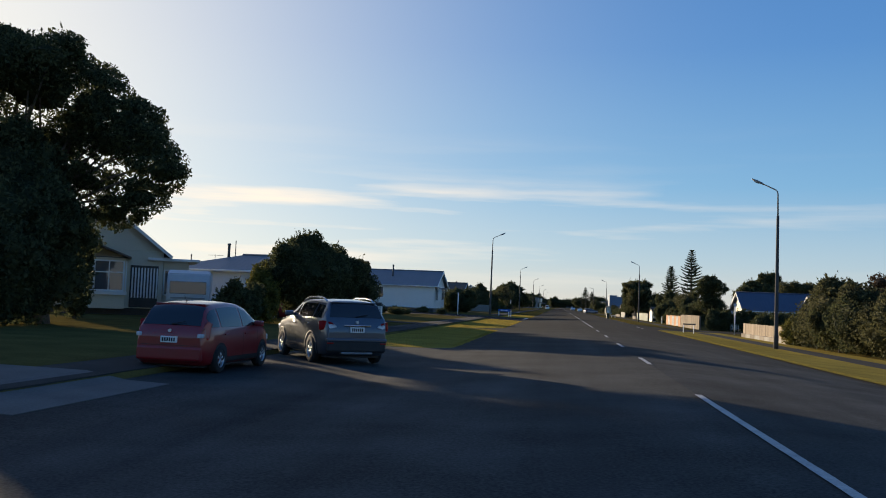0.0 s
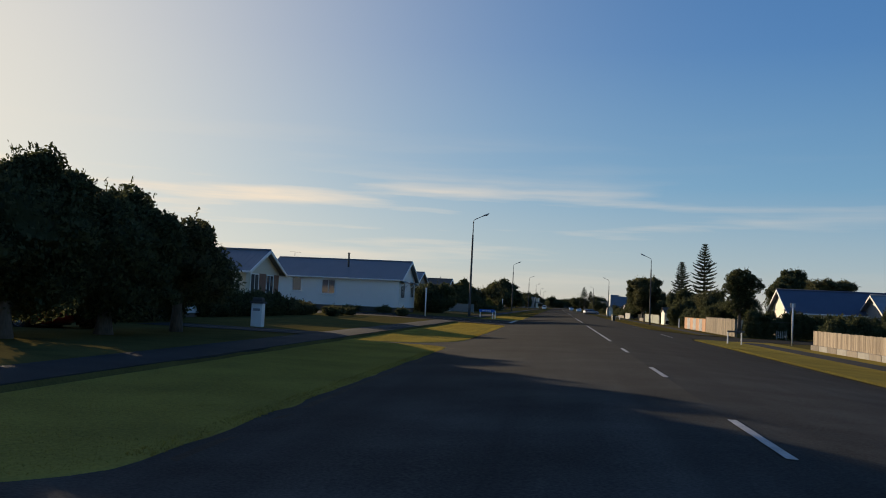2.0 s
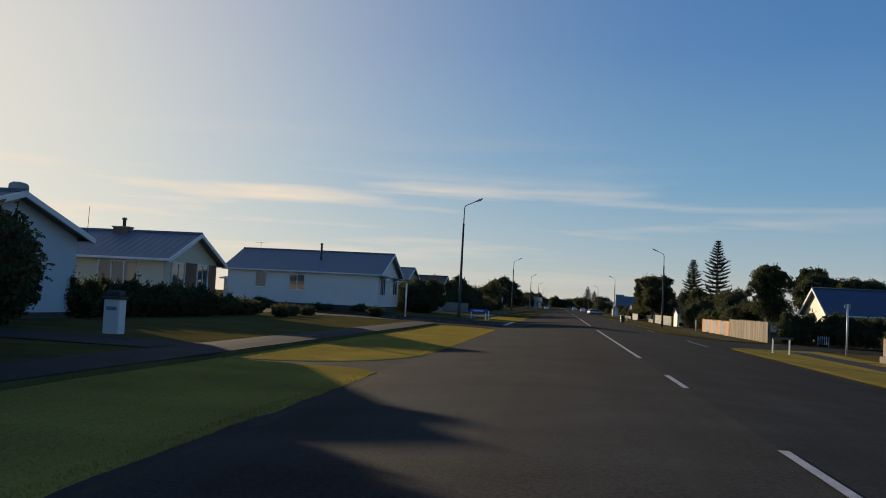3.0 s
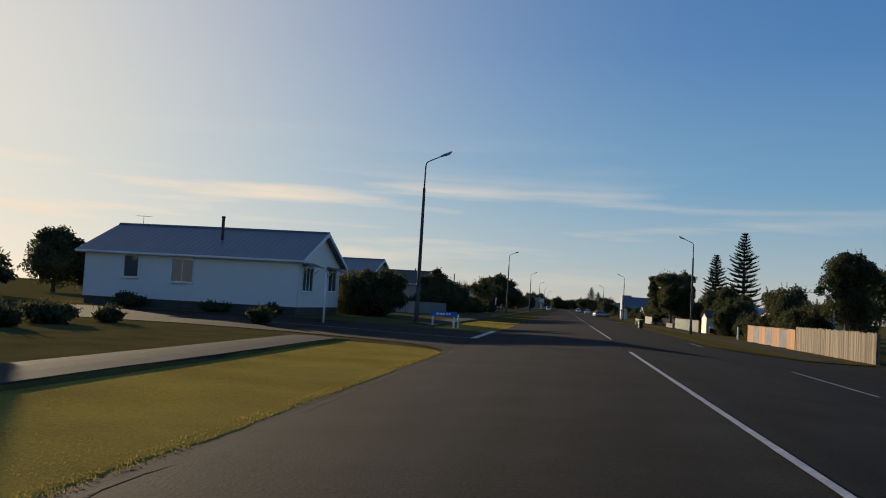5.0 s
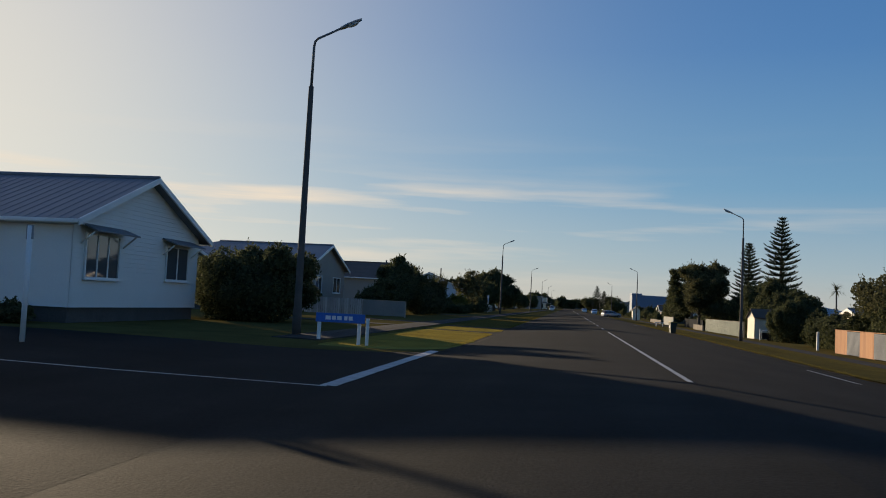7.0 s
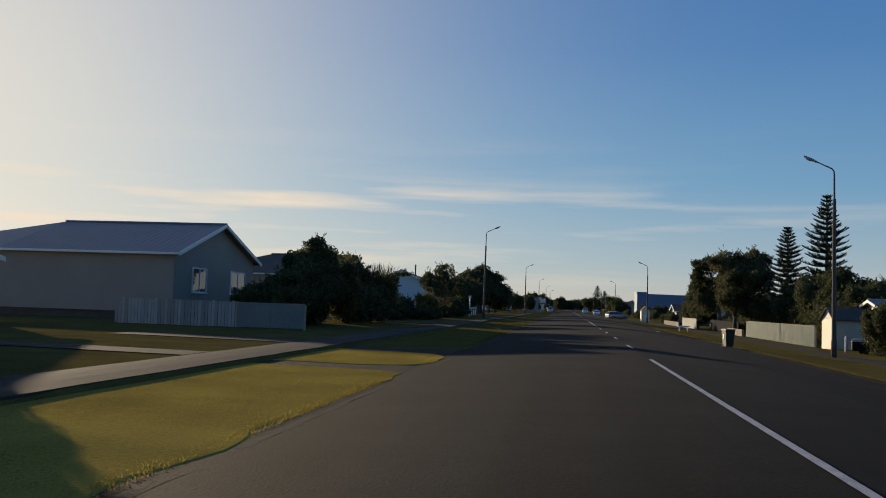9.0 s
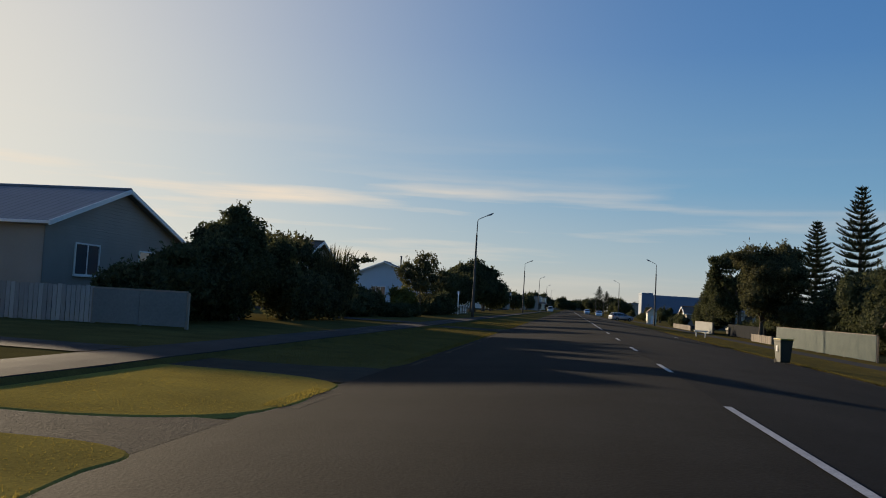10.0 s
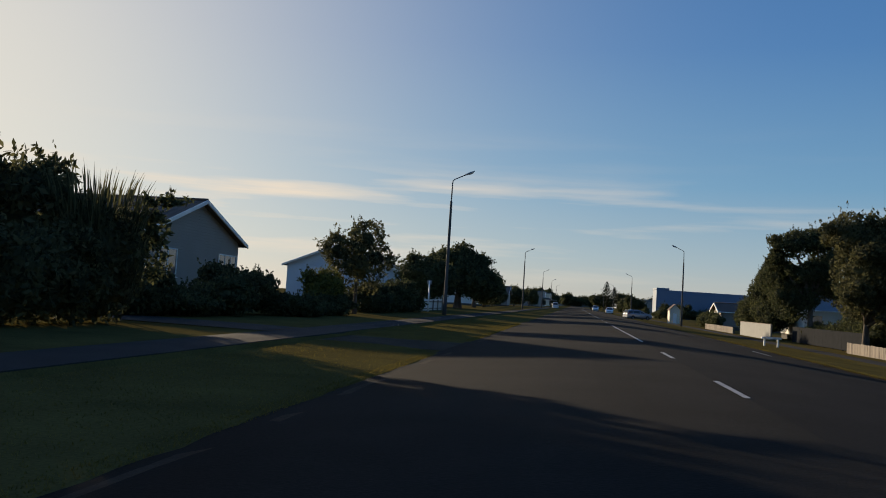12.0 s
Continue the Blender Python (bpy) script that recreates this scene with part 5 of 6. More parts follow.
# ---- caravan ----
def caravan(m):
    t = thing("caravan", m, "white rounded touring caravan with dark windows beside a house", "caravan")
    bm = bmesh.new()
    prof = [(-2.1, 0.45), (-2.2, 0.9), (-2.15, 1.6), (-1.85, 2.2), (-1.3, 2.38), (1.3, 2.38), (1.85, 2.2), (2.15, 1.6), (2.2, 0.9), (2.1, 0.45)]
    a = [bm.verts.new((x, -1.0, z)) for x, z in prof]
    b = [bm.verts.new((x, 1.0, z)) for x, z in prof]
    bm.faces.new(a)
    bm.faces.new(b)
    for k in range(len(prof)):
        j = (k + 1) % len(prof)
        bm.faces.new((a[k], a[j], b[j], b[k]))
    bmesh.ops.recalc_face_normals(bm, faces=bm.faces[:])
    bmesh.ops.bevel(bm, geom=bm.edges[:], offset=.06, segments=2, affect="EDGES")
    body = part("body", bm, CARAVAN, t)
    part("side_window", boxed(-1.5, -1.02, 1.30, -.1, -.99, 1.85, .008), CAR_GLASS, body)
    part("side_window", boxed(.2, -1.02, 1.30, 1.5, -.99, 1.85, .008), CAR_GLASS, body)
    part("end_window", boxed(2.10, -.85, 1.22, 2.19, .85, 1.82, .02), GLASS, body)
    part("end_stripe", boxed(2.16, -.8, .98, 2.215, .8, 1.06, .006), ZINC, body)
    for y in (-.72, .72):
        part("tail_light", boxed(2.14, y - .12, .58, 2.215, y + .12, .68, .015), TAIL_RED, body)
    part("trim_stripe", boxed(-2.0, -1.015, .98, 2.0, -.995, 1.10), ZINC, body)
    for y in (-.9, .9):
        wheel(t, y * 0.0 + (.9 if y > 0 else -.9), 0.0, .3, .18)
    part("drawbar", tube(bmesh.new(), [(2.1, -.5, .45), (3.1, 0, .45)], [.04, .04], 6), POLE, t)
    part("drawbar", tube(bmesh.new(), [(2.1, .5, .45), (3.1, 0, .45)], [.04, .04], 6), POLE, t)
    part("skirt", boxed(-1.9, -.95, .1, 1.9, .95, .5, .03), CARAVAN, t)
    return t


caravan(pose(-18.4, 43.9, zg(-18), 0, 0, -70))

# ---- houses on the near side ----
HA, _ = house("cream house with brown gabled roof, bay window and porch", -28.7, -21.7, 45.1, 51.1, 0.35, 3.42, 5.78, wall=CREAM, roof=ROOF_BROWN, overhang=0.40, turn=-64)
bay = part("bay", boxed(3.48, -1.36, 0.3, 4.1, 1.13, 3.0, .01), CREAM, HA)
window_in(HA, "+x", -1.22, -.52, 1.28, 2.75, 4.1, 1, transom=.62)
window_in(HA, "+x", -.38, 1.0, 1.28, 2.75, 4.1, 2, transom=.62)
window_in(HA, "+y", 3.56, 4.0, 1.28, 2.75, 1.13, 1, transom=.62, sill=False)
part("bay_sill", boxed(3.5, -1.46, 1.02, 4.22, 1.23, 1.20, .012), TRIM, HA)
for k in range(2):
    s = 2 * k - 1
    bm = bmesh.new()
    v = [bm.verts.new(q) for q in ((3.4, -.12, 3.58), (4.3, -.12, 3.58), (4.5, -.12 + s * 1.5, 3.02), (3.4, -.12 + s * 1.5, 3.02), (3.4, -.12, 3.48), (4.3, -.12, 3.48), (4.5, -.12 + s * 1.5, 2.92), (3.4, -.12 + s * 1.5, 2.92))]
    for q in ((0, 1, 2, 3), (7, 6, 5, 4), (3, 2, 6, 7), (0, 3, 7, 4), (2, 1, 5, 6), (1, 0, 4, 5)):
        bm.faces.new([v[j] for j in q])
    bmesh.ops.recalc_face_normals(bm, faces=bm.faces[:])
    part("bay_hood", bm, ROOF_BROWN, HA)
bm = bmesh.new()
prism(bm, [(4.18, -1.5), (4.22, -1.5), (4.22, 1.26), (4.18, 1.26)], 2.95, 3.0)
part("hood_fascia", bm, BASE_DARK, HA)
# a dark slab proud of the wall stands for the entry's shade
part("entry_shade_slab", boxed(3.49, 1.36, .4, 3.56, 2.78, 2.62, .004), BASE_DARK, HA)
for k in range(9):
    part("batten", boxed(3.54, 1.44 + k * .155, .9, 3.60, 1.52 + k * .155, 2.5, .004), TRIM, HA)
part("porch_wall", boxed(-1.2, 3.0, .2, 3.3, 4.35, 2.92, .01), CREAM, HA)
part("porch_roof", boxed(-1.5, 2.2, 2.92, 3.75, 4.9, 3.06, .02), TRIM, HA)
window_in(HA, "+x", 3.12, 3.42, 1.15, 2.4, 3.3, 1, sill=False)
house("low house with a blue-grey roof behind trees", -26.6, -17.6, 59.6, 68.0, 0.2, 2.95, 4.05, wall=PALE_BLUE, roof=ROOF_GREY, clad=False)
flue(-23.9, 63.8, 3.5, 4.97)
flue(-23.4, 63.8, 3.6, 5.2, "thin bare pipe on the roof", r=0.03)
flue(-26.2, 62.5, 2.9, 4.04, "thin dark pipe on the roof", r=0.04)
aerial(-25.2, 64.5, 3.2, 0.95)
H0, _ = house("white house with a grey gable roof and brown panels between windows", -33.2, -19.2, 79.2, 86.0, 0.5, 2.75, 4.05, wall=CREAM, roof=ROOF_GREY, windows=((-22.6, -20.6, 1.3, 2.45, 3), (-27.0, -25.4, 1.4, 2.45, 2)), gable_windows=((80.0, 81.5, 1.25, 2.5, 2), (83.2, 84.6, 1.25, 2.5, 2)))
for a, b in ((-1.0, .5), (2.1, 3.3)):
    part("brick_panel", boxed(7.0, a, .5, 7.045, b, 2.6, .004), BRICK, H0)
t = thing("chimney", pose(-23.2, 82.6, 3.9), "short square brick chimney with a flue pipe on the ridge", "chimney")
part("stack", boxed(-.42, -.3, -.2, .42, .3, .42, .02), BRICK, t)
part("cap", boxed(-.47, -.35, .42, .47, .35, .50, .015), CONCRETE, t)
part("pipe", tube(bmesh.new(), [(.05, 0, .48), (.05, 0, .9)], [.09, .09], 10), POLE_DARK, t)
part("cowl", tube(bmesh.new(), [(.05, 0, .86), (.05, 0, .98)], [.14, .11], 10), POLE, t)
for x in (-25.2, -23.0, -20.9):
    t = thing("low_wall", pose(x, 75.6, zg(x)), "low white painted garden wall section under trees", "wall", "low white garden walls")
    part("wall", boxed(-.75, -.1, -.1, .75, .1, .5, .02), TRIM, t)
    part("coping", boxed(-.8, -.14, .5, .8, .14, .57, .012), CONCRETE, t)
t = thing("porch_rail", pose(-20.1, 79.1, 0, 0, 0, 69), "white timber porch rail on posts before a house", "rail")
for px in (-1.7, 0, 1.7):
    part("post", boxed(px - .06, -.06, -.1, px + .06, .06, 1.3, .01), TRIM, t)
part("top_rail", boxed(-1.85, -.09, 1.3, 1.85, .09, 1.42, .012), TRIM, t)
for k in range(16):
    part("baluster", boxed(-1.6 + k * .212, -.02, .15, -1.55 + k * .212, .02, 1.3), BASE_DARK, t)
t = thing("chimney", pose(-20.4, 68.5, 0), "tall plastered chimney with a rounded top against a house wall", "chimney")
part("stack", boxed(-.34, -.42, -.2, .34, .42, 4.4, .05), CONCRETE, t)
part("crown", boxed(-.28, -.36, 4.38, .28, .36, 4.98, .16), CONCRETE, t)
t = thing("aerial_mast", pose(-24.3, 80.9, 3.2), "thin bare radio mast on a house roof", "mast")
part("mast", tube(bmesh.new(), [(0, 0, 0), (.04, 0, 2.1)], [.022, .012], 6), POLE_DARK, t)
part("bracket", boxed(-.08, -.08, -.1, .08, .08, .12, .01), POLE, t)
H1, _ = house("long white weatherboard house with a grey roof on dark base boards", -29.2, -15.6, 114.6, 124.6, 0.48, 3.35, 5.2, wall=WHITE, roof=ROOF_GREY, hip=False,
              windows=((-26.6, -25.7, 1.8, 3.05, 1), (-23.5, -22.2, 1.65, 2.95, 2)), gable_windows=((115.4, 117.6, 1.5, 2.9, 3), (121.5, 123.5, 1.6, 2.85, 2)))
flue(-21.5, 117.2, 4.2, 5.95)
aerial(-28.0, 119.6, 5.2, 0.75)


def window_hood(x, y0, y1, z):
    t = thing("window_hood", pose(x, (y0 + y1) / 2, z), "small sloping white hood over a window on timber brackets", "window hood")
    L = (y1 - y0) / 2
    bm = bmesh.new()
    v = [bm.verts.new(q) for q in ((0, -L, .22), (0, L, .22), (.62, L, 0), (.62, -L, 0), (0, -L, .17), (0, L, .17), (.62, L, -.05), (.62, -L, -.05))]
    for q in ((0, 1, 2, 3), (7, 6, 5, 4), (3, 2, 6, 7), (0, 3, 7, 4), (2, 1, 5, 6), (1, 0, 4, 5)):
        bm.faces.new([v[k] for k in q])
    part("hood", bm, ROOF_GREY, t)
    for y in (-L + .08, L - .08):
        part("bracket", tube(bmesh.new(), [(.02, y, -.45), (.5, y, -.04)], [.03, .03], 6), TRIM, t)
    return t


window_hood(-15.58, 115.0, 118.0, 3.02)
window_hood(-15.58, 121.1, 123.9, 2.98)
house("house with a broad grey gable roof beyond a white fence", -37, -21.2, 160.6, 173.2, 0.4, 3.7, 5.65, wall=TAUPE, roof=ROOF_GREY, gable_windows=((163, 165, 1.6, 2.9, 2), (169, 171.5, 1.6, 2.9, 2)))
house("house with a low grey roof behind dark shrubs", -38, -24.0, 137.0, 148.5, 0.3, 2.7, 4.0, wall=CREAM, roof=ROOF_GREY, clad=False)
flue(-24.6, 142.9, 3.9, 5.4)
house("taupe house with a brown gabled roof among shrubs", -34, -20.4, 193.0, 205.2, 0.3, 3.65, 5.55, wall=TAUPE, roof=ROOF_BROWN, gable_windows=((202.2, 204.8, 1.45, 2.85, 3), (194.5, 196.5, 1.5, 2.8, 2)))
flue(-22.4, 199.3, 5.35, 6.05, r=0.08)
H5, _ = house("pale blue house with a grey gabled roof behind shrubs", -27.9, -18.9, 240.5, 251.5, 0.3, 3.7, 5.9, wall=PALE_BLUE, roof=ROOF_GREY, turn=-90, gable_windows=((244.4, 246.2, 1.5, 2.75, 3),))
flue(-21.6, 243.0, 4.9, 6.9)

# ---- houses on the far side ----
house("cream house with a steep bright blue iron roof", 23.6, 38.2, 120.6, 129.0, -0.4, 1.9, 4.08, wall=CREAM, roof=ROOF_BLUE, front=-1, hip=False, base=BASE_DARK)
house("house wing with a grey-green iron roof", 31.0, 44.0, 114.5, 122.2, -0.4, 1.7, 3.7, wall=ZINC, roof=ZINC, front=-1, clad=False, trim=ZINC)
house("white house under tall trees", 19.8, 33.0, 236.0, 245.0, -0.3, 2.0, 3.2, wall=WHITE, roof=ROOF_GREY, front=-1, windows=((20.4, 21.3, 0.6, 1.5, 1), (23.4, 25.0, 0.4, 1.5, 1)), clad=False)
house("low dark-roofed house with taupe walls", 18.6, 29.0, 274, 281, -0.4, 1.5, 2.5, wall=TAUPE, roof=ROOF_BROWN, front=-1, clad=False)
house("pale garden building behind a dark fence", 23.0, 29.0, 182, 190, -0.5, 1.7, 2.6, wall=CREAM, roof=ZINC, front=-1, clad=False)


def big_shed(x0, x1, y0, y1, h, label):
    t = thing("commercial_building", pose((x0 + x1) / 2, (y0 + y1) / 2, zg(x0)), label, "building")
    hx, hy = (x1 - x0) / 2, (y1 - y0) / 2
    bm = boxed(-hx, -hy, 0, hx, hy, h)
    for v in bm.verts:
        if v.co.z > 1 and v.co.x > 0:
            v.co.z -= 0.25
    w = part("wall", bm, BLUE_WALL, t)
    bm = bmesh.new()
    n = int((x1 - x0) / 0.6)
    for k in range(n + 1):
        x = -hx + 2 * hx * k / n
        box(bm, x - .05, -hy - .05, 0, x + .05, -hy, h - .25 * (k / n))
    part("cladding_ribs", bm, BLUE_WALL, w)
    part("parapet", boxed(-hx - .1, -hy - .12, h + .0, -hx + 3.2, hy, h + .5, .03), BLUE_WALL, t)
    return t


big_shed(21.3, 46, 400, 412, 7.4, "large bright blue metal-clad commercial building")
def shop_block(x0, x1, y0, y1, h, mat, label, top=ROOF_GREY):
    t = thing("shop_building", pose((x0 + x1) / 2, (y0 + y1) / 2, zg(x0)), label, "building", "distant town buildings")
    hx, hy = (x1 - x0) / 2, (y1 - y0) / 2
    part("wall", boxed(-hx, -hy, 0, hx, hy, h, .05), mat, t)
    part("parapet", boxed(-hx - .15, -hy - .15, h, hx + .15, hy + .15, h + .35, .04), top, t)
    part("verandah", boxed(hx if x1 < 0 else -hx - 2.5, -hy, 2.9, hx + 2.5 if x1 < 0 else -hx, hy, 3.15, .03), top, t)
    for k in range(max(1, int((y1 - y0) / 5))):
        y = -hy + 2.5 + k * 5
        xx = hx if x1 < 0 else -hx
        part("shop_window", boxed(xx - .05, y - 1.6, .5, xx + .05, y + 1.6, 2.6, .01), GLASS, t)
    return t


shop_block(-30, -11, 470, 496, 5.0, TAUPE, "low brown shop building far along the road")
shop_block(-28, -12, 520, 545, 5.6, WHITE, "low white shop building far along the road")
shop_block(-26, -12, 600, 640, 6.0, CREAM, "low cream shop building far along the road")
shop_block(24, 40, 520, 550, 5.0, TAUPE, "low brown shop building far along the road")
shop_block(24, 44, 590, 640, 6.2, TAUPE, "low brown shop building far along the road")
shop_block(-16, 18, 900, 930, 7.5, TAUPE, "dark building closing the far end of the street")
for k, (x, y, lab) in enumerate(((-32, 262, "grey-roofed house far along the road"), (-30, 330, "grey-roofed house far along the road"), (-29, 372, "brown-roofed house far along the road"))):
    house(lab, x, x + 13, y, y + 10, 0.3, 3.0, 4.7, wall=(CREAM, WHITE, TAUPE)[k], roof=(ROOF_GREY, ROOF_GREY, ROOF_BROWN)[k], clad=False, roof_pitch_lines=False)
house("low pale house behind shrubs and a fence", 21.8, 30.0, 157.5, 165.0, -0.6, 1.35, 2.1, wall=CREAM, roof=ROOF_GREY, front=-1, clad=False, windows=((22.6, 23.8, 0.1, 1.0, 1),))

# ---- fences ----
paling_fence(16.9, 69.6, 86.6, 0.5, WOOD, "sunlit weathered timber paling fence on a low block base", base=-0.45, seed=1)
t = thing("retaining_wall", pose(16.86, 78.1, zg(16.8)), "low concrete block retaining wall under a fence", "wall")
for k in range(9):
    part("block", boxed(-.12, -8.5 + k * 1.9, -.1, .12, -8.5 + k * 1.9 + 1.86, .36, .02), CONCRETE if k % 2 else WOOD_GREY, t)
paling_fence(16.9, 113.3, 130.6, 0.92, WOOD_OLD, "tall weathered timber paling fence", seed=2)


def striped_fence(x, y0, y1, top):
    b = zg(x)
    t = thing("fence", pose(x, (y0 + y1) / 2, b), "orange timber fence with grey corrugated iron panels", "fence")
    L, h = y1 - y0, top - b
    n = 7
    for k in range(n):
        y = -L / 2 + L * k / n
        if k % 2 == 0:
            for j in range(9):
                part("board", boxed(-.03, y + j * L / n / 9, .02, -.005, y + (j + .96) * L / n / 9, h), ORANGE_WOOD, t)
        else:
            p = part("iron_panel", corrugated(bmesh.new(), L / n - .02, .05, h - .03), ZINC, t)
            p.location = (-.02, y + L / n / 2, 0)
    part("cap_rail", boxed(-.06, -L / 2, h, .06, L / 2, h + .04, .006), ORANGE_WOOD, t)
    for k in range(n + 1):
        y = -L / 2 + L * k / n
        part("post", boxed(0, y - .05, -.1, .1, y + .05, h), ORANGE_WOOD, t)


striped_fence(16.9, 130.8, 148.0, 0.66)
sheet_fence(16.9, 178.6, 202.9, 0.68, GREEN_IRON, "pale green corrugated iron fence", panel=3.0, corr=True, seed=4)
sheet_fence(16.3, 232.3, 246.4, 0.55, GREY_SHEET, "pale grey sheet fence", panel=4.8, corr=False, seed=5)
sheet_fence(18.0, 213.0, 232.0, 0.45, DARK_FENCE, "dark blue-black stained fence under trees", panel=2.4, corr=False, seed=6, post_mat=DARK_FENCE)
paling_fence(16.6, 203.2, 211.6, -0.1, WOOD_GREY, "low weathered timber fence with a leaning board", width=0.3, seed=7)
f = paling_fence(0, -3.0, 3.0, 1.16, PALE_PALING, "pale weathered paling fence across a front garden", width=.14, gap=.02, base=-.02, seed=8, rails=False)
f.matrix_world = pose(-17.6, 152.9, -.02, 0, 0, 90)
f = sheet_fence(0, -1.55, 1.55, 1.10, GREY_SHEET, "pale grey panel fence across a front garden", panel=1.5, corr=False, base=-.02, seed=9)
f.matrix_world = pose(-13.05, 152.8, -.02, 0, 0, 90)
hedge(18.6, 151.5, 19.0, 160.0, 1.9, 1.0, "low dark shrubs beside a driveway", LEAF, 133, .15)
paling_fence(16.2, 250.0, 270.0, -0.1, WOOD_GREY, "low brown timber fence along the verge", width=0.2, seed=11)
paling_fence(-12.4, 226.0, 240.0, 0.95, TRIM, "white picket fence under trees", width=0.09, gap=0.07, seed=12)


# ---- street furniture ----
def low_street_sign(x, y, rot, face=SIGN_BLUE, label="low blue street name board on white posts", low=.64, half=.05):
    t = thing("street_name_sign", pose(x, y, zg(x) + .02, 0, 0, rot), label, "street sign", "low street name signs")
    for px in (-.62, .62):
        part("post", boxed(px - half, -.05, -.1, px + half, .05, .86, .008), TRIM, t)
    if face is not DARK_PAINT:
        part("post", boxed(.83, -.05, -.1, .92, .05, .80, .008), TRIM, t)
    b = part("board", boxed(-.72, -.085, low, .80, -.052, .92, .008), face, t)
    for k, (a, w) in enumerate(() if face is DARK_PAINT else ((-.42, .16), (-.22, .12), (-.06, .14), (.16, .10), (.30, .12))):
        part("lettering_bar", boxed(a, -.090, .72, a + w, -.085, .84), PLATE, b)
    return t


low_street_sign(-6.75, 114.7, 3)
low_street_sign(12.3, 88.8, 33, DARK_PAINT, "low dark street name board on white posts", low=.80, half=.025)
t = thing("low_rail", pose(12.3, 212.5, zg(12.3), 0, 0, 6), "low white timber rail on two posts on the verge", "rail")
for px in (-.42, .42):
    part("post", boxed(px - .05, -.05, -.1, px + .05, .05, .55, .008), TRIM, t)
part("rail", boxed(-.62, -.07, .50, .62, .07, .62, .012), TRIM, t)


def sign_pole(x, y, h, rot, label, plate=0.18):
    t = thing("sign_post", pose(x, y, zg(x), 0, 0, rot), label, "sign post", "white sign posts")
    part("pole", tube(bmesh.new(), [(0, 0, -.1), (0, 0, h)], [.06, .06], 10), TRIM, t)
    part("sign_plate", boxed(-.02, -plate, h - .3, .02, plate, h + .02, .008), ZINC, t)
    part("collar", tube(bmesh.new(), [(0, 0, h - .1), (0, 0, h - .04)], [.055, .055], 10), POLE, t)
    return t


sign_pole(17.8, 95.8, 3.15, 75, "white post with an edge-on sign plate beside a side street")
sign_pole(-11.6, 105.9, 2.5, 82, "white post with an edge-on sign plate beside a side street", 0.09)
sign_pole(-11.8, 225.7, 2.5, 85, "white post with an edge-on sign plate on the verge")


def mailbox(x, y):
    t = thing("letterbox", pose(x, y, zg(x)), "white pillar letterbox with a dark cap on the lawn edge", "letterbox")
    part("pillar", boxed(-.23, -.20, -.05, .23, .20, .92, .03), TRIM, t)
    part("cap", boxed(-.28, -.25, .92, .28, .25, 1.0, .02), BASE_DARK, t)
    part("flap", boxed(-.15, -.215, .62, .15, -.198, .72, .005), ZINC, t)
    part("head", boxed(-.2, -.18, 1.0, .2, .18, 1.16, .04), BASE_DARK, t)
    return t


mailbox(-11.85, 59.9)


def wheelie_bin(x, y, rot):
    t = thing("wheelie_bin", pose(x, y, zg(x) + .0, 0, 0, rot) @ Matrix.Diagonal((.88, .88, .95, 1)), "dark green wheelie bin with a yellow lid at the kerb", "bin")
    bm = bmesh.new()
    rings = [[bm.verts.new((sx * w, sy * d, z)) for sx, sy in ((-1, -1), (1, -1), (1, 1), (-1, 1))] for w, d, z in ((.22, .24, .06), (.225, .26, .12), (.285, .34, .90), (.295, .36, .93), (.295, .36, .98))]
    for a, b in zip(rings, rings[1:]):
        for k in range(4):
            bm.faces.new((a[k], a[(k + 1) % 4], b[(k + 1) % 4], b[k]))
    bm.faces.new(rings[0])
    bm.faces.new(rings[-1])
    bmesh.ops.recalc_face_normals(bm, faces=bm.faces[:])
    bmesh.ops.bevel(bm, geom=bm.edges[:], offset=.012, segments=1, affect="EDGES")
    part("body", bm, BIN_GREEN, t)
    part("lid", boxed(-.31, -.40, .975, .31, .37, 1.035, .025), BIN_LID, t)
    part("handle", tube(bmesh.new(), [(-.24, .42, .95), (.24, .42, .95)], [.018, .018], 8), BIN_GREEN, t)
    part("sticker", boxed(-.292, -.06, .50, -.266, .08, .74), PLATE, t, "pale panel on the side of the bin")
    for s in (-1, 1):
        part("wheel", tube(bmesh.new(), [(s * .20, .27, .10), (s * .25, .27, .10)], [.10, .10], 14), RUBBER, t)
    return t


wheelie_bin(8.55, 163.1, 12)


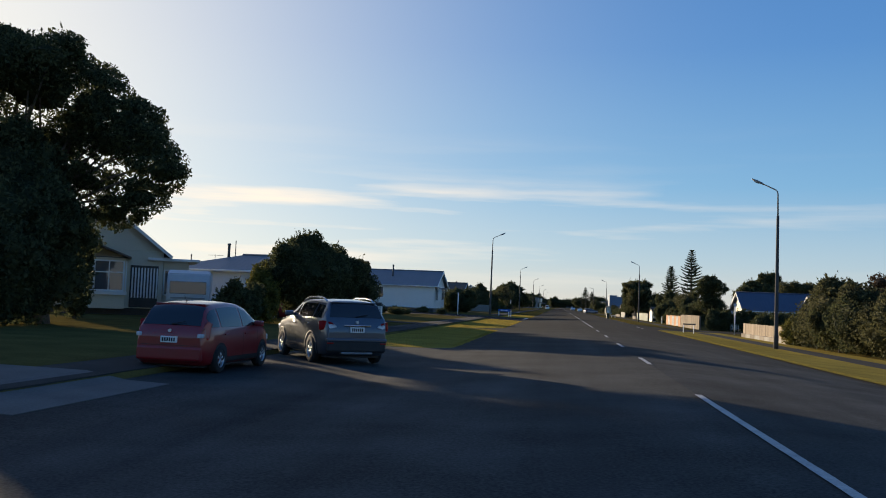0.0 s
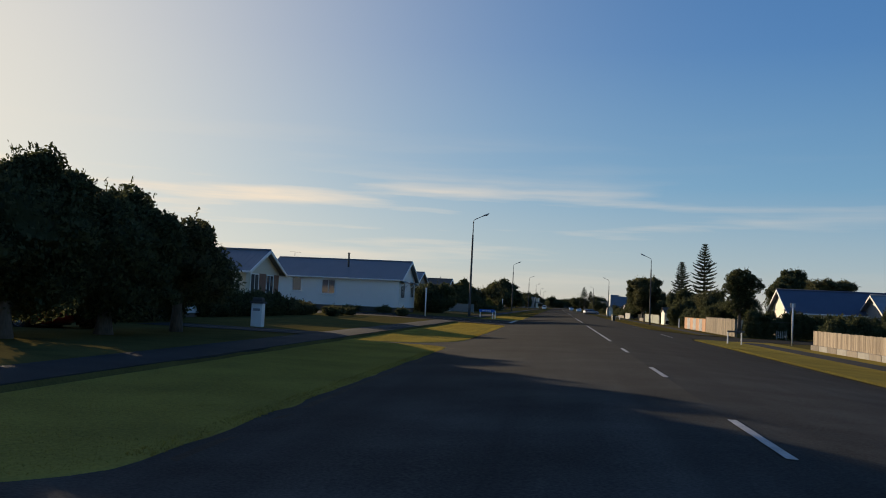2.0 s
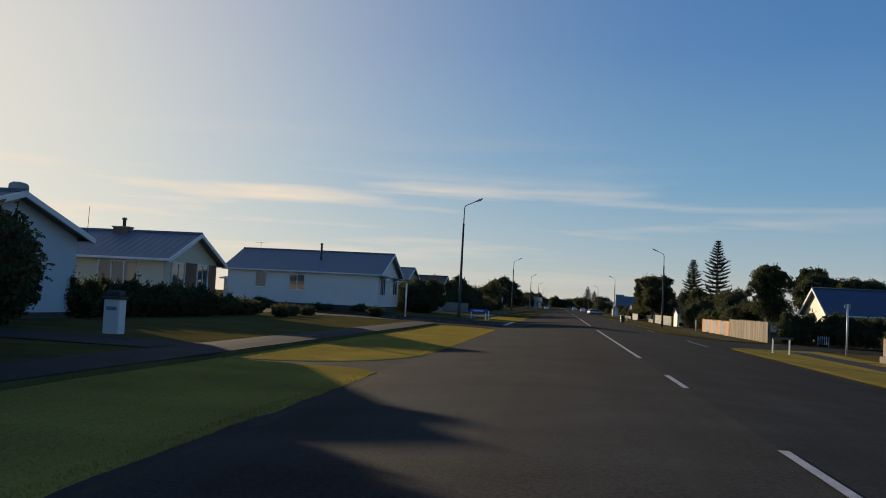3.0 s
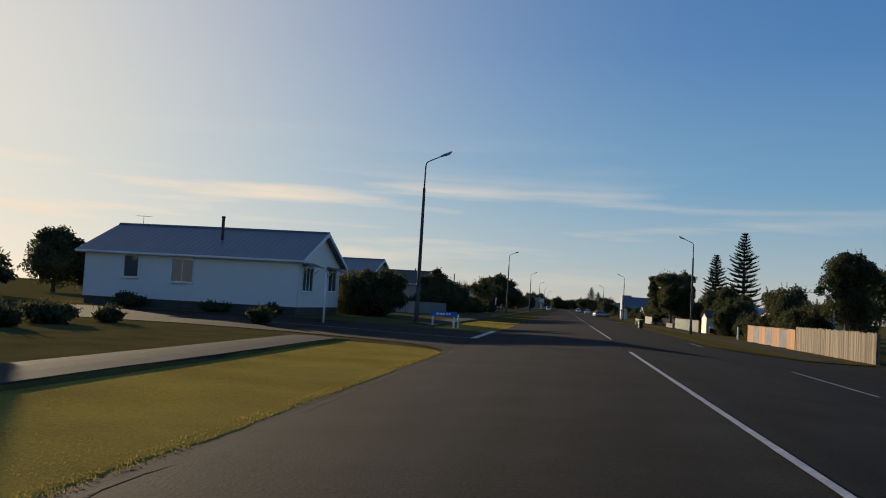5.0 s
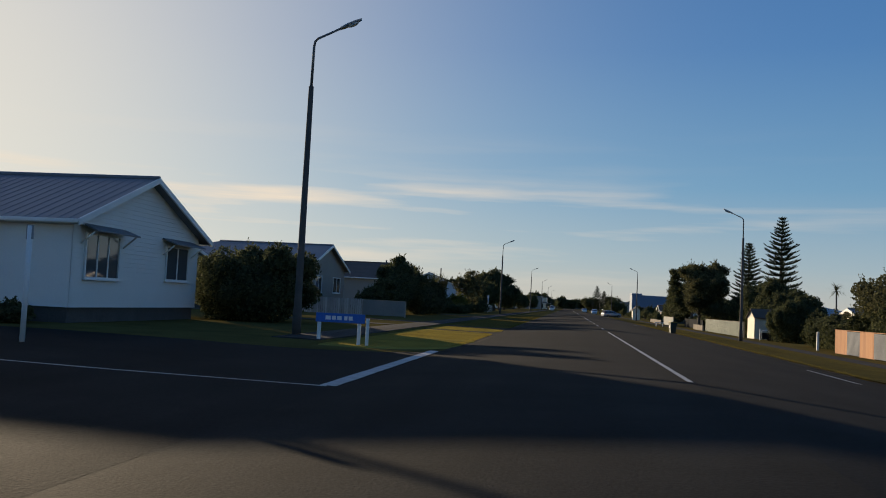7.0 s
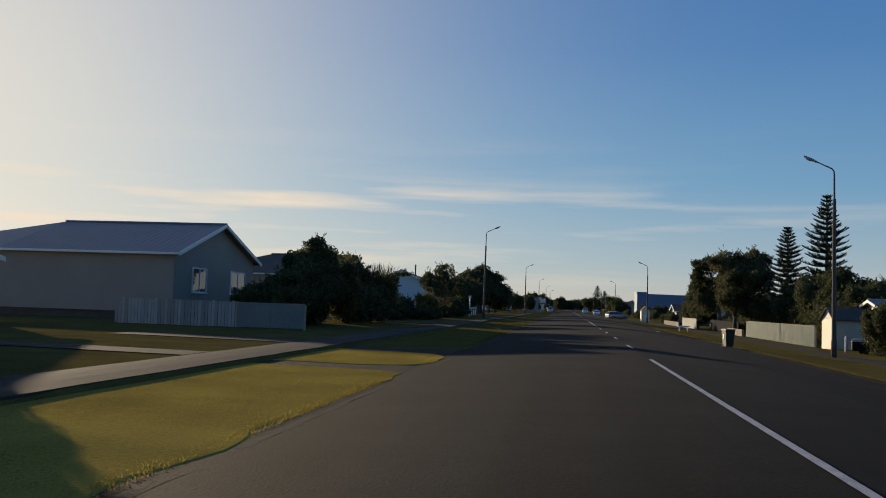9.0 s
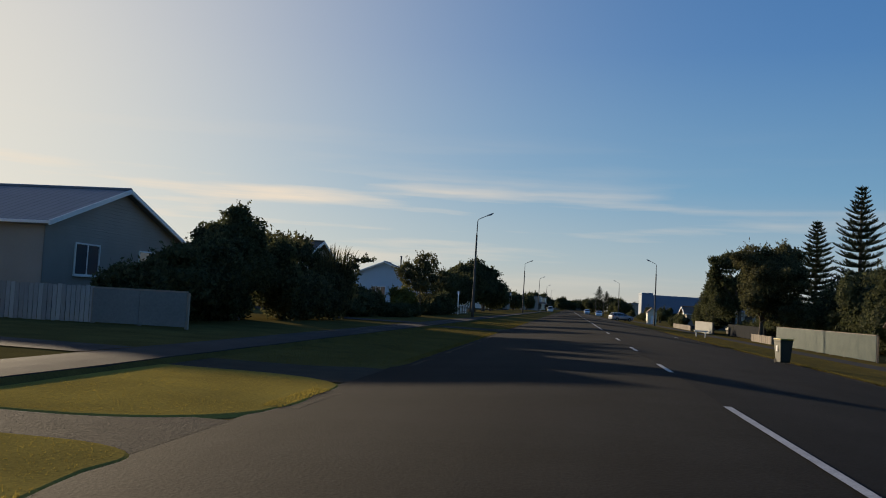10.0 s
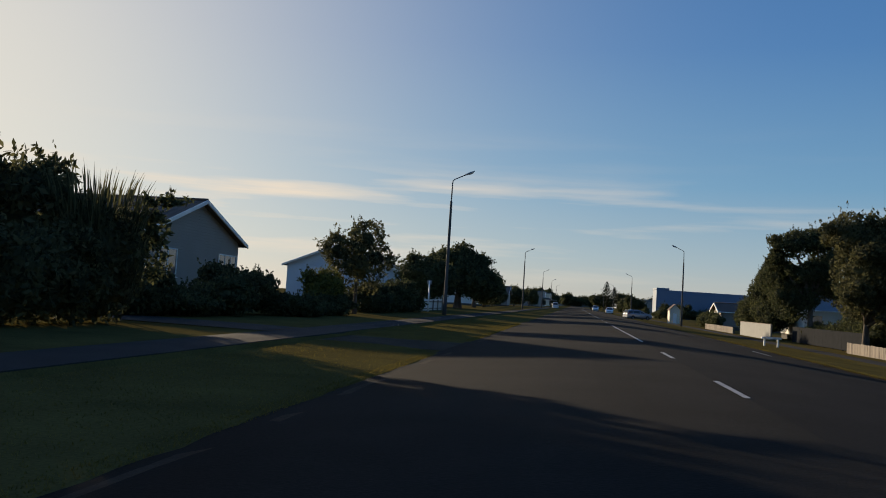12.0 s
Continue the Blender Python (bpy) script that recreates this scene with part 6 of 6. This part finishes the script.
def meter_shed(x, y, label, w=0.48, d=0.9, h=1.75, apex=2.5, rot=0, door=True):
    t = thing("garden_shed", pose(x, y, zg(x), 0, 0, rot), label, "shed")
    bm = bmesh.new()
    pts = [(-w, 0), (w, 0), (w, h), (0, apex), (-w, h)]
    a = [bm.verts.new((px, -d, z)) for px, z in pts]
    b = [bm.verts.new((px, d, z)) for px, z in pts]
    bm.faces.new(a)
    bm.faces.new(list(reversed(b)))
    for k in range(5):
        j = (k + 1) % 5
        bm.faces.new((a[k], b[k], b[j], a[j]))
    bmesh.ops.recalc_face_normals(bm, faces=bm.faces[:])
    body = part("body", bm, CREAM, t)
    bm = bmesh.new()
    boards(bm, (-w, -d), (w, -d), .05, h, (0, -1), pitch=.14)
    boards(bm, (-w, -d), (-w, d), .05, h, (-1, 0), pitch=.14)
    part("cladding", bm, CREAM, body)
    for s in (-1, 1):
        bm = bmesh.new()
        v = [bm.verts.new(q) for q in ((0, -d - .15, apex + .08), (0, d + .15, apex + .08), (s * (w + .18), d + .15, h - .08), (s * (w + .18), -d - .15, h - .08),
                                       (0, -d - .15, apex + .02), (0, d + .15, apex + .02), (s * (w + .18), d + .15, h - .14), (s * (w + .18), -d - .15, h - .14))]
        for q in ((0, 1, 2, 3), (7, 6, 5, 4), (3, 2, 6, 7), (0, 3, 7, 4), (2, 1, 5, 6)):
            bm.faces.new([v[k] for k in q])
        bmesh.ops.recalc_face_normals(bm, faces=bm.faces[:])
        part("roof", bm, ROOF_BROWN, t)
    if door:
        part("door", boxed(-.26, -d - .05, .05, .26, -d - .028, 1.6, .006), TRIM, t)
    return t


meter_shed(18.4, 177.3, "sunlit cream weatherboard shed with a pointed roof beside a fence", w=0.7, d=1.15, h=2.05, apex=2.72, rot=-75, door=False)
meter_shed(15.6, 301.4, "small white pointed-roof shed beside the footpath", w=0.8, d=1.5, h=2.2, apex=3.0)
t = thing("gate_post", pose(16.5, 150.6, zg(16)), "short white timber post at a fence end", "post")
part("post", boxed(-.07, -.07, -.1, .07, .07, 1.25, .01), TRIM, t)


t = thing("garden_post", pose(17.4, 173.4, zg(17.4)), "slim white post on the grass beside a shed", "post")
part("post", boxed(-.045, -.045, -.1, .045, .045, .98, .01), TRIM, t)
t = thing("garden_trailer", pose(17.6, 171.2, zg(17.6)), "low dark box trailer with a white top rail beside a shed", "trailer")
part("box", boxed(-.55, -.4, .16, .75, .4, .70, .03), DARK_FENCE, t)
part("rail", tube(bmesh.new(), [(-.62, -.42, .05), (-.60, -.42, .80), (-.5, -.42, .86), (.75, -.42, .86)], [.03, .03, .03, .03], 8), TRIM, t)
for s in (-1, 1):
    part("wheel", tube(bmesh.new(), [(.2, s * .42, .13), (.2, s * .50, .13)], [.16, .16], 14), RUBBER, t)


# ---- planting, near side ----
# The last two lobes lie out of view, added to shade the near road.
tree(-21.2, 33.5, [(0.2, 0, 9.4, 2.7, 3.0, 2.0), (2.6, 0.4, 8.7, 1.6, 2.1, 1.35), (4.0, 0.3, 7.9, 1.3, 1.8, 1.15), (4.9, 0.2, 6.9, 1.15, 1.6, 1.0), (5.75, -.1, 6.0, 1.05, 1.4, .95), (5.2, -.4, 4.9, 1.0, 1.3, .75), (3.8, .2, 4.3, 1.0, 1.2, .7), (-3.2, -1, 8.6, 2.9, 3.1, 2.2),
     (1.2, -1.0, 10.2, 1.6, 2.0, 1.0), (-.8, .3, 10.6, 1.6, 2.0, .9), (-2.8, .3, 10.5, 1.7, 2.0, 1.0), (2.4, 0.4, 5.6, 1.2, 1.5, .8), (0, 0.8, 6.4, 1.9, 2.0, 1.4), (3.0, .6, 7.0, 1.0, 1.3, .7), (1.7, .4, 7.6, 1.1, 1.4, .7), (-2.0, 0, 5.0, 2.4, 2.6, 2.0), (-5.4, -.6, 5.4, 2.8, 3.0, 2.8), (-4.6, -.4, 2.8, 2.4, 2.6, 2.4)],
     "large spreading dark evergreen tree with rounded lobes in a front garden", LEAF, 0.115, 11, 0.17, density=0.62, core=0.5, trunk_top=4.2, tufts=7, sprigs=0.4)
# mostly out of view, made this tall to shade the parked cars
hedge(-18.2, 24.0, -17.9, 29.6, 3.2, 1.1, "dark hedge along a front garden, raised to cast shade", LEAF, 12, 0.14)
tree(-18.4, 30.5, [(0, 0, 1.8, 1.6, 1.8, 1.6), (-1.0, -.5, 3.8, 2.0, 2.2, 2.0), (-2.6, .8, 5.4, 2.2, 2.4, 1.9), (.2, .4, 3.2, 1.2, 1.4, 1.3)], "dark dense evergreen tree beside a larger one", LEAF, 0.15, 13, 0.25, density=.8)
# added to keep the sun off the angled car's side
shrub(-20.7, 37.0, 0.7, 3.6, "narrow dark shrub added to shade a parked car", LEAF, 150)
shrub(-14.1, 39.0, 1.1, 1.75, "rounded dark garden shrub", LEAF, 14)
shrub(-13.9, 42.0, .8, 2.5, "yellow-green leafy garden shrub", LEAF_YELLOW, 15)
tree(-12.9, 44.2, [(0, 0, 2.7, 1.75, 1.8, 1.5), (0.3, 1.5, 2.6, 1.6, 1.6, 1.5), (-0.2, -1.2, 2.1, 1.2, 1.3, 1.2), (0.1, 0.9, 1.2, 1.3, 1.3, .85), (0.2, 0.6, 3.65, 1.0, 1.0, 0.8)], "dense dark bushy tree in a row along the front boundary", LEAF, 0.12, 16, 0.2, group="row of bushy trees", tufts=8)
tree(-12.4, 48.2, [(0, 0, 2.5, 1.75, 1.8, 1.45), (0.2, 1.3, 2.5, 1.4, 1.4, 1.2), (0, -1.4, 2.4, 1.5, 1.4, 1.3), (0.1, .2, 1.2, 1.4, 1.4, .85)], "dense dark bushy tree in a row along the front boundary", LEAF, 0.12, 17, 0.2, group="row of bushy trees", tufts=8)
tree(-11.9, 52.0, [(0, 0, 2.2, 1.5, 1.6, 1.25), (0.2, 1.7, 1.8, 1.2, 1.3, 1.0)], "dense dark bushy tree in a row along the front boundary", LEAF_OLIVE, 0.12, 18, 0.16, group="row of bushy trees", tufts=8)
# hidden by the tree row, added to throw shade on the first verge
hedge(-16.8, 55.0, -15.8, 61.0, 3.2, 1.1, "tall hedge hidden behind bushy trees, added to shade the verge", LEAF, 149, .15)
shrub(-14.2, 50.8, .55, .9, "small pinkish flowering garden shrub", LEAF_BROWN, 19, .07)
for k, (x, y, r, h) in enumerate(((-14.8, 84.5, .45, .5), (-15.6, 88.0, .85, .65), (-15.2, 91.0, .5, .45), (-16.8, 113.4, .8, .55), (-20.2, 113.3, .9, .5), (-25.4, 113.2, 1.0, .7), (-12.6, 99.2, .5, .6))):
    shrub(x, y, r, h, "low rounded garden shrub before a white house", LEAF_OLIVE if k % 2 else LEAF, 30 + k, .10)
hedge(-17.8, 67.5, -16.9, 79.5, 1.25, .65, "low dark clipped hedge before a white house", LEAF, 171, .11, uneven=.12)
hedge(-17.2, 81.0, -16.9, 86.4, .8, .6, "low olive hedge before a white house", LEAF_OLIVE, 172, .11, uneven=.2)
shrub(-18.0, 64.5, 1.0, 3.0, "tall dark shrub beside a low house", LEAF, 173)
hedge(-13.6, 125.6, -13.2, 129.6, 2.9, 1.7, "dense dark hedge beside a white house", LEAF, 40, .14)
shrub(-15.0, 126.5, 1.6, 3.1, "dark shrub against a house wall", LEAF, 41)
hedge(-14.5, 154.5, -14.4, 165.5, 1.6, 1.0, "dark shrubs behind a low front fence", LEAF, 42, .13)
tree(-13.8, 157.0, [(0, 0, 1.5, 1.6, 1.8, 1.1), (0.2, 2.0, 1.7, 1.5, 1.6, 1.15), (0, 4.4, 2.1, 1.4, 1.5, 1.2)], "dense dark evergreen tree on a front boundary", LEAF, .14, 43, .18)
tree(-14.0, 163.6, [(0, 0, 2.5, 1.6, 1.9, 1.5), (0, .2, 3.75, 1.15, 1.3, .95), (.3, 3.0, 2.2, 1.5, 1.7, 1.4)], "dense dark evergreen tree on a front boundary", LEAF, .14, 44, .18)
hedge(-13.4, 167.5, -12.9, 173.5, 2.9, 1.3, "tall grassy dark shrubs by the footpath", LEAF_OLIVE, 45, .16)
tree(-15.2, 173.6, [(0, 0, 3.2, 1.6, 1.7, .85), (-.3, 1.6, 3.5, 1.1, 1.1, .6), (.4, 2.4, 3.9, .5, .5, .35), (.2, -1.6, 3.4, 1.0, 1.1, .7), (.6, .4, 2.4, 1.5, 1.8, 1.2)], "leafy garden tree with large loose leaves", LEAF_OLIVE, .21, 46, .14, density=.8, core=.5, tufts=6)
spiky_shrub(-12.8, 174.8, 4.3, 1.25, "tall spiky clump of upright shoots by the footpath", 146)
tree(-12.9, 176.6, [(0, 0, 2.0, 1.2, 1.4, 1.3), (.9, -.6, 3.0, .45, .4, .18), (1.6, -1.2, 3.35, .45, .35, .14)], "dark shrub with one outreaching leafy branch", LEAF, .17, 147, .05, density=.8, core=.4, tufts=1)
hedge(-14.8, 180.0, -13.6, 187.0, 1.1, 1.1, "low dark shrubs before a brown-roofed house", LEAF, 148, .15)
tree(-14.2, 188.0, [(0, 0, 1.0, 1.4, 1.6, .9), (.3, 2.0, .9, 1.2, 1.3, .8)], "dark olive garden tree beside a low hedge", LEAF_OLIVE, .14, 47, .14)
hedge(-12.6, 190.0, -12.4, 199.0, 0.95, 1.1, "dark hedge before a brown-roofed house", LEAF, 48, .13)
tree(-12.3, 202.5, [(0, 0, 2.7, 1.7, 1.8, 1.6), (.3, .5, 4.2, 1.1, 1.1, 1.2), (-.9, -.4, 3.4, 1.1, 1.2, 1.0), (1.0, .3, 3.2, 1.0, 1.1, 1.0)], "open leafy young tree with yellow-green leaves", LEAF_OLIVE, .16, 49, .1, density=.45, core=.45)
shrub(-13.0, 198.0, 1.0, 2.2, "small yellow-leafed garden shrub", LEAF_YELLOW, 50)
hedge(-13.0, 207.0, -12.6, 222.0, 1.7, 1.2, "dark clipped hedge along a front boundary", LEAF, 51, .14)
tree(-14.0, 262.0, [(0, 0, 4.2, 3.8, 4.0, 2.7), (2.2, -1.5, 3.2, 2.9, 3.0, 2.1), (-2.4, 1.0, 3.8, 3.1, 3.2, 2.3), (0.8, 1.5, 5.9, 2.2, 2.2, 1.2), (3.6, 1.0, 2.6, 2.0, 2.2, 1.8)], "large round dark evergreen tree by the footpath", LEAF, .26, 52, .4)
tree(-14.5, 285.0, [(0, 0, 3.6, 2.8, 3.0, 2.3), (1.6, 2.5, 3.0, 2.0, 2.2, 1.8)], "rounded dark evergreen tree by the footpath", LEAF, .25, 53, .25)
tree(-13.5, 232.0, [(0, 0, 3.0, 2.4, 2.6, 1.9), (.6, 3.5, 2.6, 2.0, 2.2, 1.7)], "dark bushy tree beside the footpath", LEAF, .2, 54, .2)
for k in range(9):
    y = 300 + k * 30
    x = -14.5 - (k * 37 % 5)
    tree(x, y, [(0, 0, 2.6 + k % 3 * .5, 2.6, 3.6, 2.2), (1, 4.5, 2.2, 2.0, 3.0, 1.8)], "dark street-side tree far along the road", LEAF, .3, 60 + k, .2, group="distant roadside trees")

for k, (x, y, h) in enumerate(((-36, 106, 2.6), (-41, 112, 3.2), (-46, 122, 4.2), (-44, 96, 3.0), (-52, 150, 5.5), (-48, 75, 4.0))):
    tree(x, y, [(0, 0, h * .6, 3.2, 3.4, h * .5), (2.5, 2.5, h * .5, 2.4, 2.8, h * .42)], "dark bushy tree behind the houses", LEAF, .22, 120 + k, .2, group="trees behind the houses")

# ---- planting, far side ----
hedge(22.0, 390.0, 46.0, 393.0, 3.0, 1.6, "dark shrubs before a large blue building", LEAF, 174, .3, uneven=.35)
hedge(19.2, 48.0, 18.2, 67.0, 3.6, 2.4, "tall untidy olive and brown shrubs by the verge", LEAF_OLIVE, 70, .16)
tree(17.6, 59.5, [(0, 0, 1.8, 2.0, 2.2, 1.6), (.8, 2.8, 2.2, 1.9, 2.0, 1.8), (.2, -3.0, 1.9, 2.0, 2.4, 1.8)], "dense rounded olive shrub by the verge", LEAF, .15, 71, .12, category="shrub", name="shrub")
tree(20.5, 58.0, [(0, 0, 3.4, 1.9, 2.2, 1.5), (0.5, 4.0, 2.8, 1.8, 2.0, 1.4)], "brown-tinged bushy tree by the verge", LEAF_BROWN, .15, 72, .15, density=.7, core=.6)
shrub(17.4, 69.0, 1.1, 1.9, "yellow-green conifer-like shrub beside a fence", LEAF_YELLOW, 73)
hedge(18.6, 90.5, 24.0, 92.5, 1.8, 1.1, "low dark shrubs beside a side street", LEAF, 74, .14)
hedge(18.0, 113.2, 31.0, 113.0, 2.35, 1.0, "dark clipped hedge along a side street", LEAF, 75, .14, uneven=.12)
t = thing("trellis", pose(20.7, 111.6, zg(20.7)), "small white lattice trellis before a clipped hedge", "trellis")
for k in range(6):
    part("lath", boxed(-.42 + k * .16, -.012, .15, -.395 + k * .16, .012, .80), TRIM, t)
for k in range(4):
    part("lath", boxed(-.43, -.03, .2 + k * .17, .43, -.012, .225 + k * .17), PALE_PALING, t)
for px in (-.44, .40):
    part("post", boxed(px, 0, -.05, px + .04, .04, .84), PALE_PALING, t)
tree(20.9, 132.5, [(0, 0, 6.1, 1.6, 1.8, 1.15), (1.2, .6, 5.6, 1.5, 1.7, 1.1), (-1.1, -.3, 5.2, .95, 1.2, .75), (.5, .6, 4.2, 1.3, 1.6, 1.0), (1.3, .8, 2.6, 1.5, 1.8, 1.5), (-.2, .2, 3.3, 1.4, 1.5, 1.2), (-1.9, .2, 4.4, .4, .5, .3)], "tall dark evergreen tree with a broad drooping crown behind a fence", LEAF, .12, 76, .22, density=.9, core=.6, trunk_top=2.6)
tree(30.0, 150.0, [(0, 0, 4.4, 2.6, 2.8, 2.4), (1.0, 1, 6.0, 1.6, 1.7, 1.4)], "dark evergreen tree behind a blue-roofed house", LEAF, .2, 77, .22)
tree(46.0, 190.0, [(0, 0, 7.4, 3.2, 3.2, 1.6), (3.4, 0, 7.6, 2.0, 2.0, 1.4)], "open-crowned tree behind houses", LEAF_OLIVE, .2, 78, .2, density=.6)
hedge(20.0, 138.0, 20.6, 152.0, 3.9, 1.9, "mixed dark shrubs behind a striped fence", LEAF, 79, .16)
tree(19.8, 147.0, [(0, 0, 3.6, 1.8, 2.2, 1.5), (0.3, 3.0, 3.2, 1.6, 2.0, 1.4)], "leafy shrub with arching stems", LEAF_OLIVE, .17, 80, .12, density=.7, core=.6)
hedge(20.6, 168.0, 21.2, 175.0, 3.6, 1.7, "dark shrubs behind the verge", LEAF, 81, .16)
shrub(18.8, 168.5, 1.6, 3.2, "dark rounded evergreen shrub", LEAF, 82)
hedge(23.5, 188.0, 23.0, 206.0, 4.8, 2.6, "tall dark hedge under the pines", LEAF, 83, .2)
tree(16.9, 209.0, [(0, 0, 5.0, 2.1, 2.4, 1.9), (-0.8, 1.0, 7.2, 1.5, 1.8, 1.4), (1.4, -1.0, 5.4, 2.2, 2.4, 2.0), (.3, 1.0, 3.2, 1.8, 2.4, 1.1), (-.9, -1.4, 3.4, 1.0, 1.4, .9), (1.8, -1.5, 2.4, 1.5, 1.7, 1.2), (1.8, 1.5, 7.2, 1.8, 2.0, 1.4)], "tall leafy tree with drooping pale foliage on several stems", LEAF_OLIVE, .19, 84, .22, density=.8, core=.66, trunk_top=2.0)
tree(18.6, 229.0, [(-1.5, 0, 7.9, 1.5, 1.8, 1.15), (.2, .5, 8.3, 1.5, 1.8, 1.1), (-2.5, .6, 6.7, .9, 1.2, .8), (-1.0, 1.0, 3.4, 1.7, 2.0, 1.7), (-2.2, 2.0, 5.2, 1.1, 1.5, 1.2), (1.4, 0.4, 6.6, 1.6, 1.8, 1.4), (-.4, 0, 5.6, 1.3, 1.6, .9), (1.6, .5, 4.6, 1.3, 1.6, 1.1)], "tall dark round-crowned evergreen tree", LEAF, .17, 85, .22, density=.8, core=.62, trunk_top=3.6)
tree(18.0, 243.0, [(0, 0, 4.0, 1.8, 2.0, 2.0), (0.3, -4.5, 5.0, 1.8, 2.2, 2.0), (-.3, -2.0, 5.2, 1.2, 1.4, 1.2), (-.4, 4.0, 2.6, 1.5, 2.0, 1.5), (0, -2, 2.2, 1.8, 3.4, 1.7), (-.6, 7.0, 1.8, 1.2, 1.6, 1.2)], "dark feathery evergreen shrub over a fence", LEAF, .17, 89, .12, category="shrub", name="shrub")
hedge(19.6, 223.0, 19.4, 230.5, 1.5, 0.9, "dark shrubs behind a dark fence", LEAF, 151, .17)
hedge(23.0, 249.0, 31.0, 252.0, 6.0, 2.2, "tall dark shrubs behind a white house", LEAF, 86, .18)
hedge(21.0, 214.0, 21.5, 222.0, 4.0, 2.2, "dark shrubs behind a dark fence", LEAF, 87, .18)
tree(48.5, 222.0, [(0, 0, 7.5, 4.4, 4.4, 3.6), (3, 1, 6.2, 4, 4, 3), (0, 0, 10.2, 2.4, 2.4, 1.6)], "tall dark evergreen tree behind houses", LEAF, .26, 88, .35)
norfolk_pine(32.4, 234.1, 17.8, 3.9, "tall tiered dark green Norfolk pine", 3)
norfolk_pine(27.3, 232.6, 13.4, 2.9, "smaller tiered dark green Norfolk pine", 4)
norfolk_pine(21.6, 790.0, 19.5, 5.6, "tiered Norfolk pine far along the road", 5)
norfolk_pine(27.0, 795.0, 16.0, 5.0, "tiered Norfolk pine far along the road", 6)
palm(47.7, 260.0, 7.4, "cabbage tree with a spiky head behind houses")
for k in range(9):
    y = 272 + k * 32
    x = 17.5 + (k * 29 % 5)
    lo = 0.45 if y < 410 else 1.0
    tree(x, y, [(0, 0, (2.4 + k % 3 * .5) * lo, 2.4 * lo, 3.4, 2.0 * lo), (-.6, 4.5, 1.9 * lo, 1.9 * lo, 2.8, 1.6 * lo)], "dark roadside shrubs and trees along the road", LEAF, .3 * lo + .04, 90 + k, .2, group="distant roadside trees")
for k in range(10):
    tree(-60 + k * 13 + (k % 3) * 4, 800 + (k * 53 % 90), [(0, 0, 4.5 + k % 4, 7, 7, 4.2), (6, 3, 4, 6, 6, 3.4)], "dark far-off tree at the end of the street", LEAF, .6, 110 + k, .3, group="distant trees")


# ---- grass blades on the verges ----
def on_verge(k, x, y):
    """Whether a place lies on a verge of the near side, clear of its rounded corners."""
    (a, b), (near, far) = VERGES[k], CORNERS[k] if k < 4 else ((2.2, 2.2), (2.2, 2.2))
    for (rx, ry), end, way in ((near, a, 1), (far, b, -1)):
        u, v = (x - (-3.5 - rx)) / rx, (end + way * ry - y) * way / ry
        if u > 0 and v > 0 and u * u + v * v > 0.97:
            return False
    return a + .05 < y < b - .05


def grass(regions, seed, mat=BLADE):
    rng = np.random.default_rng(seed)
    V, F = [], []
    for x0, x1, y0, y1, n, h, k in regions:
        xs, ys = rng.uniform(x0, x1, n), rng.uniform(y0, y1, n)
        for x, y in zip(xs, ys):
            if k is not None and not on_verge(k, x, y):
                continue
            a, hh = rng.uniform(0, 6.28), h * rng.uniform(.5, 1.3)
            dx, dy = math.cos(a) * .007, math.sin(a) * .007
            lx, ly = rng.normal(0, .45 * hh), rng.normal(0, .45 * hh)
            b = len(V)
            z = zg(x) + .016
            V += [(x - dx, y - dy, z), (x + dx, y + dy, z), (x + lx, y + ly, z + hh)]
            F.append((b, b + 1, b + 2))
    ob = raw("grass", V, F, mat)
    return tagged(ob, "short yellow-green grass blades on the verge", "grass", kind="stuff")


def verge_blades(ks, per_metre, h):
    return [(-7.1, -3.6, *VERGES[k], int((VERGES[k][1] - VERGES[k][0]) * per_metre), h, k) for k in ks] + \
        [(-3.72, -3.42, VERGES[k][0] + 2, VERGES[k][1] - 2, int((VERGES[k][1] - VERGES[k][0]) * 160), .026, k) for k in ks]


grass(verge_blades((0, 1, 2, 3), 2200, .013), 1)
grass([(9.4, 13.5, 30, 86, 20000, .028, None), (9.25, 9.6, 20, 86, 5000, .06, None)], 2)
grass(verge_blades((4, 5), 620, .026) + [(9.4, 13.7, 118, 215, 30000, .035, None), (9.25, 9.6, 117, 215, 7000, .07, None)], 3, BLADE_DRY)
